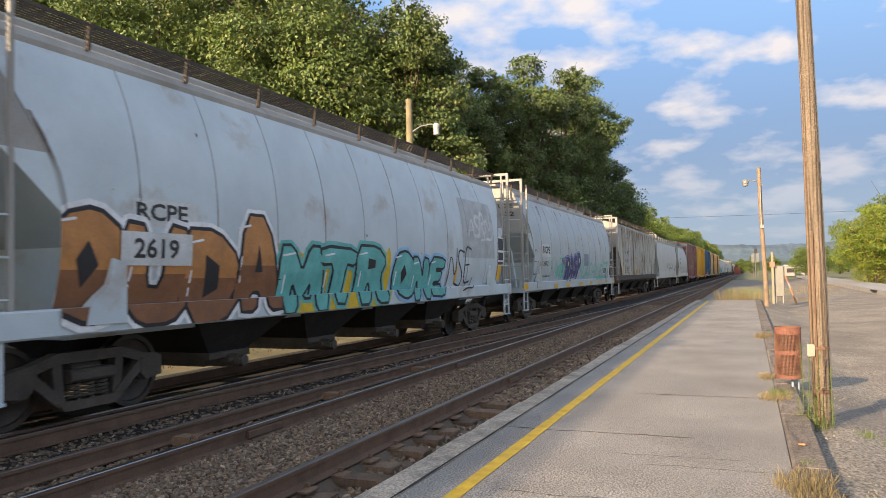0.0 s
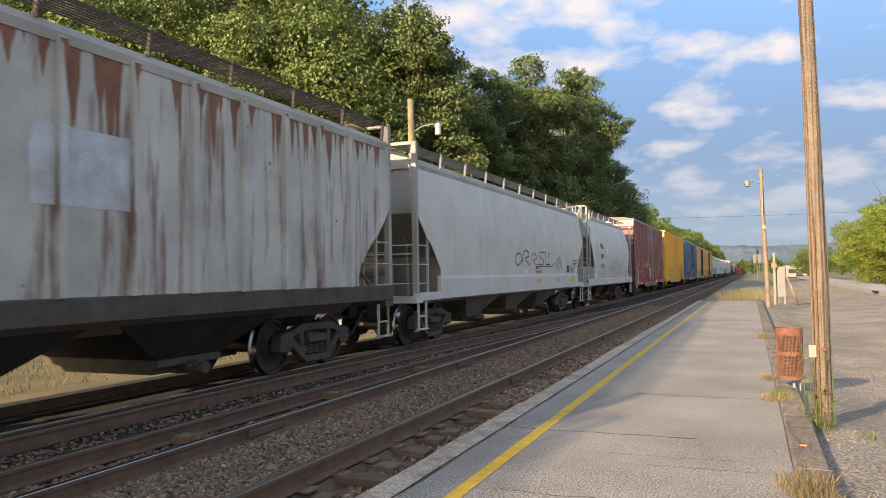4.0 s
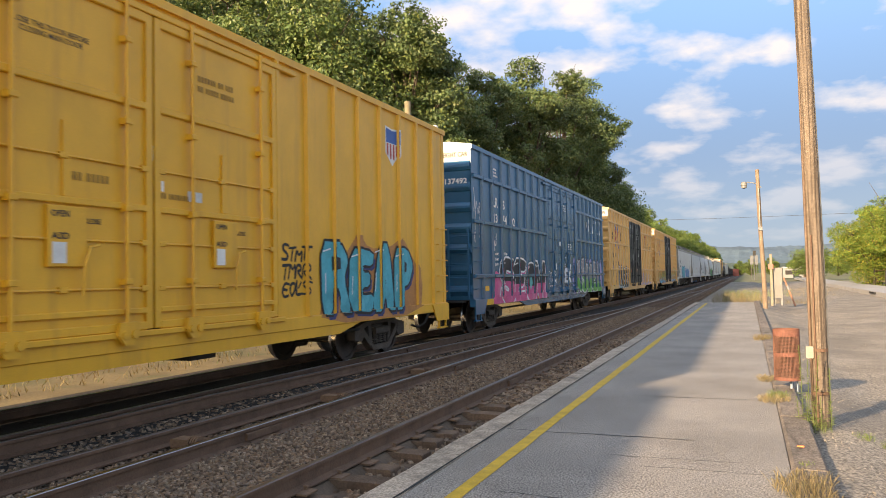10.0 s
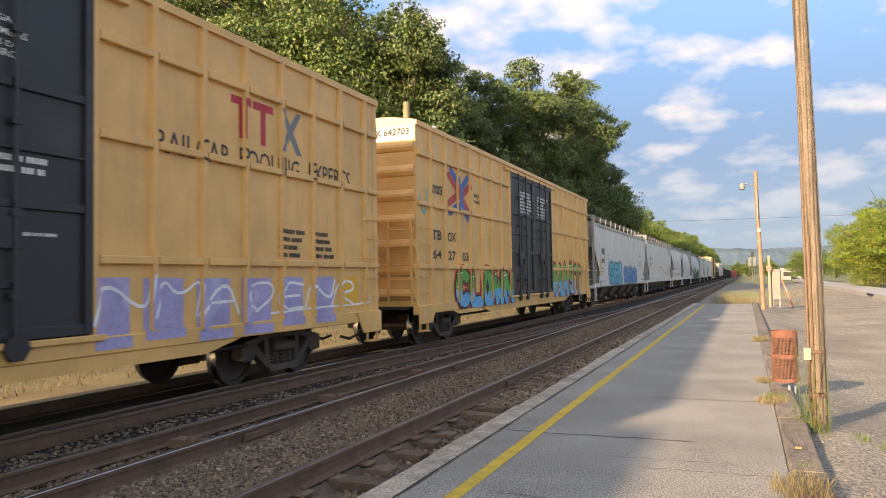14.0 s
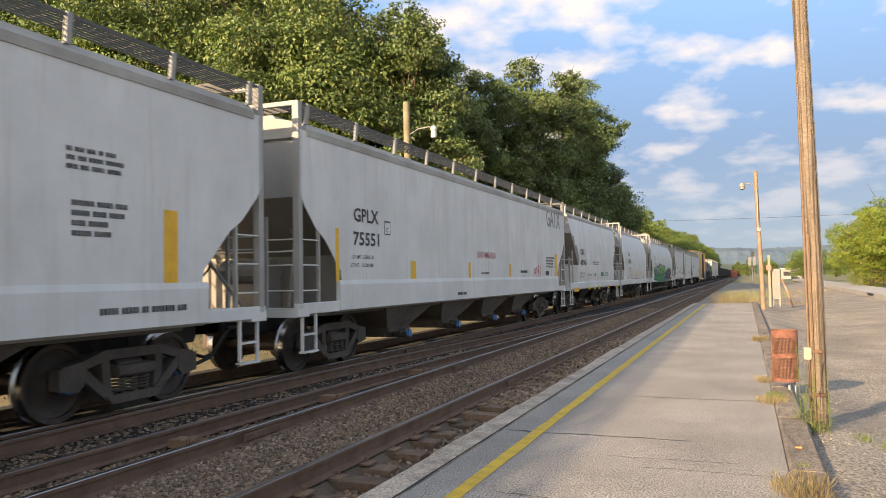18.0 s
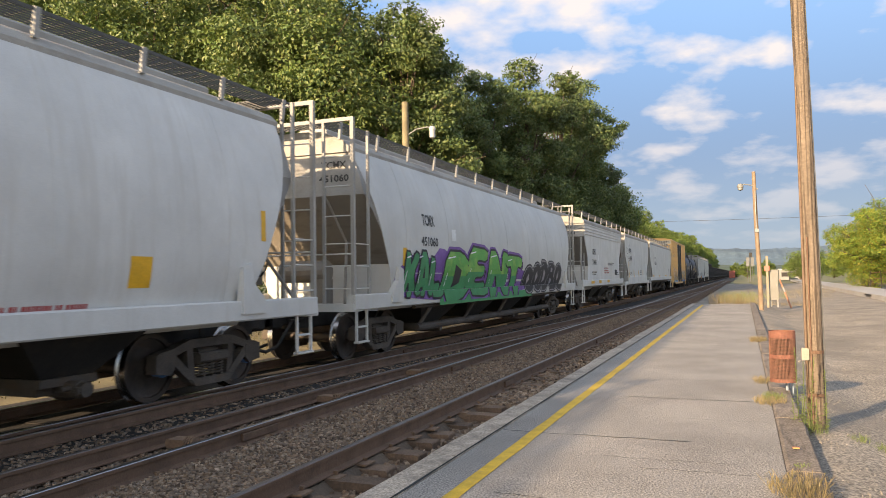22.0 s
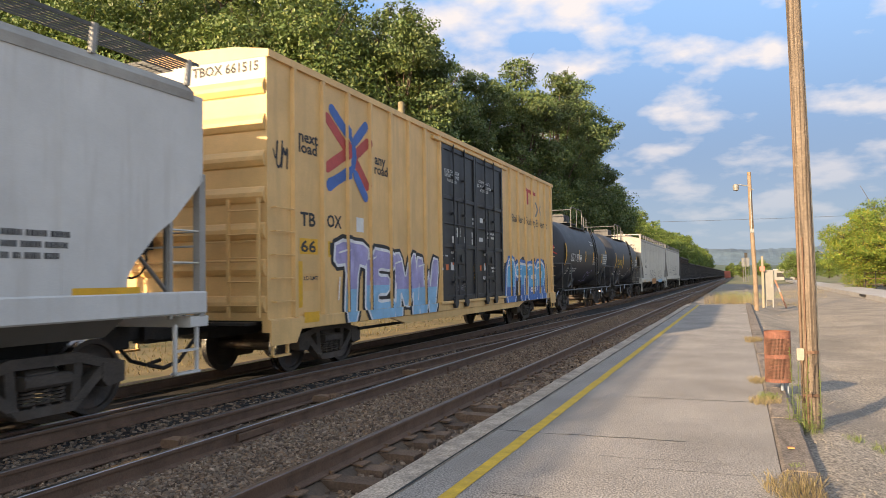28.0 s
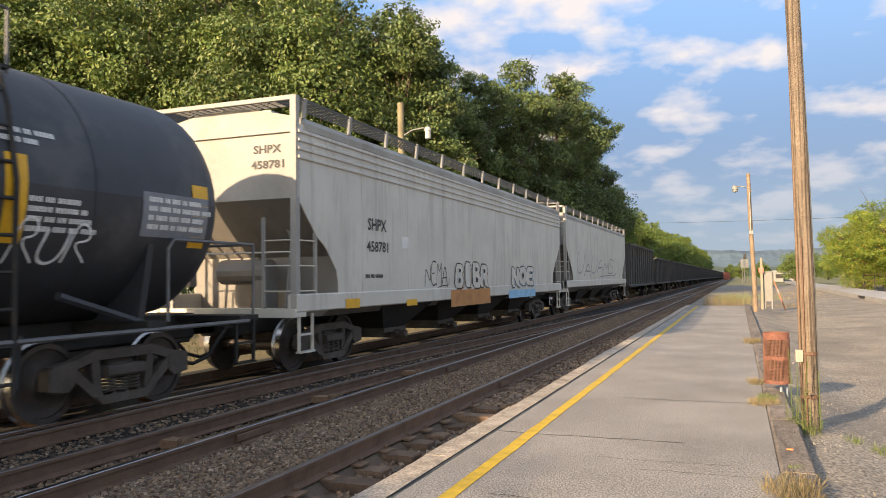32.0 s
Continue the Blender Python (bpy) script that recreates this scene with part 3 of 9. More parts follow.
def steps(car, y, x=1.5, material=M_BLACK, z1=1.1):
    key = ("step", material.name, round(z1, 2))
    def make():
        m = Mesh()
        m.box(-.02, .02, -.22, -.18, .42, z1).box(-.02, .02, .18, .22, .42, z1)
        m.box(-.05, .05, -.22, .22, .42, .45).box(-.03, .03, -.2, .2, .70, .73)
        return m.mesh("stirrup_step", material)
    for s in (1, -1):
        child("stirrup_step", once(key, make), car, s * x, y)


def text_data(s, size, bold=0.0, squeeze=1.0):
    """Triangles of a line of writing, its lower left corner at 0, 0."""
    def make():
        cu = bpy.data.curves.new("writing", "FONT")
        cu.body, cu.size, cu.offset, cu.resolution_u = s, 1.0, bold, 2
        ob = bpy.data.objects.new("writing", cu)
        me = bpy.data.meshes.new_from_object(ob)
        v = [(p.co.x * squeeze, p.co.y) for p in me.vertices]
        f = [tuple(p.vertices) for p in me.polygons]
        bpy.data.objects.remove(ob), bpy.data.meshes.remove(me)
        return v, f
    v, f = once(("txt", s, bold, squeeze), make)
    return [(x * size * 1.38, y * size * 1.38) for x, y in v], f


def decal(car, name, v, f, y, z, surf, material, lift=.004, bands=(), shear=0.0, label=""):
    """Paint laid on a side: flat figures in (along, up), put on the surface x = surf(z); bands are (y0, y1, lift) of proud posts."""
    bm = bmesh.new()
    vs = [bm.verts.new((0, y + a + shear * b, z + b)) for a, b in v]
    for q in f:
        if len(set(q)) > 2:
            try:
                bm.faces.new([vs[i] for i in q])
            except ValueError:
                pass
    if bands:
        lo, hi = min(p.co.y for p in bm.verts), max(p.co.y for p in bm.verts)
        for b0, b1, _ in bands:
            for c in (b0, b1):
                if lo < c < hi:
                    bmesh.ops.bisect_plane(bm, geom=bm.verts[:] + bm.edges[:] + bm.faces[:], plane_co=(0, c, 0), plane_no=(0, 1, 0))
    V, F = [], []
    for q in bm.faces:
        cy = q.calc_center_median().y
        up = lift + next((h for b0, b1, h in bands if b0 <= cy <= b1), 0.0)
        F.append(tuple(range(len(V), len(V) + len(q.verts))))
        if q.calc_center_median().z < surf.cut:
            V.extend((surf.under + lift, p.co.y, p.co.z) for p in q.verts)
        else:
            V.extend((surf(p.co.z) + up, p.co.y, p.co.z) for p in q.verts)
    bm.free()
    return Mesh().add(V, F).obj(name, material, car, label)


def write(car, s, y, z, size, surf, material=M_DARK, bold=0.01, lift=.004, bands=(), squeeze=1.0, shear=0.0, name="lettering"):
    v, f = text_data(s, size, bold, squeeze)
    return decal(car, name, v, f, y, z, surf, material, lift, bands, shear)


def rect(w, h, nz=1):
    v = [(x, h * k / nz) for k in range(nz + 1) for x in (0, w)]
    return v, [(2 * k, 2 * k + 1, 2 * k + 3, 2 * k + 2) for k in range(nz)]


def patch(car, name, y, z, w, h, surf, material, lift=.003, label="", bands=(), shear=0.0):
    return decal(car, name, *rect(w, h, max(1, int(h / .12))), y, z, surf, material, lift, bands, shear, label)


def small_print(car, y, z, rows, w, surf, material=M_DARK, h=.045, seed=0, lift=.004, bands=()):
    """Lines too small to read: bars of their length, broken like words."""
    r = random.Random(seed)
    v, f = [], []
    for k in range(rows):
        x, end = 0, w * r.uniform(.8, 1)
        z0 = -k * h * 1.8
        while x < end:
            for _ in range(r.randint(2, 7)):
                n = h * r.uniform(.42, .66)
                i = len(v)
                v += [(x, z0), (x + n, z0), (x + n, z0 + h), (x, z0 + h)]
                f.append((i, i + 1, i + 2, i + 3))
                x += n + h * .22
            x += h * .55
    ob = decal(car, "small_print", v, f, y, z, surf, material, lift, bands)
    ob["kind"] = "stuff"
    return ob


def plug_door(door, a, b, zb, ze, xw, material):
    """Fittings of a painted plug door: frame, cross bars, thin lock pipes, full-height rods with feet, a gear plate with its handle."""
    w, top = b - a, ze - .2
    fr = Mesh()
    for y in (a + .05, b - .05):
        fr.box(xw + .02, xw + .06, y - .05, y + .05, zb + .06, top, .012)
    for z, t in ((zb + .10, .05), (zb + .28, .035), (2.46, .04), (3.68, .045), (top - .06, .06)):
        fr.box(xw + .02, xw + .065, a + .1, b - .1, z - t, z + t, .012)
    fr.box(xw + .02, xw + .05, a + .50 * w, a + .54 * w, 2.5, 3.3, .006)
    fr.obj("door_frame", material, door)
    for z in (2.93, 2.05, 1.52):
        p = Mesh().tube([(xw + .045, a + .1, z), (xw + .045, b - .1, z)], .014, 6)
        for y in (a + .12, a + .5 * w, b - .12):
            p.box(xw + .02, xw + .065, y - .05, y + .05, z - .035, z + .035, .008)
        p.obj("lock_pipe", material, door)
    for y in (a + .25 * w, b - .17 * w):
        r = Mesh().cyl((xw + .095, y, zb - .02), (xw + .095, y, ze - .12), .026, 8)
        for z in (zb + .62, zb + 1.45, zb + 2.45, zb + 3.4):
            r.box(xw + .02, xw + .13, y - .05, y + .05, z - .035, z + .035, .01)
        r.obj("door_rod", material, door)
        ft = Mesh().prism([(y - .13, zb + .16), (y + .13, zb + .16), (y + .16, zb + .02), (y + .07, zb - .10), (y - .07, zb - .10), (y - .16, zb + .02)], "x", xw + .07, xw + .13)
        ft.cyl((xw + .13, y - .07, zb + .02), (xw + .15, y - .07, zb + .02), .05, 10).cyl((xw + .13, y + .07, zb + .02), (xw + .15, y + .07, zb + .02), .05, 10)
        ft.obj("door_foot", material, door)
    y = a + .42 * w
    gp = Mesh().box(xw + .03, xw + .075, y, y + .48, 1.76, 2.40, .012).obj("gear_plate", material, door)
    Mesh().tube([(xw + .11, y + .62, 2.0), (xw + .11, y + .5, 1.97), (xw + .13, y + .42, 1.80), (xw + .11, y + .40, 1.46)], .017, 6).obj("gear_handle", material, gp)
    Mesh().box(xw + .0765, xw + .079, y + .05, y + .22, 1.80, 2.02).obj("sticker", M_WHITE, gp, "white sticker")


def boxcar(name, label, L, paint, posts, door, door_mat, white=None, group="box cars", rails=(), door_at=None, caps=M_TRUCK, high=5.0, accent=None):
    """posts: spacing of the side posts; door: (centre, width, leaves); rails: heights of horizontal side stiffeners."""
    car = new_car(name, label, L)
    h, zb, ze = L / 2, 0.98, high
    xw = 1.475
    dc, dw, leaves = door
    d0, d1 = dc - dw / 2, dc + dw / 2
    Mesh().box(xw - .03, xw, -h, d0, zb, ze).obj("side_wall", paint, car)
    Mesh().box(xw - .03, xw, d1, h, zb, ze).obj("side_wall", paint, car)
    Mesh().box(xw - .03, xw, d0, d1, ze - .18, ze).obj("door_header", paint, car)
    Mesh().box(xw - .06, xw - .032, d0, d1, zb, ze - .15).obj("door_recess", M_BLACK, car)
    Mesh().box(-xw, -xw + .03, -h, h, zb, ze).obj("side_wall", paint, car)
    top = Mesh().prism([(-xw - .05, ze - .05), (-xw - .05, ze + .06), (-.9, ze + .16), (0, ze + .19), (.9, ze + .16), (xw + .05, ze + .06), (xw + .05, ze - .05), (0, ze - .04)], "y", -h - .01, h + .01)
    for k in range(int(L / 1.1)):
        yy = -h + .5 + k * 1.1
        top.prism([(-xw - .04, ze + .05), (-.9, ze + .19), (0, ze + .22), (.9, ze + .19), (xw + .04, ze + .05)], "y", yy, yy + .06)
    top.obj("roof", paint, car)
    Mesh().box(xw - .09, xw + .045, -h, h, zb - .18, zb + .02, .012).obj("side_sill", paint, car)
    Mesh().box(-xw - .045, -xw + .09, -h, h, zb - .18, zb + .02, .012).obj("side_sill", paint, car)
    # deeper sill under the doors and over the trucks
    tr = h - 2.6
    sk = Mesh()
    for s in (1, -1):
        for a, b in ((-h, -h + .95), (h - .95, h)):
            sk.prism([(a, zb), (b, zb), (b - (.25 if a < 0 else 0), zb - .38), (a + (.25 if a > 0 else 0), zb - .38)], "x", s * 1.52, s * 1.55)
        sk.prism([(-tr + 1.5, zb - .15), (tr - 1.5, zb - .15), (tr - 2.4, zb - .34), (-tr + 2.4, zb - .34)], "x", s * 1.44, s * 1.50)
    sk.obj("skirt", paint, car)
    Mesh().box(-.32, .32, -h + .4, h - .4, .72, 1.02).box(-1.45, 1.45, -h + .02, h - .02, .96, 1.0).obj("underframe", M_BLACK, car)
    Mesh().cyl((.55, -1.2, .72), (.55, .3, .72), .2, 12).box(.9, 1.3, 1.0, 1.5, .55, .85).tube([(1.1, -tr + 1, .62), (1.1, tr - 1, .62)], .03).obj("brake_gear", M_BLACK, car)
    # ends: horizontal corrugations, white head band
    em = Mesh()
    em.box(-xw, xw, -h, -h + .05, zb, ze)
    em.obj("end_wall", paint, car)
    Mesh().box(-xw, xw, h - .05, h, zb, ze).obj("end_wall", paint, car)
    rib = once(("rib", paint.name), lambda: Mesh().prism([(0, -.13), (0, .13), (-.03, .11), (-.075, .03), (-.075, -.03), (-.03, -.11)][::1], "x", -1.46, 1.46).mesh("end_rib", paint))
    nrib = 7
    for s, rz in ((-1, 0), (1, 180)):
        for k in range(nrib):
            child("end_rib", rib, car, 0, s * h, zb + .35 + k * (ze - zb - .75) / (nrib - 1) - .1, rz)
        if white:
            Mesh().box(-xw + .01, xw - .01, *sorted((s * (h + .004), s * (h - .01))), ze - .40, ze - .02).obj("head_band", white, car)
    if accent:
        Mesh().box(-xw + .01, xw - .01, -h - .006, -h + .01, ze - .52, ze - .40).obj("head_band_edge", accent, car)
    # side posts
    pk = (posts[1], ze)
    post = once(("post", paint.name, pk), lambda: Mesh().prism([(0, -posts[1] / 2), (0, posts[1] / 2), (.065, posts[1] / 2 - .02), (.065, -posts[1] / 2 + .02)], "z", zb + .02, ze - .05).mesh("side_post", paint))
    bands = []
    ys = [d0 - .03 - k * posts[0] for k in range(30) if d0 - .03 - k * posts[0] > -h + .3][::-1]
    ys += [d1 + .03 + k * posts[0] for k in range(30) if d1 + .03 + k * posts[0] < h - .3]
    for yy in ys:
        child("side_post", post, car, xw - .002, yy)
        bands.append((yy - posts[1] / 2, yy + posts[1] / 2, .064))
    for z in rails:
        for a, b in zip([-h] + ys, ys + [h]):
            if b - a > .25 and not (a >= d0 - .1 and b <= d1 + .1):
                Mesh().box(xw - .002, xw + .07, a + posts[1] / 2, b - posts[1] / 2, z - .05, z + .05, .012).obj("side_stiffener", paint, car)
    # corner posts, doors
    for s in (1, -1):
        Mesh().box(xw - .05, xw + .01, *sorted((s * h, s * (h - .16))), zb, ze, .008).obj("corner_post", paint, car)
    bands.append((d0, d1, .0255))
    lw = dw / leaves
    black = paint != door_mat
    for k in range(leaves):
        a, b = d0 + k * lw + .02, d0 + (k + 1) * lw - .02
        dr = Mesh().box(xw - .02, xw + .025, a, b, zb + .06, ze - .2).obj("door", door_mat, car)
        if not black:
            plug_door(dr, a, b, zb, ze, xw, door_mat)
            continue
        fr = Mesh()
        for yy in (a + .05, b - .05):
            fr.box(xw + .02, xw + .07, yy - .05, yy + .05, zb + .06, ze - .2, .01)
        for z, t in ((zb + .12, .06), (2.38, .05), (2.92, .018), (3.56, .05), (ze - .27, .06)):
            fr.box(xw + .02, xw + .06, a + .1, b - .1, z - t, z + t, .01)
        fr.box(xw + .02, xw + .045, a + .46 * lw, a + .52 * lw, zb + .18, 3.51, .006).box(xw + .02, xw + .05, a + .36 * lw, a + .62 * lw, 1.55, 1.62, .006)
        fr.obj("door_frame", door_mat, dr)
        for yy in (a + .3 * lw, a + .62 * lw):
            rods = Mesh().cyl((xw + .085, yy, zb + .02), (xw + .085, yy, ze - .15), .022, 6)
            for z in (zb + .5, zb + 1.3, zb + 2.2, zb + 3.1):
                rods.box(xw + .02, xw + .11, yy - .06, yy + .06, z - .03, z + .03)
            rods.prism([(yy - .10, zb + .10), (yy + .10, zb + .10), (yy + .14, zb - .02), (yy + .06, zb - .13), (yy - .06, zb - .13), (yy - .14, zb - .02)], "x", xw + .06, xw + .13)
            rods.obj("lock_rod", door_mat, dr)
        lk = Mesh().box(xw + .03, xw + .08, a + .35 * lw, a + .65 * lw, zb + .95, zb + 1.35, .01)
        lk.cyl((xw + .09, a + .5 * lw, zb + 1.1), (xw + .12, a + .5 * lw, zb + 1.1), .1, 10)
        lk.obj("door_lock", door_mat, dr)
    Mesh().box(xw, xw + .09, d0 - .15, d1 + .15, zb - .02, zb + .05, .01).obj("door_track", paint, car)
    Mesh().box(xw, xw + .08, d0 - .5, d1 + .5, ze - .2, ze - .12, .01).obj("door_track", paint, car)
    # ladders, steps, hand brake
    grab = once(("grab", paint.name), lambda: Mesh().tube([(0, -.25, 0), (.09, -.25, 0), (.09, .25, 0), (0, .25, 0)], .012, 5).mesh("ladder_rung", paint))
    for yy in (-h + .35, h - .35):
        for k in range(5):
            child("ladder_rung", grab, car, xw + .005, yy, zb + .28 + k * .36)
    ladder(car, "end_ladder", 1.12, -h - .1, zb + .05, zb + 1.85, 5, paint, "x", .55)
    gr = Mesh().tube([(-1.4, -h - .09, zb + .9), (1.4, -h - .09, zb + .9)], .015).tube([(.4, -h - .09, zb + .1), (.4, -h - .09, zb + 1.2), (1.35, -h - .09, zb + 1.2)], .018)
    gr.obj("grab_iron", paint, car)
    bw = Mesh()
    for k in range(12):
        a, b = k * math.pi / 6, (k + 1) * math.pi / 6
        bw.cyl((-.8 + .28 * math.cos(a), -h - .2, 2.3 + .28 * math.sin(a)), (-.8 + .28 * math.cos(b), -h - .2, 2.3 + .28 * math.sin(b)), .016, 5)
    bw.box(-.95, -.65, -h - .16, -h - .05, 2.1, 2.5)
    bw.obj("hand_brake", M_BLACK, car)
    for s in (-1, 1):
        steps(car, s * (h - .3), 1.5, paint if paint != door_mat else paint, zb)
    Mesh().box(-1.3, 1.3, -h - .32, -h - .02, zb - .06, zb - .02).obj("end_platform", M_BLACK, car)
    sets = add_truck(car, -tr, caps) + add_truck(car, tr, caps)
    car["half"] = h
    
    def surf(z):
        return xw
    surf.cut, surf.under, surf.low = zb + .02, xw + .046, zb - .17
    surf.margin = .04
    return car, sets, bands, surf


def hopper(name, label, L, paint, kind="flat", eave=4.05, bays=3, dark=None, sill=None, board=None, edge="diag", caps=M_TRUCK,
           bracket=None, ribs=(), top_ribs=0, zs=1.5, gates=M_BLACK, band=None, pipe=False, brackets_thin=False, post_top=None, seams=0, seam_mat=None, jack=False):
    """A covered hopper. edge: how the side sheet's ends are cut (diag, curve or round)."""
    car = new_car(name, label, L)
    h = L / 2
    sill, board, dark, bracket = sill or paint, M_BOARD if brackets_thin else M_GRATE, dark or paint, bracket or P_BRK
    if kind == "round":
        def surf(z):
            u = (z - 1.2) / (eave - 1.2)
            return 1.575 - .17 * max(0, (.30 - u) / .30) ** 2 - .42 * max(0, (u - .38) / .62) ** 2.2
    elif kind == "soft":
        def surf(z):
            u = (z - 1.2) / (eave - 1.2)
            return 1.565 - .06 * max(0, (.2 - u) / .2) ** 2 - .20 * max(0, (u - .45) / .55) ** 2
    else:
        def surf(z):
            return 1.56
    surf.cut, surf.under, surf.low = zs + .012, 1.587, 1.07 if zs > 1.45 else zs - .26
    surf.margin = 1.2 if edge == "round" else .04
    lv = [zs + (eave - zs) * k / 14 for k in range(15)]
    if edge == "step":
        lv = sorted(lv + [3.25, 3.252, 2.85, 2.852])
    zk = {"diag": 2.95, "curve": 3.2, "round": 2.9, "step": 3.35, "bulge": 3.35}[edge]
    yt = {"diag": .34, "curve": .62, "round": .55, "step": .55, "bulge": .62}[edge]      # end wall of the body behind the car's corner
    def inner(z):                                                   # how far the solid body stays behind the end
        return yt + min(1.05, max(0, zk - z) * (1.12 if edge in ("diag", "round") else .80))
    def sheet(z):                                                   # the cut end of the side sheet
        if edge == "diag":
            return .10 if z > 2.9 else .10 + min(1.3, (2.9 - z) * 1.0 + (.0 if z > 2.3 else .1))
        if edge == "curve":
            u = (eave - z) / (eave - zs)
            return .62 + 1.15 * u ** 1.3
        if edge == "step":
            return float(np.interp(z, (1.3, 2.3, 2.85, 2.851, 3.25, 3.251, 4.05), (1.78, 1.85, 1.42, 1.18, 1.08, .78, .50)))
        if edge == "bulge":
            return float(np.interp(z, (1.4, 1.9, 2.4, 2.75, 3.1, 3.35, 3.4, 4.1), (1.32, 1.44, 1.40, 1.18, .92, .80, .66, .64)))
        return float(np.interp(z, (1.3, 1.7, 2.2, 2.7, 3.1, 3.7, 4.12), (1.20, 1.26, 1.27, 1.17, 1.0, .70, .45)))
    zl = zk - 1.05 / (1.12 if edge in ("diag", "round") else .80)
    def shell(levels, name, material):
        rows = []
        for z in levels:
            w = (surf(max(z, zs)) - .014) if z >= 1.2 else 1.2
            y = h - inner(z)
            rows.append([(w, -y, z), (w, y, z), (-w, y, z), (-w, -y, z), (w, -y, z)])
        Mesh().grid(rows).obj(name, material, car)
    shell([zk] + [z for z in lv if z > zk + .01], "end_wall", P_END_SHADE)
    # dark: on most cars grime plus the shade of the gap, painted in
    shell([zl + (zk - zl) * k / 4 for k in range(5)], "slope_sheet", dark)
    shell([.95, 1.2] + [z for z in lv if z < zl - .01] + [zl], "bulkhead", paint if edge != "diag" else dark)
    # welded seams of the side sheets
    for k in range(seams):
        y = -h + 2.3 + k * (L - 4.6) / max(1, seams - 1)
        Mesh().grid([[(surf(z) + .001, y - .011, z), (surf(z) + .006, y - .004, z), (surf(z) + .006, y + .004, z), (surf(z) + .001, y + .011, z)] for z in lv]).obj("sheet_seam", seam_mat or paint, car)
    if edge == "round":
        for e in (1, -1):
            Mesh().grid([[(surf(z) + .003, e * (h - sheet(z)), z), (surf(z) + .012, e * (h - sheet(z) - .03), z), (surf(z) + .003, e * (h - sheet(z) - .06), z)] for z in lv if z < 3.4]).obj("sheet_edge", seam_mat or paint, car, "rusted rolled edge of the side sheet")
    if jack:
        for e in (1, -1):
            Mesh().prism([(e * (h - a), b) for a, b in ((1.50, 1.12), (2.05, 1.12), (2.05, 1.78), (1.86, 1.84), (1.80, 1.55), (1.55, 1.33))], "x", 1.50, 1.615).obj("bolster_bracket", paint, car)
    for s in (1, -1):
        sh = Mesh()
        a = [[(s * surf(z), -(h - sheet(z)), z), (s * surf(z), h - sheet(z), z)] for z in lv]
        b = [[(s * (surf(z) - .018), -(h - sheet(z)), z), (s * (surf(z) - .018), h - sheet(z), z)] for z in lv]
        sh.grid(a).grid(b)
        for k in range(len(lv) - 1):
            for j in (0, 1):
                sh.add([a[k][j], a[k + 1][j], b[k + 1][j], b[k][j]], [(0, 1, 2, 3)])
        sh.obj("side_sheet", paint, car, smooth=True)
    we = surf(eave)
    # roof with a rounded cap and its hatch coaming
    ro = Mesh().prism([(-we - .015, eave - .08), (-we - .02, eave + .03), (-we + .10, eave + .15), (-.6, eave + .34), (0, eave + .38), (.6, eave + .34), (we - .10, eave + .15), (we + .02, eave + .03), (we + .015, eave - .08)], "y", -h + yt - .05, h - yt + .05)
    ro.obj("roof", P_ROOF_SHADE, car)
    Mesh().box(-.32, .32, -h + 1.2, h - 1.2, eave + .36, eave + .56, .04).obj("hatch_cover", P_ROOF_SHADE, car)
    for k in range(top_ribs):
        z = eave - .12 - k * .14
        Mesh().box(surf(z), surf(z) + .03, -h + sheet(z), h - sheet(z), z - .03, z + .03, .012).obj("side_corrugation", paint, car)
    # running boards
    xb0, xb1, zb = we - .50, we - .02, eave + .44
    rb = Mesh()
    for k in range(8):
        x = xb0 + (xb1 - xb0) * k / 7
        rb.box(x - .003, x + .003, -h + .15, h - .15, zb - .022, zb)
    n = int(L / .24)
    for k in range(n):
        y = -h + .2 + k * (L - .4) / (n - 1)
        rb.box(xb0, xb1, y - .006, y + .006, zb - .012, zb - .004)
    rb.box(xb1 - .006, xb1 + .006, -h + .15, h - .15, zb - .035, zb + .004)
    rm = rb.mesh("running_board", board)
    child("running_board", rm, car, 0, 0, 0, 0, "open steel grating walkway")
    child("running_board", rm, car, 0, 0, 0, 180)
    for s in (1, -1):
        ew = Mesh()
        for k in range(6):
            y = s * (h - .12 - k * .09)
            ew.box(-xb0, xb0, y - .006, y + .006, zb - .03, zb)
        for k in range(14):
            x = -xb0 + 2 * xb0 * k / 13
            ew.box(x - .006, x + .006, *sorted((s * (h - .10), s * (h - .6))), zb - .025, zb - .005)
        ew.obj("end_walkway", board, car)
    bw = .02 if brackets_thin else .035
    bk = once(("brk", bracket.name, round(eave, 2), round(we, 2), bw), lambda: Mesh().prism([(we - .07, eave + .12), (we - .02, eave + .12), (we + .012, eave + .45), (we - .03, eave + .45)], "y", -bw, bw).mesh("board_bracket", bracket))
    nb = int(L / 1.58)
    for k in range(nb + 1):
        y = -h + .35 + k * (L - .7) / nb
        child("board_bracket", bk, car, 0, y)
        child("board_bracket", bk, car, 0, y, 0, 180)
    # side sill, outside ribs, reflectors
    for s in (1, -1):
        if zs > 1.45:
            Mesh().prism([(s * 1.50, 1.02), (s * 1.585, 1.06), (s * 1.585, zs - .06), (s * 1.565, zs + .02), (s * 1.50, zs + .02)], "y", -h + 1.3, h - 1.3).obj("side_sill", sill, car)
            for e in (1, -1):
                Mesh().box(*sorted((s * 1.48, s * 1.56)), *sorted((e * (h - .02), e * (h - 1.3))), 1.04, 1.22, .01).obj("sill_end", sill, car)
        else:
            Mesh().box(*sorted((s * 1.40, s * 1.58)), -h + .05, h - .05, zs - .28, zs + .01, .02).obj("side_sill", sill, car)
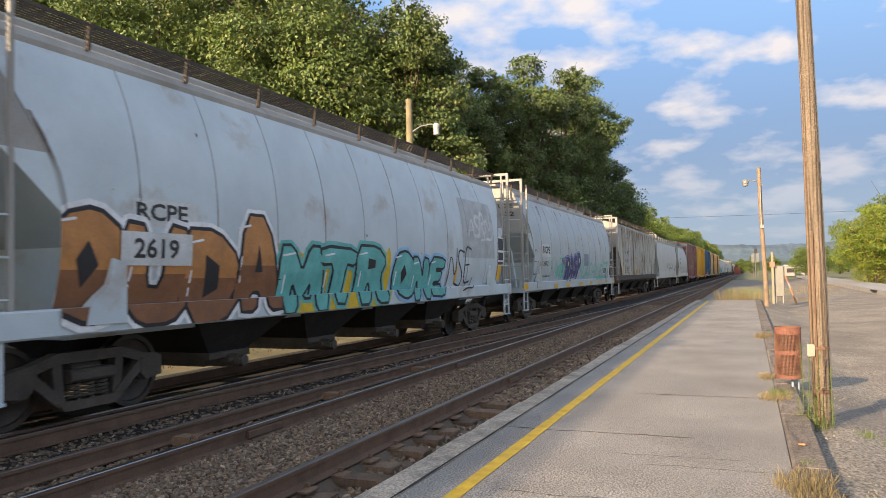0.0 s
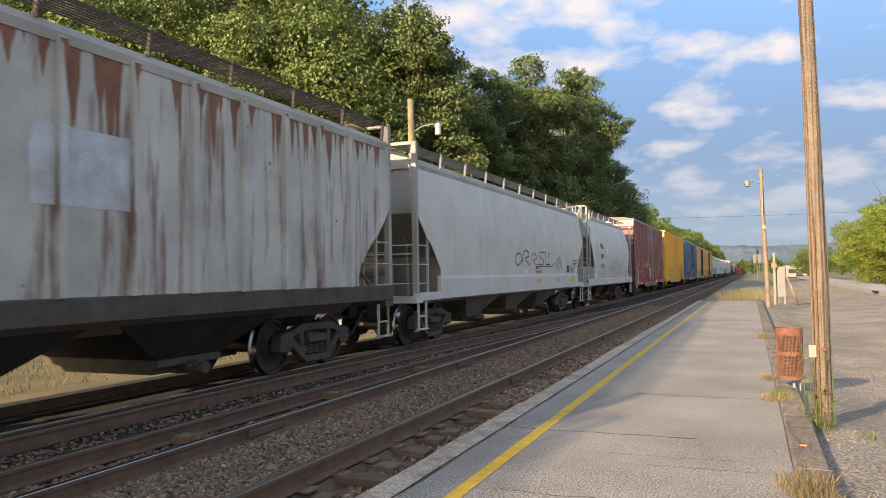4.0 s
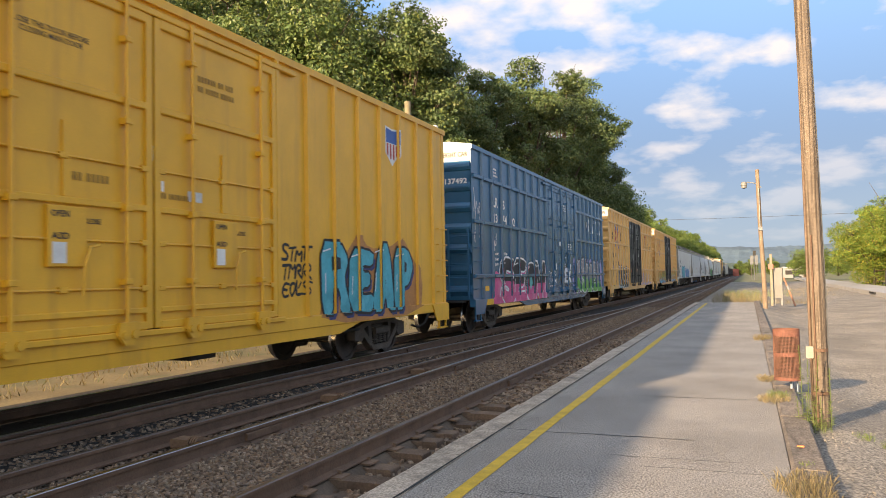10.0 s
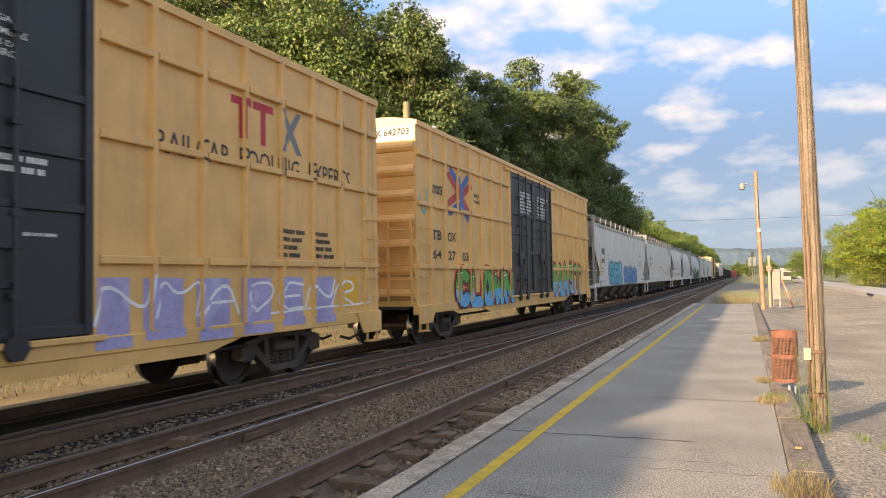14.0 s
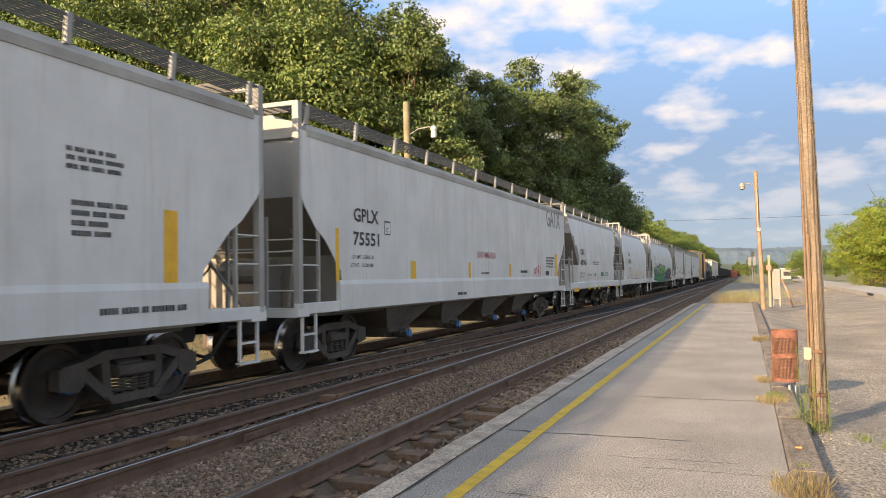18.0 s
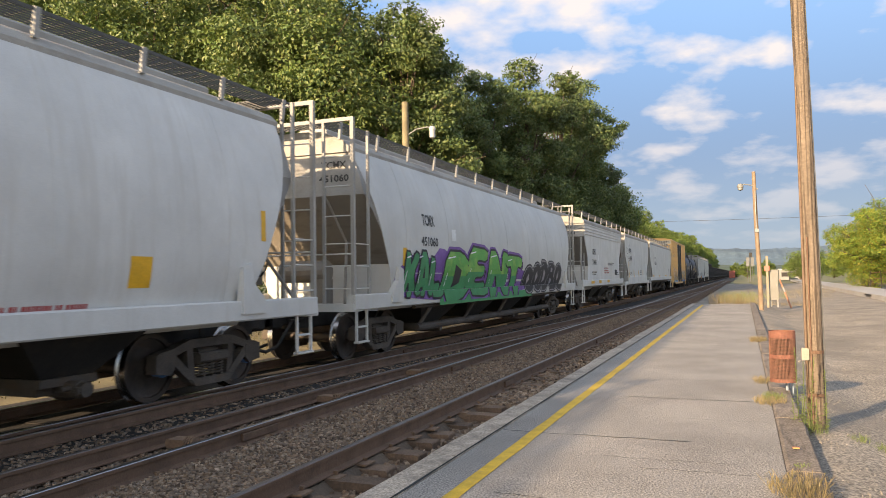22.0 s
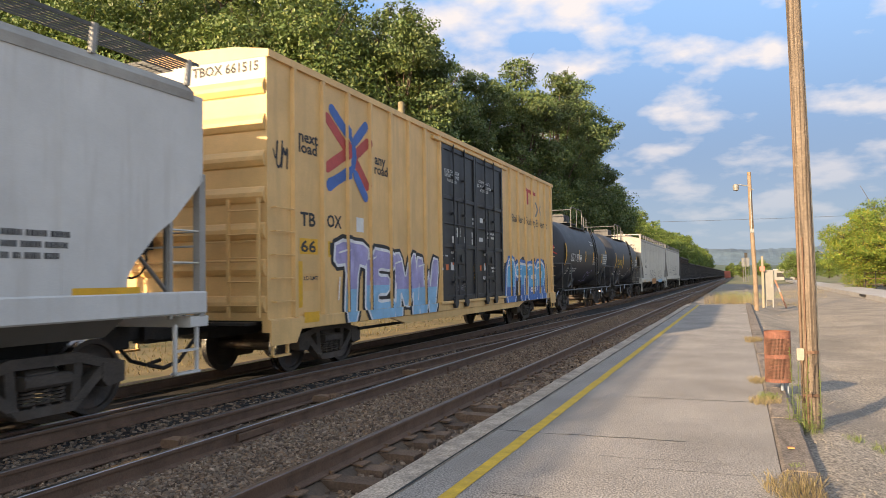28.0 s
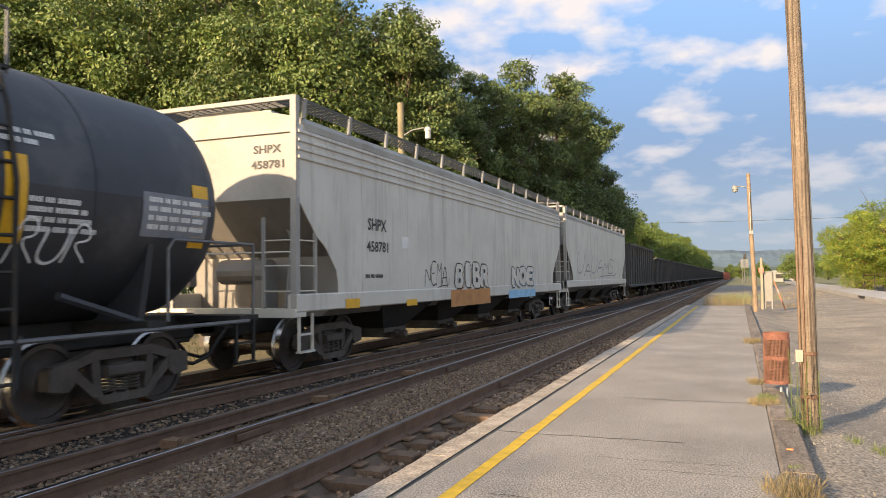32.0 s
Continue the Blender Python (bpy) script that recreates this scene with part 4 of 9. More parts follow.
    for y in ribs:
        Mesh().box(surf(2), surf(2) + .07, y - .05, y + .05, zs, eave - .02, .015).obj("side_post", paint, car)
    # end frames: corner posts, ladders, cross bars, braces, deck
    for e in (-1, 1):
        y = e * (h - .05)
        Mesh().box(-1.56, 1.56, *sorted((e * h, e * (h - .34))), 1.0, 1.14, .01).obj("end_platform", sill, car)
        full = post_top is None
        pt, pw = post_top or zb + .02, .11 if edge == "diag" else .07
        for s in (1, -1):
            Mesh().box(*sorted((s * (1.56 - pw), s * 1.56)), *sorted((y, y - e * pw)), 1.12, pt, .01).obj("corner_post", P_END_SHADE, car)
            Mesh().box(*sorted((s * 1.50, s * 1.55)), *sorted((y - e * .60, y - e * .65)), 1.12, eave + .3 if full and edge != "diag" else 2.62, .008).obj("ladder_post", P_END_SHADE, car)
            Mesh().box(*sorted((s * .90, s * .95)), *sorted((y, y - e * .05)), 1.12, zb if full and edge != "diag" else min(pt, 2.62), .008).obj("end_post", P_END_SHADE, car)
            Mesh().tube([(s * 1.3, y - e * .1, 1.15), (s * .9, y - e * .9, 2.3), (s * .6, y - e * .6, 3.2)], .03, 5).obj("end_brace", dark, car)
        if full:
            Mesh().box(-1.56, 1.56, *sorted((y, y - e * .06)), zb - .05, zb + .02, .01).obj("end_beam", P_END_SHADE, car)
        for z in (1.42, 1.83, 2.24):
            for s in (1, -1):
                child("ladder_rung", once(("rungy", paint.name), lambda: Mesh().tube([(0, -.3, 0), (0, .3, 0)], .013, 5).mesh("ladder_rung", paint)), car, s * 1.53, y - e * .35, z)
                child("ladder_rung", once(("rungx", paint.name), lambda: Mesh().tube([(-.29, 0, 0), (.29, 0, 0)], .013, 5).mesh("ladder_rung", paint)), car, s * 1.21, y - e * .02, z)
        if full and edge != "diag":
            for z in (2.75, 3.3, 3.85):
                child("ladder_rung", once(("rungx", paint.name), None), car, 1.21, y - e * .02, z)
        Mesh().tube([(-1.5, y - e * .02, 2.05), (1.5, y - e * .02, 2.05)], .015, 5).obj("grab_rail", paint, car)
    Mesh().cyl((-.5, -h + .9, 1.75), (.5, -h + .9, 1.75), .22, 14).box(-1.0, -.6, -h + .12, -h + .3, 1.5, 1.9, .02).box(.3, .5, -h + .7, -h + 1.1, 1.1, 1.6).obj("brake_equipment", dark, car)
    hb = Mesh()
    for k in range(12):
        a, b = k * math.pi / 6, (k + 1) * math.pi / 6
        hb.cyl((.45 + .26 * math.cos(a), h - .2, 1.9 + .26 * math.sin(a)), (.45 + .26 * math.cos(b), h - .2, 1.9 + .26 * math.sin(b)), .016, 5)
    hb.obj("hand_brake", M_BLACK, car)
    # bays and gates below
    for a, b in ((-h + .3, -h + 3.4), (h - 3.4, h - .3)):
        Mesh().box(-.3, .3, a, b, .70, 1.05).obj("draft_sill", M_BLACK, car)
    y0, y1 = -h + 3.35, h - 3.35
    w = (y1 - y0) / bays
    for k in range(bays):
        c = y0 + (k + .5) * w
        b = Mesh()
        lo = .32 * w / 2
        v = [(-1.42, c - w / 2 + .02, 1.16), (1.42, c - w / 2 + .02, 1.16), (1.42, c + w / 2 - .02, 1.16), (-1.42, c + w / 2 - .02, 1.16),
             (-.95, c - lo, .52), (.95, c - lo, .52), (.95, c + lo, .52), (-.95, c + lo, .52)]
        b.add(v, [(3, 2, 1, 0), (4, 5, 6, 7), (0, 1, 5, 4), (1, 2, 6, 5), (2, 3, 7, 6), (3, 0, 4, 7)])
        bay = b.obj("hopper_bay", M_BAY if zs > 1.45 else M_BLACK, car)
        Mesh().box(-1.0, 1.0, c - lo - .05, c + lo + .05, .44, .54, .01).box(-.85, .85, c - lo + .02, c + lo - .02, .34, .44).obj("outlet_frame", M_TRUCK, bay)
        gt = Mesh().cyl((-1.15, c, .40), (1.18, c, .40), .10, 12).cyl((1.1, c - .2, .42), (1.1, c + .2, .42), .03, 6)
        gt.obj("outlet_gate", M_TRUCK, bay)
        Mesh().cyl((1.18, c, .40), (1.26, c, .40), .085, 12).box(1.2, 1.24, c - .11, c + .11, .36, .44).obj("outlet_cap", gates if gates is not M_BLACK else M_TRUCK, bay)
    if pipe:
        pp = Mesh()
        pp.cyl((1.2, y0 + .2, .48), (1.2, y1 - .2, .48), .09, 12).cyl((1.42, y0 - .4, .98), (1.42, y1 + .4, .98), .05, 10)
        for k in range(bays + 1):
            y = y0 + .3 + k * (y1 - y0 - .6) / bays
            pp.cyl((1.2, y, .48), (1.42, y + .3, .98), .05, 8)
        pp.obj("discharge_pipe", M_TRUCK, car, "long pneumatic discharge pipes")
    for e in (-1, 1):
        steps(car, e * (h - .38), 1.52, paint, 1.05)
    tr = h - 2.05
    sets = add_truck(car, -tr, caps) + add_truck(car, tr, caps)
    return car, sets, [(y - .05, y + .05, .07) for y in ribs], surf


M_BAY = mat("grimy_bay_paint", (.155, .135, .115), .8, 0, 1.6, .3, 40, .15, (.07, .055, .045), .7)
M_TANK = mat("black_tank_paint", (0.034, 0.036, 0.043), 0.55, 0, 1.2, 0.25, 60, 0.04, (0.085, 0.083, 0.082), 0.5)


def tank_car(name, label, L, caps=M_TRUCK):
    car = new_car(name, label, L)
    h, r, zc = L / 2, 1.51, 2.60
    bl = h - .40          # half length of the shell with its heads
    m = Mesh()
    n = 36
    prof = [(-bl, 0.02)] + [(-bl + .75 * (1 - math.cos(a)), r * math.sin(a)) for a in [math.pi / 2 * k / 8 for k in range(1, 9)]]
    prof += [(-p, q) for p, q in prof[::-1]]
    rows = [[(q * math.cos(2 * math.pi * k / n), p, zc + q * math.sin(2 * math.pi * k / n)) for k in range(n + 1)] for p, q in prof]
    m.grid(rows)
    m.obj("tank_shell", M_TANK, car, smooth=True)
    for y in (-bl + 2.6, 0, bl - 2.6):
        rr = [[((r + .006) * math.cos(2 * math.pi * k / n), y + d, zc + (r + .006) * math.sin(2 * math.pi * k / n)) for k in range(n + 1)] for d in (-.03, .03)]
        Mesh().grid(rr).obj("weld_band", M_TANK, car)

    def surf(z):
        return math.sqrt(max(.01, r * r - (z - zc) ** 2))
    surf.cut, surf.under, surf.low, surf.margin = 0, 0, 1.3, 1.17
    for s in (1, -1):
        sl = Mesh().box(-.35, .35, *sorted((s * (h - .05), s * (h - 3.4))), .75, 1.12, .02)
        sl.box(-1.5, 1.5, *sorted((s * (h - .02), s * (h - .45))), 1.02, 1.1).box(-1.55, 1.55, *sorted((s * (h - 2.3), s * (h - 2.0))), 1.0, 1.12)
        sl.obj("stub_sill", M_BLACK, car)
    for s in (1, -1):
        for x in (1, -1):
            sd = Mesh().prism([(x * .5, 1.05), (x * 1.25, 1.05), (x * 1.42, 2.05), (x * 1.32, 2.05), (x * .9, 1.5)], "y", *sorted((s * (h - 2.05), s * (h - 2.15))))
            sd.tube([(x * 1.25, s * (h - 2.1), 1.1), (x * 1.25, s * (h - 3.3), 1.45)], .05, 6)
            sd.obj("saddle", M_TANK, car)
        for x in (1, -1):
            hr = Mesh().tube([(x * 1.5, s * (h - 1.9), 1.1), (x * 1.5, s * (h - 1.9), 2.0), (x * 1.5, s * (h - 1.8), 2.12), (x * 1.5, s * (h - .15), 2.12), (x * .3, s * (h - .1), 2.12)], .022, 6)
            hr.tube([(x * 1.5, s * (h - .15), 1.1), (x * 1.5, s * (h - .15), 2.12)], .02, 6)
            hr.obj("end_railing", M_RAILING, car)
    for x in (1, -1):
        Mesh().tube([(x * 1.53, -h + .3, 1.02), (x * 1.53, h - .3, 1.02)], .028, 6).obj("side_rail", M_RAILING, car)
    for k in range(7):
        y = -2.2 + k * .7
        Mesh().box(.2, .45, y, y + .12, .68, .98).obj("pipe_clamp", M_BLACK, car)
    Mesh().cyl((-.2, -.6, 1.1), (.2, -.6, .65), .2, 12).obj("bottom_outlet", M_BLACK, car)
    Mesh().box(-.08, .08, -h + 3, h - 3, .78, .88).obj("brake_rod", M_BLACK, car)
    # dome platform
    zt = zc + r
    Mesh().cyl((0, -.15, zt - .1), (0, -.15, zt + .38), .55, 20).box(-.7, .7, -1.1, .9, zt - .02, zt + .03).obj("manway_housing", M_TANK, car)
    Mesh().box(-.45, .45, -.75, .55, zt + .03, zt + .42, .06).obj("valve_housing", M_TANK, car)
    rl = Mesh()
    for x in (.95, -.95):
        rl.tube([(x, -1.5, zt - .25), (x, -1.5, zt + .55), (x, -1.35, zt + .68), (x, .95, zt + .68), (x, 1.1, zt + .55), (x, 1.1, zt - .25)], .022, 6)
        rl.tube([(x, -.2, zt - .25), (x, -.2, zt + .68)], .02, 6)
    rl.tube([(-.95, -1.5, zt + .55), (.95, -1.5, zt + .55)], .02, 6)
    for x in (.95, -.95):
        rl.tube([(x, 1.55, zt - .3), (x, 1.55, zt + .4), (x, 2.2, zt + .4), (x, 2.2, zt - .3)], .02, 6)
    rl.obj("dome_railing", M_RAILING, car)
    Mesh().box(-1.0, 1.0, -1.5, 2.2, zt - .26, zt - .22).obj("dome_walkway", M_BLACK, car)
    for x in (1, -1):
        ld = Mesh()
        pts = [(1.24, zt - .28), (1.42, zc + .75), (1.55, zc), (1.53, zc - .8), (1.54, .5)]
        for y in (1.35, 1.85):
            ld.tube([(x * a, y, z) for a, z in pts], .028, 6)
        for k in range(11):
            z = .62 + k * .36
            a = np.interp(z, [.5, zc - .8, zc, zc + .75, zt - .28], [1.54, 1.53, 1.55, 1.42, 1.24])
            ld.tube([(x * a, 1.35, z), (x * a, 1.85, z)], .02, 6)
        ld.tube([(x * 1.2, 1.0, 1.05), (x * 1.56, 1.35, .55)], .02).tube([(x * 1.2, 2.2, 1.05), (x * 1.56, 1.85, .55)], .02)
        ld.obj("side_ladder", M_BLACK, car)
    for s in (1, -1):
        steps(car, s * (h - .35), 1.5, M_BLACK, 1.05)
    Mesh().cyl((-.4, -h + 1.2, .95), (.4, -h + 1.2, .95), .16, 12).box(.5, .9, -h + .7, -h + 1.0, 1.1, 1.55, .02).obj("brake_equipment", M_BLACK, car)
    tr = h - 2.15
    sets = add_truck(car, -tr, caps) + add_truck(car, tr, caps)
    return car, sets, [], surf


M_GON = mat("coal_hopper_grey", (0.060, 0.058, 0.060), 0.7, 0.1, 1.0, 0.3, 30, 0.2, (0.10, 0.065, 0.045), 0.5)
M_GON_END = mat("coal_hopper_end", (0.22, 0.15, 0.09), 0.8, 0, 1.0, 0.3, 30, 0.2)


def gondola(name, label, L, top=3.3):
    car = new_car(name, label, L)
    h = L / 2
    b = Mesh()
    for s in (1, -1):
        b.box(*sorted((s * 1.46, s * 1.50)), -h + .2, h - .2, 1.0, top)
    b.box(-1.5, 1.5, -h + .2, -h + .26, 1.0, top).box(-1.5, 1.5, h - .26, h - .2, 1.0, top).box(-1.46, 1.46, -h + .2, h - .2, 1.0, 1.05)
    b.obj("body", M_GON, car)
    post = once(("gpost", top), lambda: Mesh().box(1.5, 1.58, -.06, .06, 1.0, top - .05, .01).mesh("side_post", M_GON))
    for k in range(12):
        child("side_post", post, car, 0, -h + .6 + k * (L - 1.2) / 11)
    Mesh().box(1.44, 1.6, -h + .15, h - .15, top - .1, top + .02, .01).box(-1.6, -1.44, -h + .15, h - .15, top - .1, top + .02, .01).obj("top_chord", M_GON, car)
    Mesh().box(1.44, 1.58, -h + .1, h - .1, .92, 1.08, .01).box(-.3, .3, -h + .2, h - .2, .7, 1.0).obj("side_sill", M_GON, car)
    tr = h - 1.9
    return car, add_truck(car, -tr, M_TRUCK) + add_truck(car, tr, M_TRUCK), [], (lambda z: 1.5)

# ---- the cars in their order ----
def paint(name, col, rough=.5, **k):
    return mat(name, col, rough, 0, k.pop("scale", 1.1), k.pop("var", .12), 70, .05, **k)


P_RCPE = paint("weathered_grey_blue_paint", (.50, .575, .615), stain=(.33, .24, .17), amount=.6, threshold=.56)
P_RCPE2 = paint("weathered_pale_grey_paint", (.42, .475, .50), stain=(.36, .24, .15), amount=.45, threshold=.55)
P_RUST = paint("rust_streaked_white_paint", (.46, .455, .42), stain=(.15, .060, .032), amount=.8, streak=True, threshold=.525, spread=.12, var=.25)
P_GREY = paint("warm_grey_paint", (.53, .525, .50), stain=(.48, .45, .405), amount=.5, streak=True)
P_LIGHT = paint("pale_grey_paint", (.60, .595, .575), stain=(.49, .47, .435), amount=.45, streak=True)
P_CREAM = paint("grey_cream_paint", (.57, .545, .49), stain=(.36, .32, .27), amount=.5, streak=True)
# slope paints: dirt, and the shade between the cars darkened into the colour
P_SHADE = paint("grimy_shaded_grey_slope", (.19, .177, .16), stain=(.11, .092, .075), amount=.5)
P_DUST_SHADE = paint("dusty_shaded_brown_slope", (.21, .185, .155), stain=(.11, .08, .058), amount=.6, streak=True)
P_MAROON = paint("dull_maroon_paint", (.205, .066, .066), .34, stain=(.14, .055, .058), amount=.6, streak=True)
P_UP = paint("golden_yellow_paint", (.76, .40, .030), .42, stain=(.56, .29, .035), amount=.5, streak=True)
P_BLUE = paint("dark_blue_paint", (.021, .108, .215), .26, stain=(.03, .10, .20), amount=.45)
P_TAN = paint("tan_yellow_paint", (.73, .425, .15), .45, stain=(.56, .33, .13), amount=.55, streak=True, var=.18)
P_TAN2 = paint("faded_tan_paint", (.74, .465, .19), .5, stain=(.57, .36, .15), amount=.55, streak=True, var=.18)
P_BDOOR = paint("black_door_paint", (.019, .021, .026), .5, stain=(.050, .050, .052), amount=.4)
P_WHITE = paint("white_band_paint", (.50, .475, .41), stain=(.45, .38, .28), amount=.4)
P_ORANGE = paint("orange_band_paint", (.72, .36, .02))

P_SEAM = paint("rusty_seam_paint", (.30, .31, .32), stain=(.085, .045, .028), amount=.95, threshold=.47)

# rusty slope of the third car, its shade also in the colour
P_RUST_SHADE = paint("rusty_shaded_slope", (.135, .105, .082), stain=(.12, .065, .04), amount=.6)

CARS = []


def place(made, s0, s1, near=True):
    CARS.append((made[0], made[1], (s0 + s1) / 2, near))
    return made


S = {1: (4.4, 21.3), 2: (22.6, 39.57), 3: (41.05, 58.5), 4: (59.6, 76.78), 5: (77.68, 90.66), 6: (92.46, 108.7), 7: (110.32, 129.4), 8: (131.3, 150.4),
     9: (152.1, 171.17), 10: (173.03, 192.2), 11: (193.3, 212.62), 12: (213.45, 232.35), 13: (233.14, 245.6), 14: (246.28, 259.31), 15: (260.51, 279.6), 16: (281.1, 293.1),
     17: (293.98, 305.9), 18: (306.95, 324.46), 19: (325.91, 344.6), 20: (345.95, 358.2), 21: (359.1, 370.9), 22: (371.76, 390.91), 23: (391.9, 409.3)}
LEN = {k: b - a for k, (a, b) in S.items()}
C = {}
C[1] = place(hopper("covered_hopper_car", "weathered blue-grey cylindrical hopper car with orange and teal graffiti", LEN[1], P_RCPE, "round", 4.12, 4, P_RCPE, P_RCPE, M_BLACK, "round", zs=1.30, brackets_thin=True, bracket=M_TRUCK, seams=10, seam_mat=P_SEAM, jack=True), *S[1])
C[2] = place(hopper("covered_hopper_car", "rust-blotched pale grey cylindrical hopper car with faded teal tags", LEN[2], P_RCPE2, "round", 4.12, 4, P_RCPE2, P_RCPE2, M_BLACK, "round", zs=1.30, brackets_thin=True, bracket=M_TRUCK, seams=10, seam_mat=P_SEAM, jack=True), *S[2])
C[3] = place(hopper("covered_hopper_car", "rust-streaked white ribbed hopper car with patched panels", LEN[3], P_RUST, "flat", 4.12, 3, P_RUST_SHADE, M_TRUCK, M_BLACK, "diag", zs=1.40, ribs=[-7.0 + k * 1.0 for k in range(15)], brackets_thin=True, bracket=M_TRUCK), *S[3])
C[4] = place(hopper("covered_hopper_car", "light grey hopper car with black scrawled tag", LEN[4], P_GREY, "soft", 4.0, 3, P_DUST_SHADE, P_GREY, M_GALV, "diag", zs=1.56, seams=8), *S[4])
C[5] = place(hopper("covered_hopper_car", "short grey curved-side hopper car with thin tags", LEN[5], P_GREY, "round", 4.1, 2, P_SHADE, P_GREY, M_GALV, "curve", zs=1.30, seams=4, jack=True), *S[5])
C[6] = place(boxcar("box_car", "dark maroon ribbed box car with red and white graffiti", LEN[6], P_MAROON, (0.76, 0.14), (0.20, 3.72, 1), P_MAROON, P_WHITE, high=4.86), *S[6])
C[7] = place(boxcar("box_car", "golden yellow ribbed box car with double plug doors and graffiti", LEN[7], P_UP, (0.87, 0.12), (0.11, 5.1, 2), P_UP, P_WHITE, high=5.0, accent=P_ORANGE), *S[7])
C[8] = place(boxcar("box_car", "dark blue ribbed box car with pink and green graffiti", LEN[8], P_BLUE, (0.87, 0.10), (0.62, 4.8, 2), P_BLUE, P_WHITE, high=5.0, rails=(4.25, 3.05, 1.6)), *S[8])
C[9] = place(boxcar("box_car", "tan box car with black double doors and blue-edged graffiti", LEN[9], P_TAN, (0.90, 0.11), (0.10, 5.15, 2), P_BDOOR, P_WHITE, high=5.0, rails=(4.35, 3.25, 1.85), accent=P_ORANGE), *S[9])
C[10] = place(boxcar("box_car", "tan box car with black double doors and green graffiti", LEN[10], P_TAN, (0.88, 0.11), (-0.03, 5.15, 2), P_BDOOR, P_WHITE, high=5.0, rails=(4.35, 3.25, 1.85), accent=P_ORANGE), *S[10])
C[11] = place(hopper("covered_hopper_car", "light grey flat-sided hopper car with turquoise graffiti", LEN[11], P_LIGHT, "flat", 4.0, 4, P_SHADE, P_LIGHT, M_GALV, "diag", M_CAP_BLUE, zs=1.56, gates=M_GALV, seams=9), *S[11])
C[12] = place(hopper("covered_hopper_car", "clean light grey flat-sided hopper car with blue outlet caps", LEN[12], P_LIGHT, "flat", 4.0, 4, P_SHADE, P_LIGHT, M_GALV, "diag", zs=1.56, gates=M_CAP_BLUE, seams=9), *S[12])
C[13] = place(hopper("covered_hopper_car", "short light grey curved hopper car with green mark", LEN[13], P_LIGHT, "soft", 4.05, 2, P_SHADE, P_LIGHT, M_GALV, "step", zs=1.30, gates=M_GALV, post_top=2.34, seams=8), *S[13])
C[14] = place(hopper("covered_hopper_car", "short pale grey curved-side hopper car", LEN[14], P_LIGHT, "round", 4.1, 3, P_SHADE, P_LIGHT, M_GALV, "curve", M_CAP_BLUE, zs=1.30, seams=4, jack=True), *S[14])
C[15] = place(hopper("covered_hopper_car", "grey hopper car with green and purple graffiti over discharge pipes", LEN[15], P_GREY, "round", 4.1, 4, P_DUST_SHADE, P_GREY, M_GALV, "curve", zs=1.30, pipe=True, seams=7, jack=True), *S[15])
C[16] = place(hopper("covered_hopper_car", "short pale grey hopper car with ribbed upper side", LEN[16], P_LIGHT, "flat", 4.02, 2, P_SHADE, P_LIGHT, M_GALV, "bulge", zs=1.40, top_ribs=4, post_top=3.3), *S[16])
C[17] = place(hopper("covered_hopper_car", "short pale grey flat-sided hopper car with black scrawl", LEN[17], P_LIGHT, "flat", 4.0, 2, P_DUST_SHADE, P_LIGHT, M_GALV, "diag", M_CAP_BLUE, zs=1.56, post_top=3.0, seams=5), *S[17])
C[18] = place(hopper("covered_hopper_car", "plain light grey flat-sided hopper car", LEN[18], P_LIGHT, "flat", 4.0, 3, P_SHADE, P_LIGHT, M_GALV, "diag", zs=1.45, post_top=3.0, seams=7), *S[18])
C[19] = place(boxcar("box_car", "faded tan box car with black double doors and lilac graffiti", LEN[19], P_TAN2, (0.90, 0.12), (0.18, 4.95, 2), P_BDOOR, P_WHITE, high=5.05, accent=P_ORANGE), *S[19])
C[20] = place(tank_car("tank_car", "black tank car with white lettering and red tags", LEN[20]), *S[20])
C[21] = place(tank_car("tank_car", "black tank car with yellow lettering and white tags", LEN[21]), *S[21])
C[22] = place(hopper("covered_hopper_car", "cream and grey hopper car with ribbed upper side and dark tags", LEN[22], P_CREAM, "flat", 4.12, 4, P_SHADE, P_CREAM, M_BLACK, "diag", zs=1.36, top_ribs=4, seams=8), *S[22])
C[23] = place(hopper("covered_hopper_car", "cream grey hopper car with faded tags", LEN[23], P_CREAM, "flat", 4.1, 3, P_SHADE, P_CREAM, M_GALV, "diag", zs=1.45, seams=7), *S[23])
C[24] = place(gondola("coal_hopper_car", "tall dark grey open coal hopper car", 15.4, 3.75), 411.1, 426.5, False)
C[25] = place(gondola("coal_hopper_car", "dark grey open coal hopper car", 14.8, 3.2), 428.3, 443.1, False)


def add_copies():
    """An unseen car added ahead of the first to shade the platform, and the long rake of coal cars behind."""
    ahead = copy_thing(C[1][0], pose(0, 0, 0))
    CARS.append((ahead, [], -3.9, False))
    base = C[25][0]
    for k in range(1, 24):
        CARS.append((copy_thing(base, pose(0, 0, 0)), [], 435.7 + 16.6 * k, False))


add_copies()

# ---- colours of paint marks ----
def flat(name, col, **k):
    return mat(name, col, .6, 0, 2.5, k.pop("var", .22), 30, .03, **k)


P_PATCH = flat("pale_patch_paint", (.58, .60, .60))
P_PATCH2 = flat("faded_patch_paint", (.40, .42, .43), stain=(.50, .51, .50), amount=.7)
P_PATCH4 = flat("dull_blue_patch_paint", (.20, .25, .33))
P_PATCH3 = flat("bluish_patch_paint", (.46, .50, .54), stain=(.30, .20, .14), amount=.35)
P_GREYTX = flat("grey_lettering_paint", (.19, .20, .22))
P_FAINT = flat("faded_print", (.36, .19, .025))
P_STICKER = flat("orange_sticker", (.72, .17, .04))
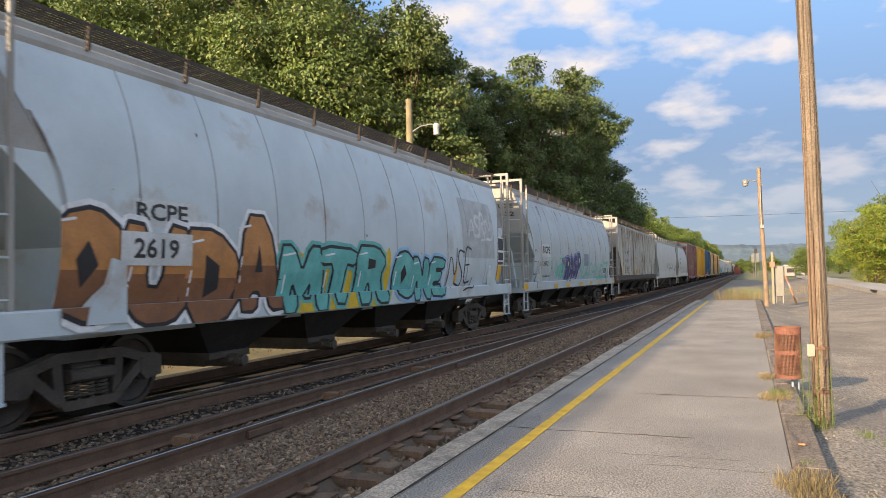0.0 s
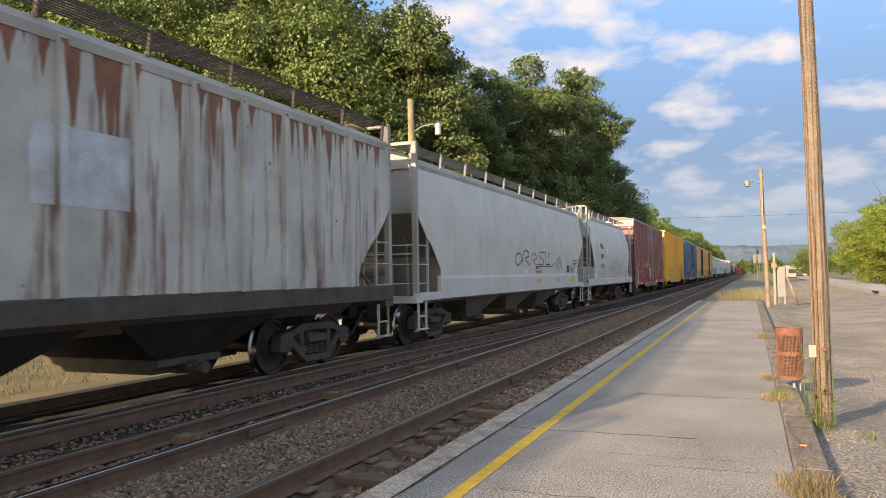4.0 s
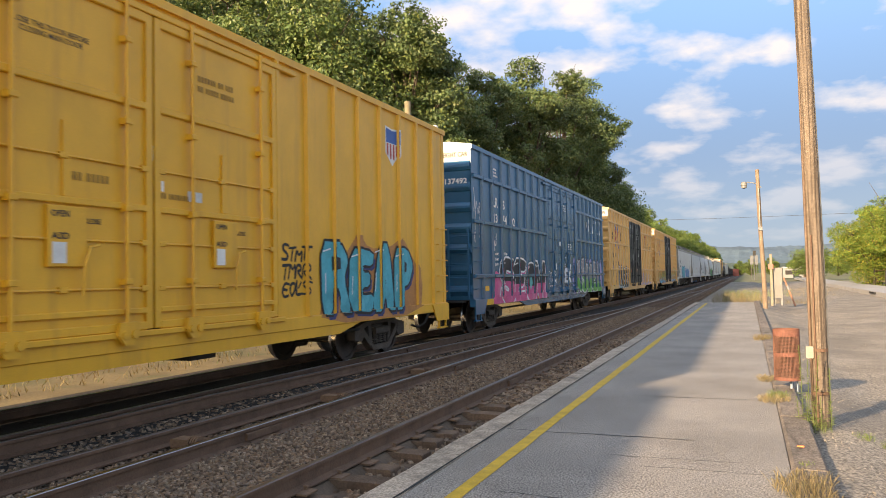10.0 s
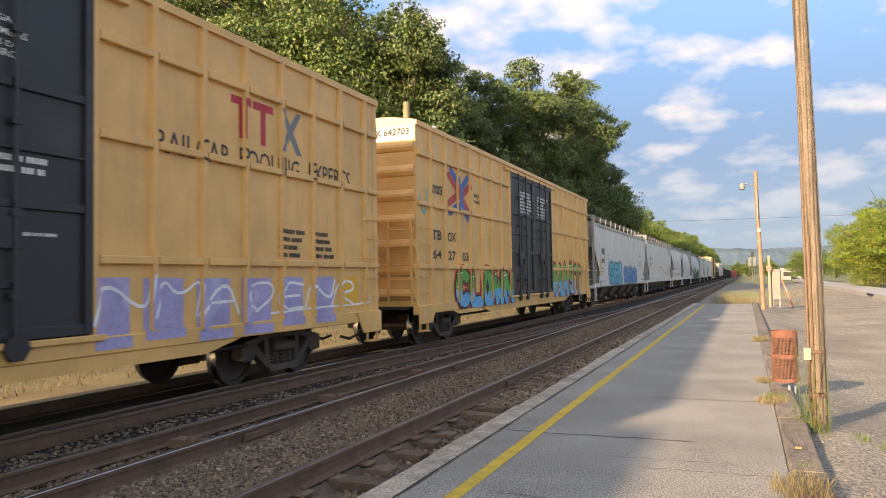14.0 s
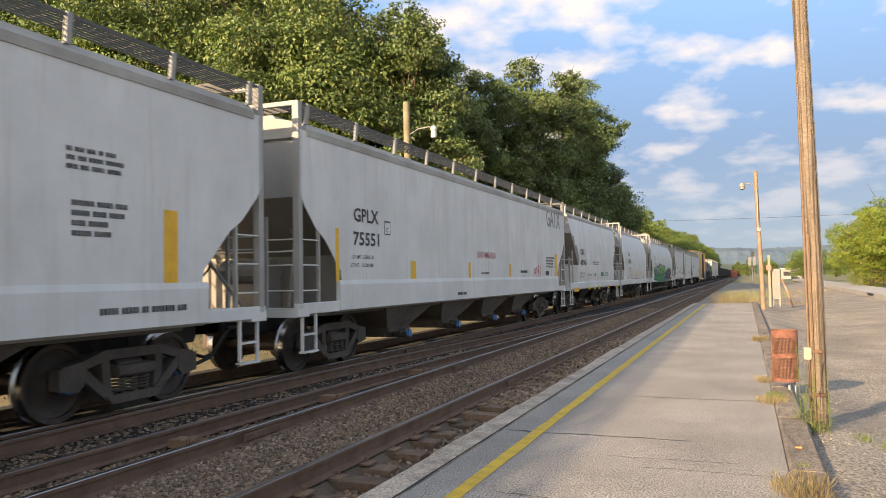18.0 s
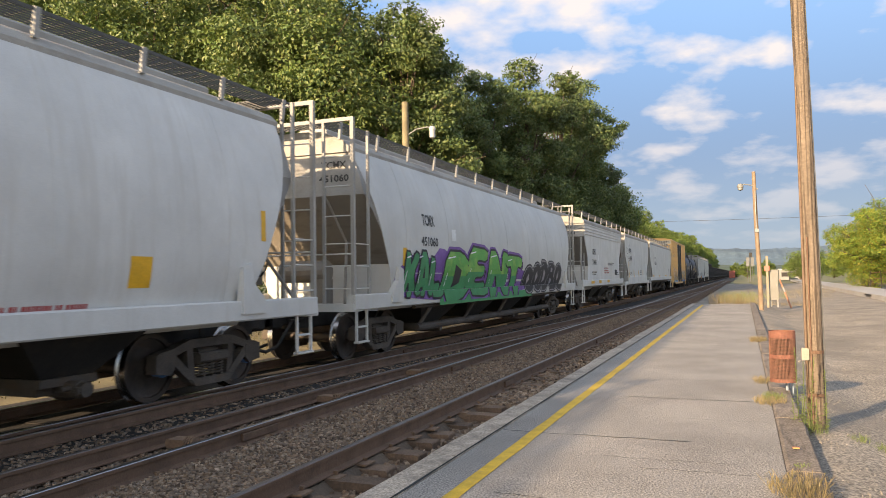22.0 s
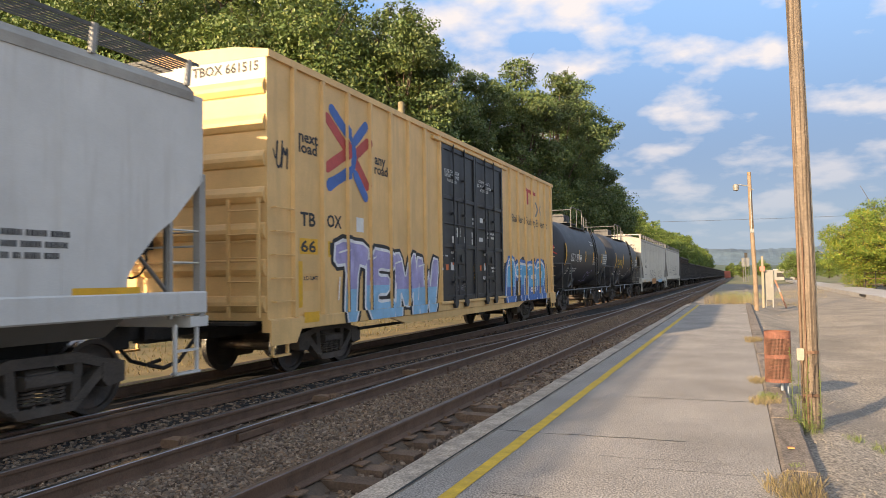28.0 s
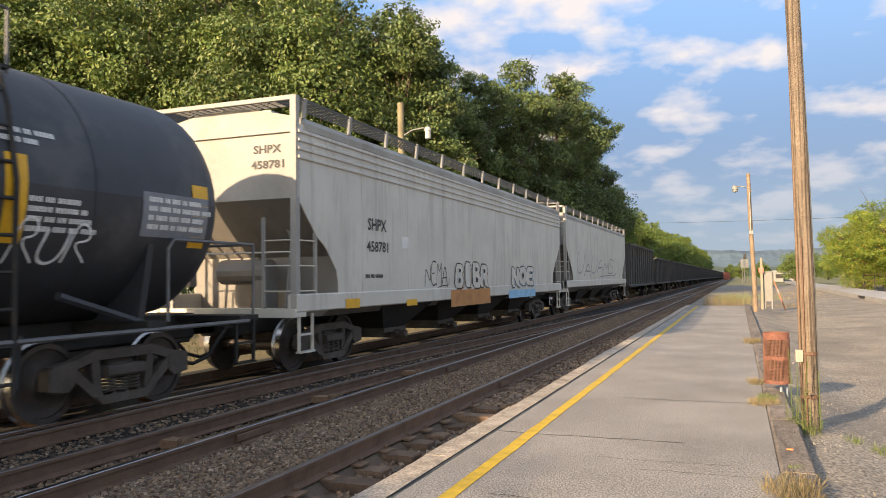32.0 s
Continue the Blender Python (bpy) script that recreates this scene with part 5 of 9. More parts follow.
G_ORANGE = flat("orange_spray", (.50, .22, .07), stain=(.30, .13, .05), amount=.6)
G_BROWN = flat("brown_spray", (.24, .10, .045), stain=(.16, .07, .035), amount=.5)
G_LIME = flat("lime_yellow_spray", (.68, .66, .20), stain=(.55, .58, .16), amount=.5)
G_BLACK = flat("black_spray", (.018, .018, .022))
G_WHITE = flat("white_spray", (.76, .77, .79))
G_TEAL = flat("teal_spray", (.10, .42, .40), stain=(.16, .52, .50), amount=.6)
G_AQUA = flat("faded_aqua_spray", (.17, .50, .43))
G_SKY = flat("pale_blue_spray", (.25, .50, .72))
G_SKYB = flat("bright_blue_spray", (.09, .40, .68), stain=(.30, .58, .75), amount=.6)
G_BLUE = flat("blue_spray", (.05, .16, .46), stain=(.10, .30, .60), amount=.6)
G_NAVY = flat("navy_spray", (.035, .045, .16))
G_YELLOW = flat("yellow_spray", (.66, .44, .03))
G_PALE = flat("pale_yellow_spray", (.62, .58, .16))
G_RED = flat("red_spray", (.48, .030, .042), stain=(.55, .10, .12), amount=.5)
G_REDB = flat("bright_red_spray", (.50, .05, .04))
G_PINK = flat("pink_spray", (.62, .09, .24), stain=(.70, .32, .42), amount=.5)
G_GREEN = flat("green_spray", (.10, .36, .07), stain=(.30, .48, .10), amount=.6)
G_GREENP = flat("plain_green_spray", (.04, .27, .10))
G_GREEN_D = flat("deep_green_spray", (.04, .25, .10))
G_TURQ = flat("turquoise_spray", (.05, .38, .48), stain=(.12, .50, .60), amount=.6)
G_LILAC = flat("lilac_spray", (.36, .33, .58), stain=(.50, .48, .68), amount=.6)
G_PURPLE = flat("purple_spray", (.17, .07, .30), stain=(.26, .14, .40), amount=.5)
G_GREY = flat("grey_spray", (.30, .28, .30))

# strokes of hand-painted figures, in a unit square
GLYPH = [[[(0, 0), (.1, 1), (.6, .95), (.7, .55), (.15, .5), (.8, 0)]], [[(.75, .9), (.2, 1), (0, .5), (.2, 0), (.8, .1)], [(.15, .5), (.6, .5)]],
         [[(0, .05), (.45, 1), (.85, 0)], [(.2, .35), (.7, .35)]], [[(0, 0), (.05, 1), (.8, .1), (.8, 1)]], [[(.8, .9), (.2, 1), (.05, .7), (.75, .4), (.7, .05), (0, .1)]],
         [[(.1, 1), (0, .2), (.4, 0), (.75, .25), (.8, 1)]], [[(.4, 0), (.05, .4), (.2, .95), (.65, .95), (.8, .45), (.4, 0)]], [[(0, 0), (.1, 1), (.45, .4), (.8, 1), (.8, 0)]],
         [[(0, .95), (.85, 1)], [(.45, 1), (.35, 0)]], [[(.05, 1), (.1, 0), (.7, .1)], [(.6, .95), (.35, .55)]]]


def thick(line, w, r, layer):
    """A brush line of width w: one ribbon with rounded ends that rises by a hair along its way."""
    v, f, lift = [], [], []
    n = len(line)
    for i, p in enumerate(line):
        a, b = line[max(0, i - 1)], line[min(n - 1, i + 1)]
        d = math.hypot(b[0] - a[0], b[1] - a[1]) or 1
        k = w / 2 * (1 + .22 * (r.random() - .5)) / d
        ax, ay = -(b[1] - a[1]) * k, (b[0] - a[0]) * k
        v += [(p[0] + ax, p[1] + ay), (p[0] - ax, p[1] - ay)]
        lift += [layer + .0025 * i / n] * 2
        if i:
            f.append((2 * i - 2, 2 * i - 1, 2 * i + 1, 2 * i))
    for i, s in ((0, 1), (n - 1, -1)):
        p, q = v[2 * i], v[2 * i + 1]
        cx, cy, dx, dy = line[i][0], line[i][1], (p[0] - q[0]) / 2, (p[1] - q[1]) / 2
        arc = []
        for t in (1, 2, 3):
            c, e = math.cos(t * .785), s * math.sin(t * .785)
            arc.append(len(v))
            v.append((cx + dx * c - dy * e, cy + dy * c + dx * e)), lift.append(lift[2 * i])
        f.append((2 * i, *arc, 2 * i + 1))
    return v, f, lift


def round_off(line):
    """Cut the corners of a brush line, as a moving arm does."""
    for _ in range(2):
        out = [line[0]]
        for (a, b), (p, q) in zip(line, line[1:]):
            out += [(a * .75 + p * .25, b * .75 + q * .25), (a * .25 + p * .75, b * .25 + q * .75)]
        line = out + [line[-1]]
    return line


def strokes(c, name, lines, w, y, z, material, layer, seed, first=0):
    """One coat of a painted figure, laid over the side and its posts."""
    r = random.Random(seed)
    car, _, bands, surf = c
    half = car["length_m"] / 2
    V, F, at = [], [], {}
    for n, line in enumerate(lines, first):
        fine = [line[0]]
        for a, b in zip(line, line[1:]):
            m = max(1, int(math.dist(a, b) / .22))
            fine += [(a[0] + (b[0] - a[0]) * k / m, a[1] + (b[1] - a[1]) * k / m) for k in range(1, m + 1)]
        v, f, lift = thick(fine, w, r, layer + .0004 * (n % 7))

        def put(piece, up, h):
            ids = []
            for a, b in piece:
                key = (n, round(a, 4), round(b, 4), up)
                if key not in at:
                    at[key] = len(V)
                    V.append(((surf.under if up < 0 else surf(b) + up) + h, a, b))
                if at[key] not in ids:
                    ids.append(at[key])
            if len(ids) > 2:
                F.append(tuple(ids))
        for q in f:
            h = lift[q[0]]
            pts = clip(clip([(y + v[i][0], z + v[i][1]) for i in q], surf.margin - half, 1), half - surf.margin, -1)
            if len(pts) < 3:
                continue
            top = flip(clip(flip(pts), surf.cut, 1))
            low = flip(clip(clip(flip(pts), surf.cut, -1), surf.low, 1))
            for piece, up in (split(top, bands) if len(top) > 2 else []):
                put(piece, up, h)
            if len(low) > 2:
                put(low, -1, h)
    if F:
        return Mesh().add(V, F).obj(name, material, car)


def split(pts, bands):
    """Cut a small polygon at the edges of the proud posts."""
    out, todo = [], [pts]
    lo, hi = min(p[0] for p in pts), max(p[0] for p in pts)
    for b0, b1, h in bands:
        if b1 < lo or b0 > hi:
            continue
        left = []
        for q in todo:
            a, m = clip(q, b0, -1), clip(clip(q, b0, 1), b1, -1)
            d = clip(q, b1, 1)
            left += [x for x in (a, d) if len(x) > 2]
            if len(m) > 2:
                out.append((m, h))
        todo = left
    return out + [(q, 0.0) for q in todo if len(q) > 2]


def flip(q):
    return [(b, a) for a, b in q]


def clip(q, c, side):
    res = []
    for (a, b), (x, y) in zip(q, q[1:] + q[:1]):
        if (a - c) * side >= 0:
            res.append((a, b))
        if ((a - c) * side > 0) != ((x - c) * side > 0) and abs(x - a) > 1e-9:
            t = (c - a) / (x - a)
            if 0 < t < 1:
                res.append((c, b + (y - b) * t))
    return res


def scrawl(c, y, z, w, h, n, seed, paint_, thin):
    """A quick tag: n slanted, overlapping letter-like figures in one thin line, with a tail stroke under them."""
    r = random.Random(seed)
    u = w / n
    lean = r.uniform(.05, .28)
    for k in range(n):
        sy, dz = r.uniform(.72, 1.05), r.uniform(0, .14) * h
        for g in r.choice(GLYPH):
            q = [(k * u + (a * 1.18 + lean * (b - .4)) * u + r.uniform(-.05, .05) * u, dz + b * h * sy + r.uniform(-.03, .03) * h) for a, b in g]
            strokes(c, "spray_tag", [round_off(q) if len(q) > 2 else q], thin * r.uniform(.75, 1.1), y, z, paint_, .004 + .0004 * r.random(), seed)
    if w > 1:
        q = [(w * .55, -.02 * h), (w * .8, .06 * h), (w * 1.04, .02 * h), (w * 1.10, .30 * h)]
        strokes(c, "spray_tag", [round_off(q)], thin * .7, y, z, paint_, .0045, seed)


# ---- block letters of the larger painted pieces, each in a unit square, with its counters ----
FACE = {}


def face(letter, body, *counters):
    FACE[letter] = (body, counters)


face("R", [(0, 0), (.05, 1), (.72, 1), (.98, .76), (.78, .48), (1.02, 0), (.62, 0), (.48, .36), (.38, .36), (.34, 0)], [(.37, .6), (.38, .8), (.62, .77), (.6, .63)])
face("E", [(0, .05), (.06, 1), (.96, .95), (.9, .72), (.42, .75), (.42, .62), (.82, .62), (.78, .40), (.4, .4), (.4, .26), (.97, .28), (.9, 0)])
face("A", [(0, 0), (.28, 1), (.72, 1), (1, 0), (.66, 0), (.6, .2), (.4, .2), (.34, 0)], [(.42, .4), (.5, .7), (.58, .4)])
face("P", [(0, 0), (.05, 1), (.72, 1), (1, .72), (.75, .4), (.38, .36), (.36, 0)], [(.38, .58), (.38, .8), (.64, .76), (.62, .62)])
face("C", [(.96, .78), (.6, 1), (.15, .92), (0, .5), (.15, .08), (.6, 0), (.98, .26), (.7, .42), (.5, .3), (.36, .5), (.5, .74), (.7, .6)])
face("H", [(0, 0), (.04, 1), (.36, .97), (.36, .62), (.62, .62), (.64, 1), (1, .95), (.96, 0), (.62, .03), (.62, .36), (.36, .36), (.34, 0)])
face("S", [(0, .2), (.3, 0), (.75, .02), (1, .3), (.8, .56), (.42, .64), (.45, .75), (.9, .68), (.96, .9), (.55, 1), (.12, .92), (0, .65), (.2, .46), (.58, .36), (.55, .26), (.1, .38)])
face("M", [(0, 0), (.08, 1), (.32, 1), (.5, .58), (.7, 1), (.94, 1), (1, 0), (.72, 0), (.72, .5), (.52, .15), (.3, .5), (.28, 0)])
face("U", [(.02, 1), (.34, .97), (.36, .36), (.62, .34), (.66, 1), (.98, .95), (.96, .2), (.7, 0), (.25, 0), (0, .25)])
face("T", [(0, .72), (.02, 1), (1, .97), (.96, .7), (.67, .74), (.64, 0), (.33, .03), (.36, .74)])
face("I", [(.14, 0), (.18, 1), (.82, .97), (.80, 0)])
face("N", [(0, 0), (.05, 1), (.36, 1), (.66, .45), (.66, 1), (.98, .95), (.95, 0), (.66, .03), (.34, .55), (.33, 0)])
face("O", [(.5, 0), (.1, .15), (0, .55), (.2, .92), (.6, 1), (.95, .8), (1, .4), (.8, .08)], [(.45, .3), (.36, .55), (.5, .72), (.64, .5)])
face("B", [(0, 0), (.06, 1), (.7, 1), (.94, .78), (.76, .56), (1.02, .3), (.8, 0)], [(.36, .64), (.38, .82), (.6, .78), (.58, .66)], [(.36, .2), (.36, .42), (.62, .38), (.6, .22)])
face("K", [(0, 0), (.05, 1), (.36, .97), (.36, .65), (.7, 1), (1.02, .92), (.62, .52), (1.04, .06), (.66, 0), (.36, .38), (.34, 0)])
face("D", [(0, 0), (.05, 1), (.6, 1), (.98, .7), (.95, .3), (.6, 0)], [(.38, .26), (.38, .74), (.62, .62), (.62, .36)])
face("W", [(0, 1), (.3, .97), (.35, .42), (.5, .85), (.66, .42), (.72, 1), (1, .97), (.86, 0), (.58, 0), (.5, .35), (.4, 0), (.14, 0)])
face("Z", [(.02, .70), (.04, 1), (.98, .98), (.95, .70), (.52, .32), (1, .34), (.96, 0), (0, .02), (.04, .28), (.50, .70)])
face("L", [(0, 0), (.05, 1), (.4, .96), (.4, .32), (.98, .36), (.94, 0)])


def soften(loop):
    """Cut the corners of a closed outline once."""
    return [(a * .8 + p * .2, b * .8 + q * .2) if k == 0 else (a * .2 + p * .8, b * .2 + q * .8) for (a, b), (p, q) in zip(loop, loop[1:] + loop[:1]) for k in (0, 1)]


def area(c, name, loop, material, layer):
    """A filled figure painted on a side: its outline in (along, up), laid over posts, sill and curve."""
    car, _, bands, surf = c
    half = car["length_m"] / 2
    V, F = [], []
    lo, hi = min(p[1] for p in loop), max(p[1] for p in loop)
    steps_z = [lo + (hi - lo) * k / 5 for k in range(1, 5)] if abs(surf(lo) - surf(hi)) + abs(surf((lo + hi) / 2) - surf(hi)) > .01 else []
    for tri in geometry.tessellate_polygon([[Vector((a, b, 0)) for a, b in loop]]):
        todo = [clip(clip([loop[i] for i in tri], surf.margin - half, 1), half - surf.margin, -1)]
        for h in steps_z + [surf.cut]:
            todo = [x for q in todo if len(q) > 2 for x in (flip(clip(flip(q), h, 1)), flip(clip(flip(q), h, -1)))]
        for q in todo:
            if len(q) < 3:
                continue
            if sum(p[1] for p in q) / len(q) < surf.cut:
                q = flip(clip(flip(q), surf.low, 1))
                parts = [(q, None)] if len(q) > 2 else []
            else:
                parts = split(q, bands)
            for piece_, up in parts:
                F.append(tuple(range(len(V), len(V) + len(piece_))))
                V.extend(((surf.under if up is None else surf(b) + up) + layer, a, b) for a, b in piece_)
    if F:
        Mesh().add(V, F).obj(name, material, car)


def piece(c, y, z, w, h, word, seed, fill, line, halo=None, cloud=None, low=None, drop=None, spot=None, edge=.055, shine=None, rim_line=None):
    """A large painted piece: cloud, drop shadow, halo, outline, two-toned letters with counters and shine strokes."""
    r = random.Random(seed)
    n = len(word)
    u = w / n
    if cloud:
        rim = []
        m = 5 * n
        for k in range(m + 1):
            rim.append((y - .05 * w + 1.1 * w * k / m, z + h * r.uniform(.86, 1.16)))
        rim += [(y + 1.07 * w, z + .3 * h), (y + 1.02 * w, z - .02 * h), (y - .03 * w, z - .02 * h), (y - .08 * w, z + .35 * h)]
        area(c, "graffiti_cloud", soften(rim), cloud, .002)
        if rim_line:
            strokes(c, "graffiti_rim", [[(p - y, q - z) for p, q in soften(rim)[:-8]]], .05, y, z, rim_line, .004, seed)
    for k, letter in enumerate(word):
        body, counters = FACE[letter]
        tilt, sy, dz, wide = r.uniform(-.10, .14), r.uniform(.86, 1.02), r.uniform(0, .10) * h, r.uniform(1.0, 1.16)
        put = lambda pts: [(y + k * u + u * wide * (a + tilt * (b - .5)), z + dz + h * sy * b) for a, b in pts]
        loop = put(soften(body))
        close = loop + loop[:2]
        lift = .0012 * (k % 2)
        at0 = [(a - y, b - z) for a, b in close]
        if drop:
            area(c, "graffiti_drop", [(a + .10 * u, b - .07 * h) for a, b in loop], drop, .0055 + lift)
        if halo:
            strokes(c, "graffiti_halo", [at0], edge * 4.4, y, z, halo, .0075 + lift, seed + k)
        strokes(c, "graffiti_outline", [at0], edge * 2, y, z, line, .0125 + lift, seed + k)
        area(c, "graffiti_letter", loop, fill, .0165 + lift)
        if low:
            part_ = flip(clip(flip(put(soften(body))), z + dz + h * sy * r.uniform(.40, .52), -1))
            if len(part_) > 2:
                area(c, "graffiti_shade", part_, low, .0195 + lift)
        for q in counters:
            area(c, "graffiti_counter", put(q), spot or line, .0225 + lift)
        a, b = put([(.10, .86), (.34, .90)]), put([(.12, .30), (.14, .56)])
        for q in (a, b):
            strokes(c, "graffiti_shine", [[(p[0] - y, p[1] - z) for p in q]], edge * .55, y, z, shine or G_WHITE, .024 + lift, seed + k)


def label(c, s, y, z, w, h, material=M_DARK, lift=.006):
    """A line of lettering that fills a box w by h."""
    car, _, bands, surf = c
    v, f = text_data(s, 1.0, .024 if len(s) < 7 else .004)
    x0, x1 = min(p[0] for p in v), max(p[0] for p in v)
    z0, z1 = min(p[1] for p in v), max(p[1] for p in v)
    v = [((a - x0) / (x1 - x0) * w, (b - z0) / (z1 - z0) * h) for a, b in v]
    decal(car, "lettering", v, f, y, z, surf, material, lift, bands)


def plate(c, name, y, z, w, h, material):
    patch(c[0], name, y, z, w, h, c[3], material, .030 if name == "number_patch" else .004 if name in ("reflector", "repainted_patch", "plate_box", "plate_frame", "bare_patch", "faded_patch", "painted_panel") and material not in (P_LIGHT, P_TAN, M_TANK) else .005, "", c[2])


def prints(c, y, z, w, h, material=M_DARK):
    rows = max(1, round(h / .11))
    small_print(c[0], y, z + h - h / rows * .7, rows, w, c[3], material, h / rows / 1.8, int(abs(y) * 100) + rows, .0065, c[2])


def cross_logo(c, y, z, w, h):
    """Crossed blue and red bars with a ring between them, painted on the panels."""
    blue, red = once("lg_b", lambda: flat("logo_blue", (.05, .14, .42))), once("lg_r", lambda: flat("logo_red", (.48, .07, .06)))
    k = 0
    for m, line in ((red, [(.02, .86), (.48, .56)]), (red, [(.02, .28), (.48, .52)]), (red, [(.70, .53), (.99, .72)]), (red, [(.70, .42), (.97, .17)]),
                    (blue, [(.12, .98), (.50, .74), (.62, .62), (.65, .5), (.62, .38), (.50, .28), (.06, .08)]), (blue, [(.68, .70), (.95, .93)]), (blue, [(.68, .27), (.93, .02)])):
        strokes(c, "logo_bar", [[(p * w, q * h) for p, q in line]], w * .135, y, z, m, .005 + .0006 * k, 3)
        k += 1


def shield(c, y, z, w, h):
    """A white-edged shield with a blue head over red and white stripes."""
    blue, red = once("lg_b", lambda: flat("logo_blue", (.05, .14, .42))), once("lg_r", lambda: flat("logo_red", (.48, .07, .06)))
    area(c, "shield_emblem", [(y, z + h), (y + .5 * w, z + .96 * h), (y + w, z + h), (y + w, z + .3 * h), (y + .5 * w, z), (y, z + .3 * h)], M_WHITE, .004)
    area(c, "shield_head", [(y + .05 * w, z + .95 * h), (y + .5 * w, z + .91 * h), (y + .95 * w, z + .95 * h), (y + .95 * w, z + .58 * h), (y + .05 * w, z + .58 * h)], blue, .006)
    for k in range(4):
        u = y + (.10 + .23 * k) * w
        low = z + h * (.12 + .40 * abs((.16 + .23 * k) - .5))
        area(c, "shield_stripe", [(u, z + .56 * h), (u + .12 * w, z + .56 * h), (u + .12 * w, low), (u, low)], red, .006)


def end_label(c, s, x, z, w, h, material=M_DARK, off=.012, back=0.0):
    """Lettering on the leading end of a car."""
    car = c[0]
    v, f = text_data(s, 1.0, .024)
    x0, x1 = min(p[0] for p in v), max(p[0] for p in v)
    z0, z1 = min(p[1] for p in v), max(p[1] for p in v)
    yy = -car["length_m"] / 2 - off + back
    Mesh().add([(x + (a - x0) / (x1 - x0) * w, yy, z + (b - z0) / (z1 - z0) * h) for a, b in v], f).obj("lettering", material, car)


def head_mark(c, name, v, f, x, z, material, lift=.006):
    """Paint on the dished leading head of a tank car."""
    car = c[0]
    r, zc, tip = 1.51, 2.60, -(car["length_m"] / 2 - .40)
    def on(px, pz):
        q = min(.98, ((px / r) ** 2 + ((pz - zc) / r) ** 2))
        return tip + .75 * (1 - math.sqrt(1 - q)) - lift
    Mesh().add([(x + a, on(x + a, z + b), z + b) for a, b in v], f).obj(name, material, car)


def head_text(c, s, x, z, w, h, material):
    v, f = text_data(s, 1.0, .024)
    x0, x1, z0, z1 = min(p[0] for p in v), max(p[0] for p in v), min(p[1] for p in v), max(p[1] for p in v)
    head_mark(c, "lettering", [((a - x0) / (x1 - x0) * w, (b - z0) / (z1 - z0) * h) for a, b in v], f, x, z, material)


def head_scrawl(c, line, w, x, z, material):
    fine = [line[0]]
    for a, b in zip(line, line[1:]):
        fine += [(a[0] + (b[0] - a[0]) * k / 4, a[1] + (b[1] - a[1]) * k / 4) for k in range(1, 5)]
    v, f, lift = thick(fine, w, random.Random(4), 0)
    head_mark(c, "spray_tag", v, f, x, z, material, .008)


def rust_spots(c, n, seed, y0, y1, z0, z1):
    """Small flakes of rust breaking through the paint."""
    r = random.Random(seed)
    rust = once("rust", lambda: flat("flaking_rust", (.13, .052, .03), stain=(.22, .10, .055), amount=.6))
    for _ in range(n):
        y, z, a = r.uniform(y0, y1), r.uniform(z0, z1), r.uniform(.006, .028)
        k = 9
        v = [(0, 0)] + [(a * r.uniform(.5, 1.2) * math.cos(q * 6.283 / k), a * 1.3 * r.uniform(.5, 1.2) * math.sin(q * 6.283 / k)) for q in range(k)]
        decal(c[0], "rust_spot", v, [(0, 1 + q, 1 + (q + 1) % k) for q in range(k)], y, z, c[3], rust, .0035, c[2])


def rust_drips(c, n, seed, y0, y1, top, broad=.09):
    """Rust run down from the upper edge in tapering streaks."""
    r = random.Random(seed)
    rust = once("rust2", lambda: flat("running_rust", (.21, .085, .045), stain=(.12, .05, .03), amount=.7))
    for _ in range(n):
        w, d, y = r.uniform(.02, broad), r.uniform(.15, 1.0) * r.random() * broad / .09 + .08, r.uniform(y0, y1)
        m = 5
        v = [(side * w * (1 - q / m) * r.uniform(.6, 1.1), -d * q / m) for q in range(m + 1) for side in (-1, 1)]
        decal(c[0], "rust_streak", v, [(2 * q, 2 * q + 1, 2 * q + 3, 2 * q + 2) for q in range(m)], y, top, c[3], rust, .003 + .0008 * r.random(), c[2])


# ---- lettering, reflectors and graffiti ----
plate(C[1], "repainted_patch", -6.26, 2.21, 1.07, 0.33, P_PATCH)
label(C[1], "RCPE", -6.22, 2.29, 0.85, 0.21, M_DARK)
plate(C[1], "number_patch", -6.47, 1.76, 1.16, 0.39, P_PATCH)
label(C[1], "2619", -6.28, 1.84, 0.73, 0.24, M_DARK, .033)
piece(C[1], -7.45, 1.02, 4.0, 1.30, "OUDA", 11, G_ORANGE, G_BLACK, G_WHITE, None, G_BROWN, spot=G_BLACK)
piece(C[1], -3.40, 1.05, 3.6, 1.02, "MTR", 12, G_TEAL, G_BLACK, G_TEAL, G_YELLOW)
piece(C[1], 0.50, 1.07, 2.7, 0.98, "ONE", 13, G_TEAL, G_BLACK, G_SKY, None)
plate(C[1], "plate_frame", 7.17, 1.83, 0.54, 0.80, M_WHITE)
plate(C[1], "dark_panel", 7.22, 2.26, 0.46, 0.34, M_DARK)
plate(C[1], "dark_panel", 7.20, 1.86, 0.46, 0.34, M_DARK)
plate(C[1], "reflector", 7.18, 1.43, 0.33, 0.43, M_YEL)
plate(C[1], "faded_patch", 4.42, 2.02, 2.46, 1.50, P_PATCH2)
scrawl(C[1], 4.9, 2.5, 1.7, .72, 4, 15, P_PATCH, .09)
scrawl(C[1], 3.51, 1.22, 1.52, 0.95, 3, 14, G_BLACK, .055)
plate(C[1], "reflector", 3.94, 1.37, 0.12, 0.44, M_YEL)
plate(C[2], "repainted_patch", -6.13, 2.17, 1.14, 0.43, P_PATCH)
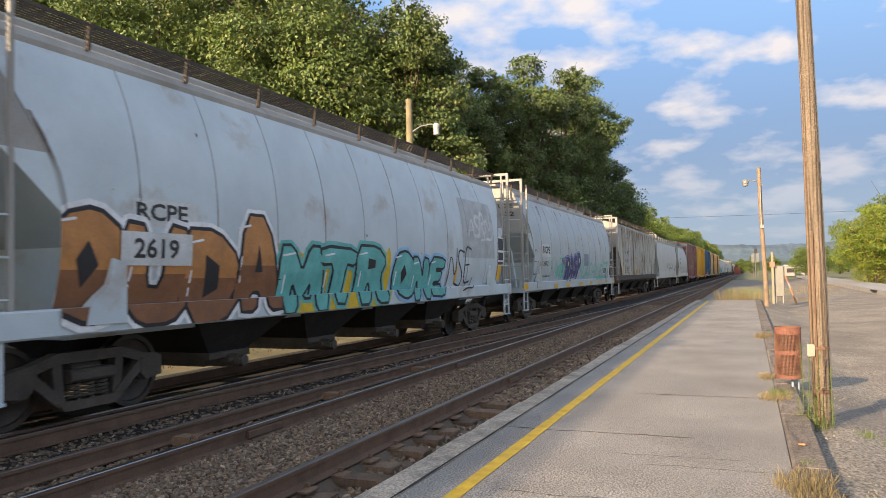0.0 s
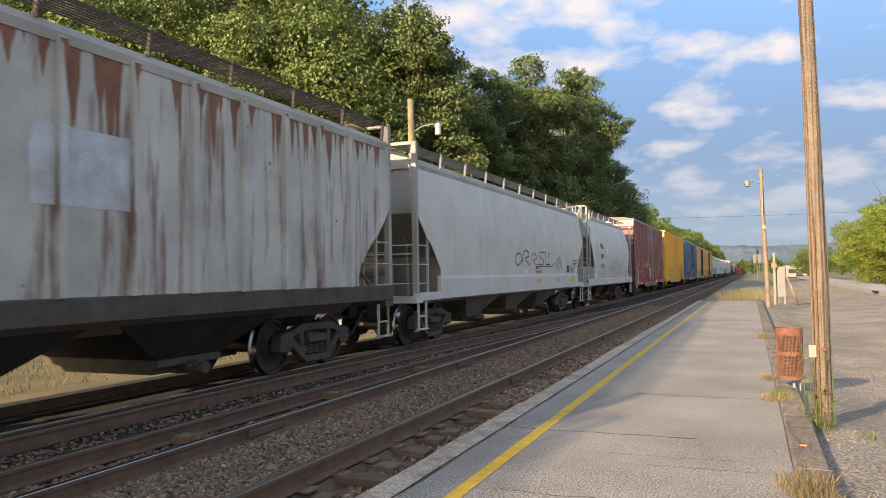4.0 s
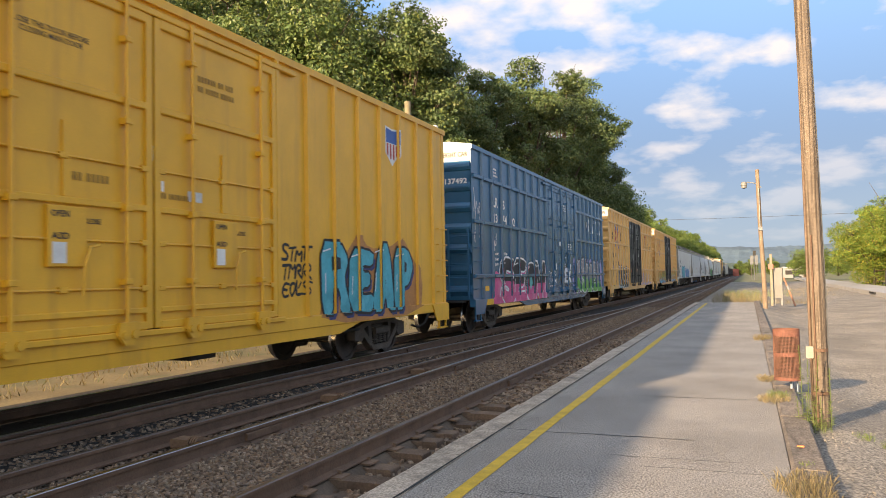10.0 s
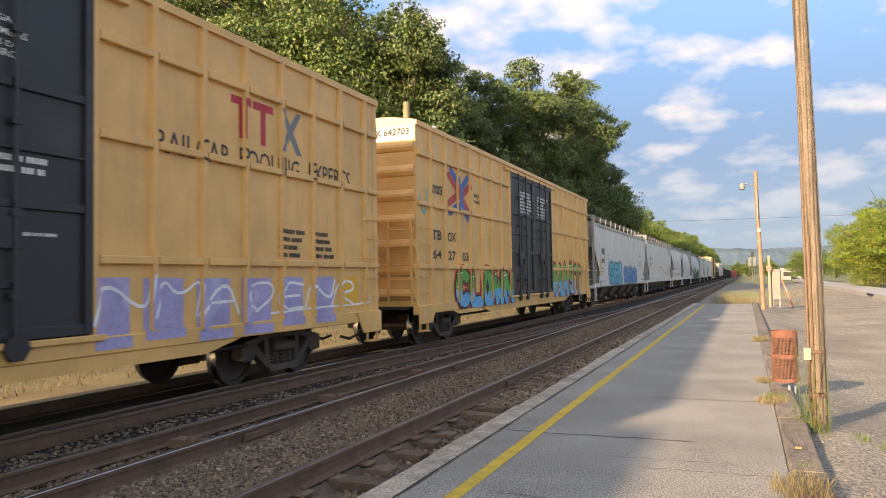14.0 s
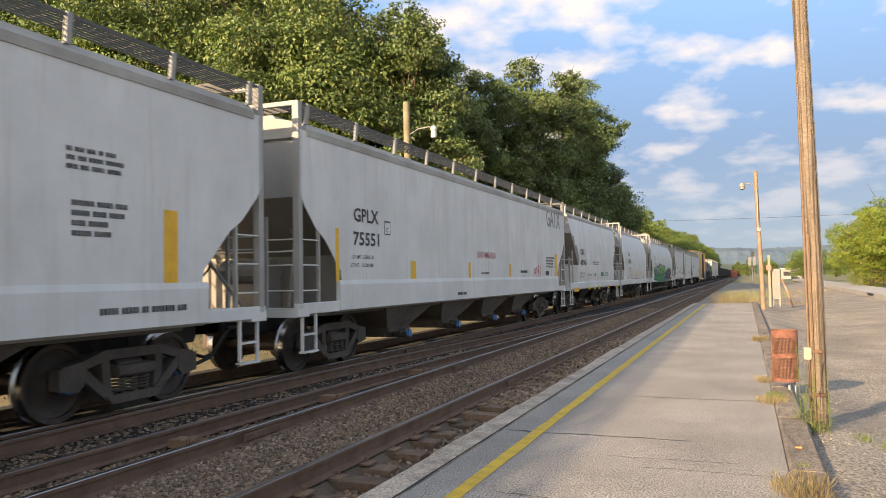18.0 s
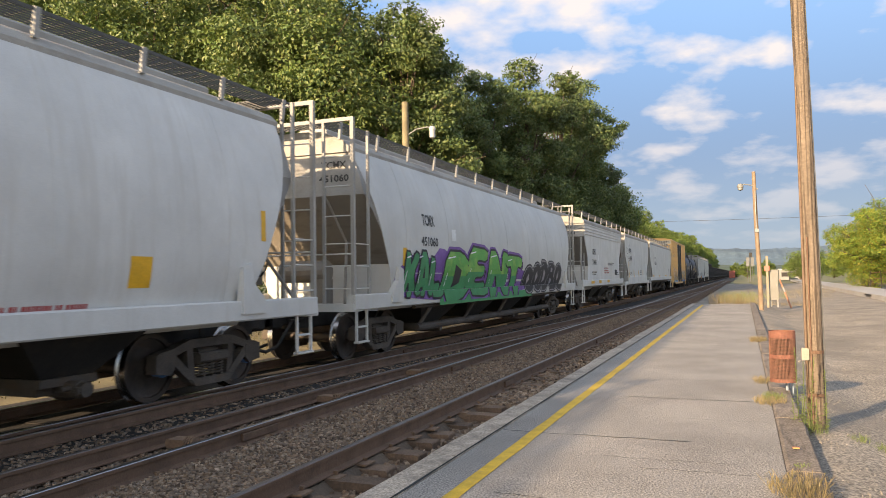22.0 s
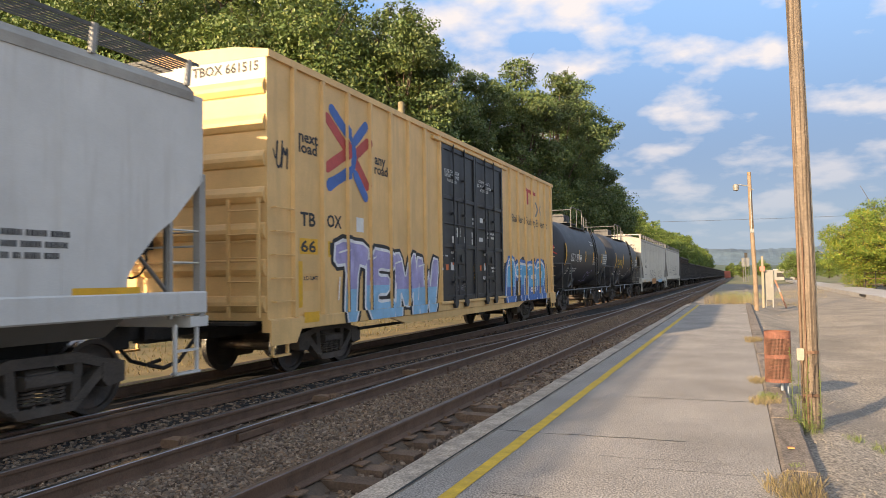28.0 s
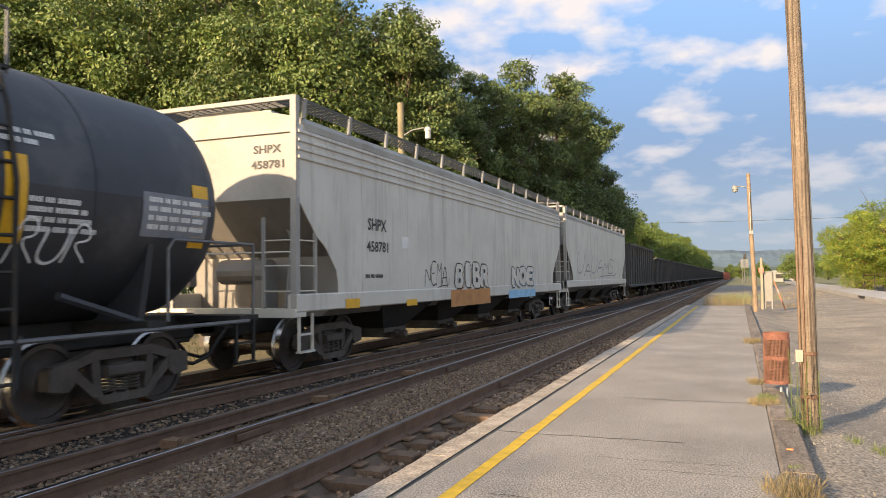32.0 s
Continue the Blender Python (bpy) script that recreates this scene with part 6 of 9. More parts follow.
label(C[2], "RCPE", -6.03, 2.28, 0.97, 0.25, M_DARK)
label(C[2], "2672", -6.02, 1.85, 0.66, 0.16, M_DARK)
scrawl(C[2], -5.39, 1.48, 2.38, 0.64, 4, 21, G_AQUA, .05)
piece(C[2], -2.64, 1.33, 2.7, 1.0, "RASP", 22, G_NAVY, G_LILAC, G_NAVY, None, spot=G_PALE, shine=G_LILAC, edge=.03)
scrawl(C[2], -3.23, 1.52, 0.58, 0.78, 6, 24, G_NAVY, .03)
scrawl(C[2], -0.39, 1.31, 7.07, 0.80, 9, 25, G_AQUA, .12)
scrawl(C[2], -3.98, 1.42, 1.30, 0.50, 6, 26, G_AQUA, .13)
plate(C[2], "faded_patch", 0.87, 1.88, 0.93, 0.51, P_PATCH4)
for y, w in ((2.0, .5), (3.85, .5), (5.72, .5), (7.85, .55)):
    plate(C[2], "reflector", y, 1.09, w, 0.13, M_YEL)
plate(C[2], "plate_frame", 5.58, 1.51, 0.62, 0.31, M_WHITE)
for y in (5.61, 5.92):
    plate(C[2], "dark_panel", y, 1.54, 0.25, 0.25, M_DARK)
plate(C[2], "plate_frame", 7.27, 1.86, .52, .36, M_WHITE)
plate(C[2], "dark_panel", 7.30, 1.89, 0.46, 0.30, M_DARK)
plate(C[2], "dark_panel", 7.34, 2.27, 0.45, 0.33, M_DARK)
scrawl(C[2], -7.22, 1.40, 0.83, 0.89, 2, 23, G_BLACK, .03)
plate(C[2], "reflector", -8.52, 1.09, 0.48, 0.20, M_YEL)
plate(C[2], "reflector", -6.81, 1.10, 0.49, 0.13, M_YEL)
plate(C[2], "reflector", -4.58, 1.07, 0.54, 0.14, M_YEL)
plate(C[2], "reflector", -2.60, 1.06, 0.56, 0.15, M_YEL)
plate(C[2], "reflector", -0.21, 1.06, 0.64, 0.14, M_YEL)
prints(C[2], -6.23, 1.43, 1.49, 0.10, M_DARK)
label(C[3], "M", -6.27, 2.60, 0.23, 0.22, M_DARK)
label(C[3], "WC", -5.45, 2.59, 0.46, 0.24, M_DARK)
label(C[3], "X", -4.65, 2.61, 0.17, 0.23, M_DARK)
label(C[3], "46", -6.27, 2.14, 0.42, 0.22, M_DARK)
label(C[3], "167", -5.48, 2.13, 0.49, 0.22, M_DARK)
label(C[3], "9", -4.62, 2.13, 0.15, 0.21, M_DARK)
plate(C[3], "reflector", -7.16, 1.41, 0.12, 0.92, M_YEL)
plate(C[3], "reflector", -4.86, 1.38, 0.13, 0.55, M_YEL)
plate(C[3], "placard", -1.37, 1.37, 0.91, 0.53, M_YEL)
plate(C[3], "placard_plate", -1.17, 1.53, 0.49, 0.27, M_DARK)
plate(C[3], "bare_patch", -3.18, 2.45, 0.73, 0.77, P_PATCH3)
plate(C[3], "bare_patch", -2.31, 2.51, 0.76, 0.68, P_PATCH3)
plate(C[3], "bare_patch", 0.64, 2.36, 1.35, 0.83, P_PATCH3)
plate(C[3], "bare_patch", -6.31, 2.04, 0.71, 0.84, P_PATCH3)
plate(C[3], "bare_patch", -5.54, 2.01, 1.17, 0.90, P_PATCH3)
prints(C[3], -6.33, 1.51, 0.54, 0.44, M_DARK)
prints(C[3], -5.52, 1.50, 0.52, 0.42, M_DARK)
scrawl(C[4], -1.53, 1.82, 4.52, 0.51, 5, 41, G_BLACK, .045)
scrawl(C[4], 3.54, 1.74, 1.07, 0.40, 4, 42, G_BLACK, .03)
scrawl(C[4], 5.94, 1.57, 0.90, 0.34, 4, 43, G_BLACK, .03)
plate(C[4], "placard", 5.38, 1.62, 0.44, 0.27, M_DARK)
plate(C[4], "reflector", 0.95, 1.30, 0.50, 0.11, M_YEL)
plate(C[4], "reflector", 3.63, 1.30, 0.50, 0.11, M_YEL)
plate(C[4], "reflector", 5.76, 1.29, 0.94, 0.11, M_YEL)
plate(C[4], "placard", 6.88, 1.58, 0.29, 0.22, M_WHITE)
prints(C[4], 6.50, 1.91, 0.72, 0.22, M_DARK)
prints(C[4], 0.89, 1.59, 0.48, 0.24, M_REDTX)
plate(C[4], "placard", -0.33, 1.59, 0.26, 0.15, M_WHITE)
label(C[5], "CRDX", -3.40, 2.74, 0.89, 0.23, M_DARK)
label(C[5], "3099", -3.48, 2.25, 0.83, 0.25, M_DARK)
plate(C[5], "reflector", -4.06, 2.12, 0.16, 0.42, M_YEL)
prints(C[5], -3.56, 1.81, 1.06, 0.20, M_DARK)
scrawl(C[5], -1.13, 1.54, 3.90, 0.71, 5, 51, G_BLACK, .025)
plate(C[5], "placard", -1.81, 2.45, 0.33, 0.26, M_WHITE)
label(C[6], "ATW", -7.41, 2.10, 0.56, 0.24, M_WHITE)
label(C[6], "473", -7.39, 1.66, 0.52, 0.24, M_WHITE)
plate(C[6], "reflector", -7.49, 1.39, 0.07, 0.87, M_YEL)
plate(C[6], "warning_plate", -7.46, 0.87, 0.59, 0.21, M_YEL)
prints(C[6], -7.40, 0.92, 0.46, 0.10, M_DARK)
piece(C[6], -6.75, 0.74, 6.0, 1.38, "REZNOR", 61, G_RED, G_BLACK, None, G_WHITE, spot=G_WHITE, shine=G_PINK, edge=.02, rim_line=G_PALE)
piece(C[6], 2.30, 0.74, 5.2, 1.26, "MUSE", 62, G_RED, G_BLACK, None, G_WHITE, spot=G_WHITE, shine=G_PINK, edge=.02, rim_line=G_PALE)
scrawl(C[6], -7.49, 1.08, 0.62, 0.34, 4, 63, G_WHITE, .04)
prints(C[6], -0.60, 3.98, 0.60, 0.46, M_WHITE)
plate(C[6], "reflector", -0.31, 1.45, 0.14, 0.46, M_YEL)
label(C[7], "UP", -7.71, 4.40, 0.37, 0.24, M_DARK)
label(C[7], "70", -7.67, 3.93, 0.37, 0.24, M_DARK)
label(C[7], "06", -6.82, 3.94, 0.40, 0.23, M_DARK)
label(C[7], "45", -5.97, 3.92, 0.40, 0.26, M_DARK)
piece(C[7], -6.50, 0.86, 3.5, 1.22, "PEACH", 71, G_LIME, G_BLACK, G_WHITE, None, drop=G_GREEN_D, spot=G_BLACK)
plate(C[7], "warning_plate", -8.66, 1.22, 0.51, 0.13, P_ORANGE)
prints(C[7], -8.61, 1.24, 0.42, 0.08, M_DARK)
label(C[7], "LD LMT", -7.74, 1.51, 0.42, 0.07, M_DARK)
label(C[7], "LT WT", -7.74, 1.35, 0.31, 0.07, M_DARK)
label(C[7], "CU FT", -7.74, 1.21, 0.31, 0.07, M_DARK)
label(C[7], "205100", -6.82, 1.50, 0.33, 0.08, M_DARK)
label(C[7], "80900", -6.78, 1.34, 0.30, 0.08, M_DARK)
label(C[7], "7500", -6.73, 1.19, 0.28, 0.08, M_DARK)
prints(C[7], -6.76, 2.40, 0.44, 0.30, M_DARK)
shield(C[7], 6.46, 3.86, 0.60, 0.78)
label(C[8], "LR", -7.78, 3.55, 0.47, 0.28, M_WHITE)
label(C[8], "S", -6.88, 3.55, 0.21, 0.26, M_WHITE)
label(C[8], "13", -7.71, 3.11, 0.34, 0.26, M_WHITE)
label(C[8], "74", -6.93, 3.11, 0.46, 0.26, M_WHITE)
label(C[8], "92", -6.08, 3.09, 0.44, 0.27, M_WHITE)
prints(C[8], -7.84, 4.39, 0.51, 0.29, M_WHITE)
label(C[8], "LD LMT", -7.73, 2.19, 0.40, 0.07, M_WHITE)
label(C[8], "LT WT", -7.74, 2.03, 0.40, 0.08, M_WHITE)
label(C[8], "CUFT", -7.74, 1.89, 0.37, 0.08, M_WHITE)
label(C[8], "205500", -6.95, 2.20, 0.44, 0.08, M_WHITE)
label(C[8], "7500", -6.85, 1.89, 0.36, 0.07, M_WHITE)
plate(C[8], "warning_plate", -8.72, 1.19, 0.49, 0.14, M_YEL)
plate(C[8], "reflector", -8.93, 0.81, 0.94, 0.16, M_YEL)
plate(C[8], "reflector", -6.21, 0.82, 0.50, 0.12, M_YEL)
plate(C[8], "reflector", -3.56, 0.83, 0.52, 0.13, M_YEL)
piece(C[8], -7.30, 0.66, 5.2, 1.50, "SEOW", 82, G_BLACK, G_WHITE, None, None, G_PINK, drop=G_PINK, spot=G_TEAL, edge=.06)
area(C[8], "graffiti_base", [(-7.9, 1.5), (-7.6, 1.75), (-7.1, 1.6), (-2.2, 1.25), (-2.0, .84), (-7.3, .66), (-8.0, .84)], G_PINK, .0015)
scrawl(C[8], -9.65, 2.51, 0.76, 1.45, 2, 84, G_WHITE, .03)
scrawl(C[8], -7.87, 2.30, 0.33, 0.53, 1, 85, G_WHITE, .03)
label(C[8], "G", 5.52, 3.50, 0.58, 0.61, M_WHITE)
label(C[8], "A", 6.43, 3.47, 0.61, 0.63, M_WHITE)
label(C[8], "T", 7.28, 3.47, 0.52, 0.61, M_WHITE)
label(C[8], "X", 8.17, 3.49, 0.61, 0.61, M_WHITE)
label(C[9], "next", -8.62, 3.69, 0.57, 0.18, M_DARK)
label(C[9], "load", -8.61, 3.48, 0.53, 0.22, M_DARK)
label(C[9], "any", -5.92, 3.65, 0.49, 0.24, M_DARK)
label(C[9], "road", -5.93, 3.47, 0.63, 0.19, M_DARK)
cross_logo(C[9], -7.61, 3.04, 1.26, 1.22)
label(C[9], "TB", -8.60, 2.49, 0.53, 0.25, M_DARK)
label(C[9], "OX", -7.73, 2.50, 0.56, 0.26, M_DARK)
label(C[9], "66", -8.62, 2.05, 0.52, 0.24, M_DARK)
label(C[9], "47", -7.74, 2.05, 0.52, 0.23, M_DARK)
label(C[9], "88", -6.76, 2.05, 0.51, 0.24, M_DARK)
plate(C[9], "plate_box", -6.68, 2.48, 0.27, 0.25, M_WHITE)
plate(C[9], "plate_box", -6.64, 2.51, 0.20, 0.19, P_TAN)
label(C[9], "LD LMT", -8.49, 1.58, 0.42, 0.08, M_DARK)
label(C[9], "LT WT", -8.47, 1.44, 0.29, 0.08, M_DARK)
label(C[9], "205200", -7.70, 1.59, 0.44, 0.08, M_DARK)
label(C[9], "80800", -7.63, 1.43, 0.35, 0.07, M_DARK)
plate(C[9], "reflector", -8.71, 1.14, 0.23, 0.48, M_YEL)
plate(C[9], "warning_plate", -8.60, 0.90, 0.53, 0.19, M_YEL)
prints(C[9], -8.52, 0.94, 0.40, 0.10, M_DARK)
piece(C[9], -6.45, 0.78, 3.1, 1.16, "HUSE", 91, G_BLACK, G_WHITE, G_BLACK, G_SKYB, drop=G_BLACK)
scrawl(C[9], -7.83, 0.97, 0.58, 0.45, 3, 92, G_BLACK, .04)
scrawl(C[9], -8.73, 1.82, 0.73, 0.25, 3, 93, G_BLUE, .03)
scrawl(C[9], -3.25, 1.14, 0.45, 0.55, 2, 94, G_BLACK, .03)
scrawl(C[9], -9.61, 0.82, 0.52, 0.22, 4, 95, G_BLACK, .03)
label(C[9], "T", 5.10, 3.62, 0.46, 0.59, G_RED)
label(C[9], "T", 5.60, 3.60, 0.50, 0.62, G_RED)
label(C[9], "X", 6.23, 3.58, 0.67, 0.67, P_GREYTX)
label(C[9], "RAILCAR", 3.66, 3.18, 1.42, 0.29, M_DARK)
label(C[9], "POOLING", 5.29, 3.20, 1.52, 0.29, M_DARK)
label(C[9], "EXPERTS", 7.10, 3.23, 1.38, 0.29, M_DARK)
prints(C[9], 6.24, 1.91, 0.55, 0.49, M_DARK)
prints(C[9], 7.19, 1.91, 0.58, 0.49, M_DARK)
plate(C[9], "painted_panel", 2.71, 0.85, 0.53, 0.80, G_LILAC)
plate(C[9], "painted_panel", 3.45, 0.90, 0.68, 0.74, G_LILAC)
plate(C[9], "painted_panel", 4.38, 0.82, 0.68, 0.81, G_LILAC)
plate(C[9], "painted_panel", 5.31, 0.83, 0.71, 0.80, G_LILAC)
plate(C[9], "painted_panel", 6.27, 0.89, 0.62, 0.75, G_LILAC)
plate(C[9], "painted_panel", 7.21, 0.88, 0.64, 0.76, G_LILAC)
plate(C[9], "reflector", 8.15, 1.08, 0.56, 0.56, M_YEL)
plate(C[9], "reflector", 2.72, 1.11, 0.13, 0.48, M_YEL)
scrawl(C[9], 2.76, 1.11, 5.94, 0.50, 7, 96, G_WHITE, .05)
plate(C[9], "placard", -1.37, 2.98, 0.28, 0.39, M_WHITE)
plate(C[9], "placard", -1.07, 2.48, 0.32, 0.32, M_WHITE)
cross_logo(C[10], -7.64, 3.08, 1.43, 1.16)
label(C[10], "next", -8.62, 3.64, 0.58, 0.13, M_DARK)
label(C[10], "load", -8.63, 3.54, 0.58, 0.13, M_DARK)
label(C[10], "any", -5.80, 3.67, 0.41, 0.14, M_DARK)
label(C[10], "road", -5.81, 3.55, 0.45, 0.12, M_DARK)
label(C[10], "TB", -8.70, 2.47, 0.58, 0.23, M_DARK)
label(C[10], "OX", -7.72, 2.46, 0.53, 0.23, M_DARK)
label(C[10], "64", -8.65, 2.03, 0.51, 0.22, M_DARK)
label(C[10], "27", -7.70, 2.01, 0.49, 0.23, M_DARK)
label(C[10], "03", -6.74, 2.00, 0.45, 0.23, M_DARK)
piece(C[10], -7.30, 0.72, 4.9, 1.12, "CLOWN", 101, G_GREEN, G_BLACK, G_REDB, None, G_SKYB, drop=G_SKYB)
piece(C[10], 2.80, 0.74, 4.9, 1.36, "HAST", 102, G_GREEN, G_BLACK, G_REDB, None, G_SKYB, drop=G_SKYB)
scrawl(C[10], -9.68, 2.67, 0.68, 1.00, 1, 103, G_TEAL, .08)
prints(C[10], -1.49, 3.50, 1.21, 0.83, M_WHITE)
prints(C[10], 0.62, 3.55, 1.26, 0.80, M_WHITE)
label(C[11], "MGRX", -7.74, 2.63, 0.97, 0.32, M_DARK)
label(C[11], "10955", -7.77, 2.19, 0.89, 0.26, M_DARK)
plate(C[11], "plate_box", -6.00, 2.42, 0.30, 0.27, M_DARK)
plate(C[11], "plate_box", -5.97, 2.44, 0.24, 0.22, P_LIGHT)
label(C[11], "LD LMT  220800", -7.87, 1.91, 0.84, 0.08, M_DARK)
label(C[11], "LT  WT   65200", -7.89, 1.76, 0.82, 0.07, M_DARK)
plate(C[11], "reflector", -8.17, 1.55, 0.26, 0.89, M_YEL)
scrawl(C[11], -9.02, 2.42, 0.80, 0.90, 3, 113, P_GREYTX, .02)
prints(C[11], -8.60, 1.19, 0.42, 0.17, M_DARK)
scrawl(C[11], -7.77, 1.20, 0.49, 0.20, 2, 114, G_BLACK, .025)
prints(C[11], 6.23, 2.06, 0.61, 0.43, M_DARK)
prints(C[11], 6.16, 2.77, 0.73, 0.28, M_DARK)
plate(C[11], "reflector", 7.57, 1.57, 0.24, 0.90, M_YEL)
prints(C[11], 6.58, 1.20, 1.38, 0.13, M_DARK)
label(C[12], "GPLX", -7.62, 2.63, 0.99, 0.26, M_DARK)
label(C[12], "75551", -7.64, 2.20, 1.03, 0.25, M_DARK)
label(C[12], "LD LMT  220800 LBS", -7.69, 1.96, 0.86, 0.07, M_DARK)
label(C[12], "LT WT    65200 LBS", -7.74, 1.81, 0.87, 0.07, M_DARK)
plate(C[12], "reflector", -8.27, 1.56, 0.12, 0.92, M_YEL)
plate(C[12], "reflector", -5.16, 1.55, 0.26, 0.41, M_YEL)
plate(C[12], "plate_box", -6.38, 2.45, 0.27, 0.27, M_DARK)
plate(C[12], "sticker", -6.36, 2.47, 0.23, 0.22, P_LIGHT)
label(C[12], "C", -6.30, 2.50, 0.10, 0.09, M_DARK)
label(C[12], "GATX", 6.54, 3.35, 2.08, 0.68, P_GREYTX)
label(C[12], "DO NOT HAMMER ON CAR", -0.93, 2.10, 1.55, 0.17, M_REDTX)
plate(C[12], "reflector", -1.61, 1.54, 0.16, 0.43, M_YEL)
plate(C[12], "reflector", 1.94, 1.53, 0.18, 0.45, M_YEL)
plate(C[12], "reflector", 7.69, 1.57, 0.38, 0.84, M_YEL)
scrawl(C[12], 4.67, 1.55, 0.96, 0.41, 3, 121, G_RED, .035)
prints(C[12], -0.62, 1.65, 0.72, 0.09, M_DARK)
prints(C[12], 3.16, 1.66, 0.87, 0.15, M_DARK)
prints(C[12], 6.39, 1.87, 1.13, 0.42, M_DARK)
plate(C[12], "placard", 6.28, 1.62, 0.48, 0.15, M_DARK)
prints(C[12], -2.47, 1.13, 0.48, 0.12, M_DARK)
label(C[13], "CBFX", -4.09, 2.49, 0.85, 0.25, M_DARK)
label(C[13], "400965", -4.13, 2.03, 1.28, 0.27, M_DARK)
label(C[13], "LD LMT 232300", -4.27, 1.65, 0.92, 0.09, M_DARK)
label(C[13], "LT WT  50700", -4.34, 1.49, 0.95, 0.09, M_DARK)
plate(C[13], "reflector", -5.62, 0.93, 1.00, 0.16, M_YEL)
plate(C[13], "reflector", -2.68, 0.97, 0.49, 0.12, M_YEL)
plate(C[13], "reflector", -1.35, 0.95, 0.39, 0.12, M_YEL)
plate(C[13], "reflector", -0.21, 0.95, 0.43, 0.13, M_YEL)
plate(C[13], "reflector", 2.33, 0.95, 0.51, 0.14, M_YEL)
plate(C[13], "reflector", 4.76, 0.93, 0.70, 0.13, M_YEL)
plate(C[13], "plate_box", -2.42, 2.31, 0.28, 0.24, M_WHITE)
plate(C[13], "emblem", 0.66, 1.55, 0.75, 0.19, G_GREEN_D)
plate(C[13], "placard", -0.99, 1.55, 0.41, 0.15, P_GREYTX)
prints(C[13], -1.33, 2.06, 1.61, 0.19, M_DARK)
prints(C[13], 1.78, 1.53, 0.99, 0.22, M_DARK)
prints(C[13], -2.52, 1.56, 0.76, 0.11, M_DARK)
label(C[14], "TILX", -3.29, 2.72, 0.67, 0.28, M_DARK)
label(C[14], "30759", -3.39, 2.26, 0.96, 0.28, M_DARK)
label(C[14], "LD LMT 229600", -3.49, 1.94, 0.91, 0.10, M_DARK)
label(C[14], "LT WT  56400", -3.53, 1.79, 0.84, 0.09, M_DARK)
plate(C[14], "reflector", -4.00, 2.13, 0.15, 0.48, M_YEL)
plate(C[14], "reflector", -2.07, 1.48, 0.29, 0.41, M_YEL)
plate(C[14], "reflector", 0.20, 1.50, 0.30, 0.39, M_YEL)
plate(C[14], "reflector", 2.44, 1.52, 0.34, 0.37, M_YEL)
plate(C[14], "reflector", 4.93, 2.16, 0.11, 0.45, M_YEL)
plate(C[14], "plate_box", -1.71, 2.46, 0.31, 0.28, M_WHITE)
prints(C[14], -1.64, 1.26, 4.15, 0.12, M_REDTX)
label(C[15], "TCMX", -6.36, 2.75, 0.70, 0.26, M_DARK)
label(C[15], "451060", -6.47, 2.30, 0.95, 0.21, M_DARK)
plate(C[15], "plate_box", -4.60, 2.48, 0.27, 0.28, M_WHITE)
plate(C[15], "reflector", -7.44, 1.85, 0.22, 0.38, M_YEL)
area(C[15], "graffiti_cloud", soften([(-7.9, 1.1), (-7.7, 1.75), (-6.9, 2.15), (-5.9, 2.0), (-5.3, 2.35), (-4.2, 1.9), (-3.2, 2.25), (-1.8, 1.95), (-.6, 2.2), (.8, 1.9), (2.0, 1.75), (2.2, 1.1)]), G_PURPLE, .0015)
piece(C[15], -7.35, 1.12, 2.0, 0.95, "KAL", 151, G_GREEN_D, G_BLACK, None, None)
piece(C[15], -5.20, 1.02, 6.6, 1.28, "DENT", 152, G_GREEN, G_BLACK, G_PURPLE, None, G_GREENP, drop=G_BLACK)
piece(C[15], 1.70, 1.05, 5.2, 0.98, "OODBO", 153, G_BLACK, G_GREY, G_BLACK, None, spot=G_GREY, shine=G_GREY, edge=.04)
plate(C[15], "painted_panel", -5.49, 0.97, 8.00, 0.20, G_GREENP)
label(C[16], "CBFX", -3.49, 2.59, 0.86, 0.26, M_DARK)
label(C[16], "314361", -3.50, 2.11, 1.13, 0.26, M_DARK)
plate(C[16], "plate_box", -2.09, 2.33, 0.24, 0.27, M_WHITE)
prints(C[16], -3.58, 1.59, 0.94, 0.22, M_DARK)
prints(C[16], -0.39, 1.68, 1.18, 0.34, M_REDTX)
plate(C[16], "placard", 3.12, 1.62, 0.52, 0.29, M_DARK)
plate(C[16], "reflector", -4.02, 1.23, 0.81, 0.12, M_YEL)
plate(C[16], "reflector", -1.99, 1.24, 0.65, 0.13, M_YEL)
plate(C[16], "reflector", 0.34, 1.25, 0.73, 0.12, M_YEL)
label(C[17], "RVRX", -4.02, 2.96, 0.84, 0.30, M_DARK)
label(C[17], "491166", -3.99, 2.52, 1.06, 0.29, M_DARK)
label(C[17], "LD LMT  234200", -4.15, 1.70, 0.92, 0.10, M_DARK)
label(C[17], "LT  WT   51800", -4.20, 1.55, 0.94, 0.10, M_DARK)
plate(C[17], "reflector", -4.52, 1.48, 0.22, 0.91, M_YEL)
plate(C[17], "reflector", -2.28, 1.48, 0.21, 0.44, M_YEL)
plate(C[17], "reflector", -0.03, 1.50, 0.22, 0.42, M_YEL)
plate(C[17], "reflector", 2.29, 1.51, 0.26, 0.40, M_YEL)
plate(C[17], "plate_box", -1.97, 2.84, 0.26, 0.24, M_WHITE)
prints(C[17], 0.67, 1.58, 0.97, 0.35, M_DARK)
label(C[18], "560222", -5.81, 2.40, 1.36, 0.26, M_DARK)
prints(C[18], -5.78, 2.82, 1.01, 0.22, M_DARK)
plate(C[18], "reflector", -7.04, 1.39, 0.97, 0.17, M_YEL)
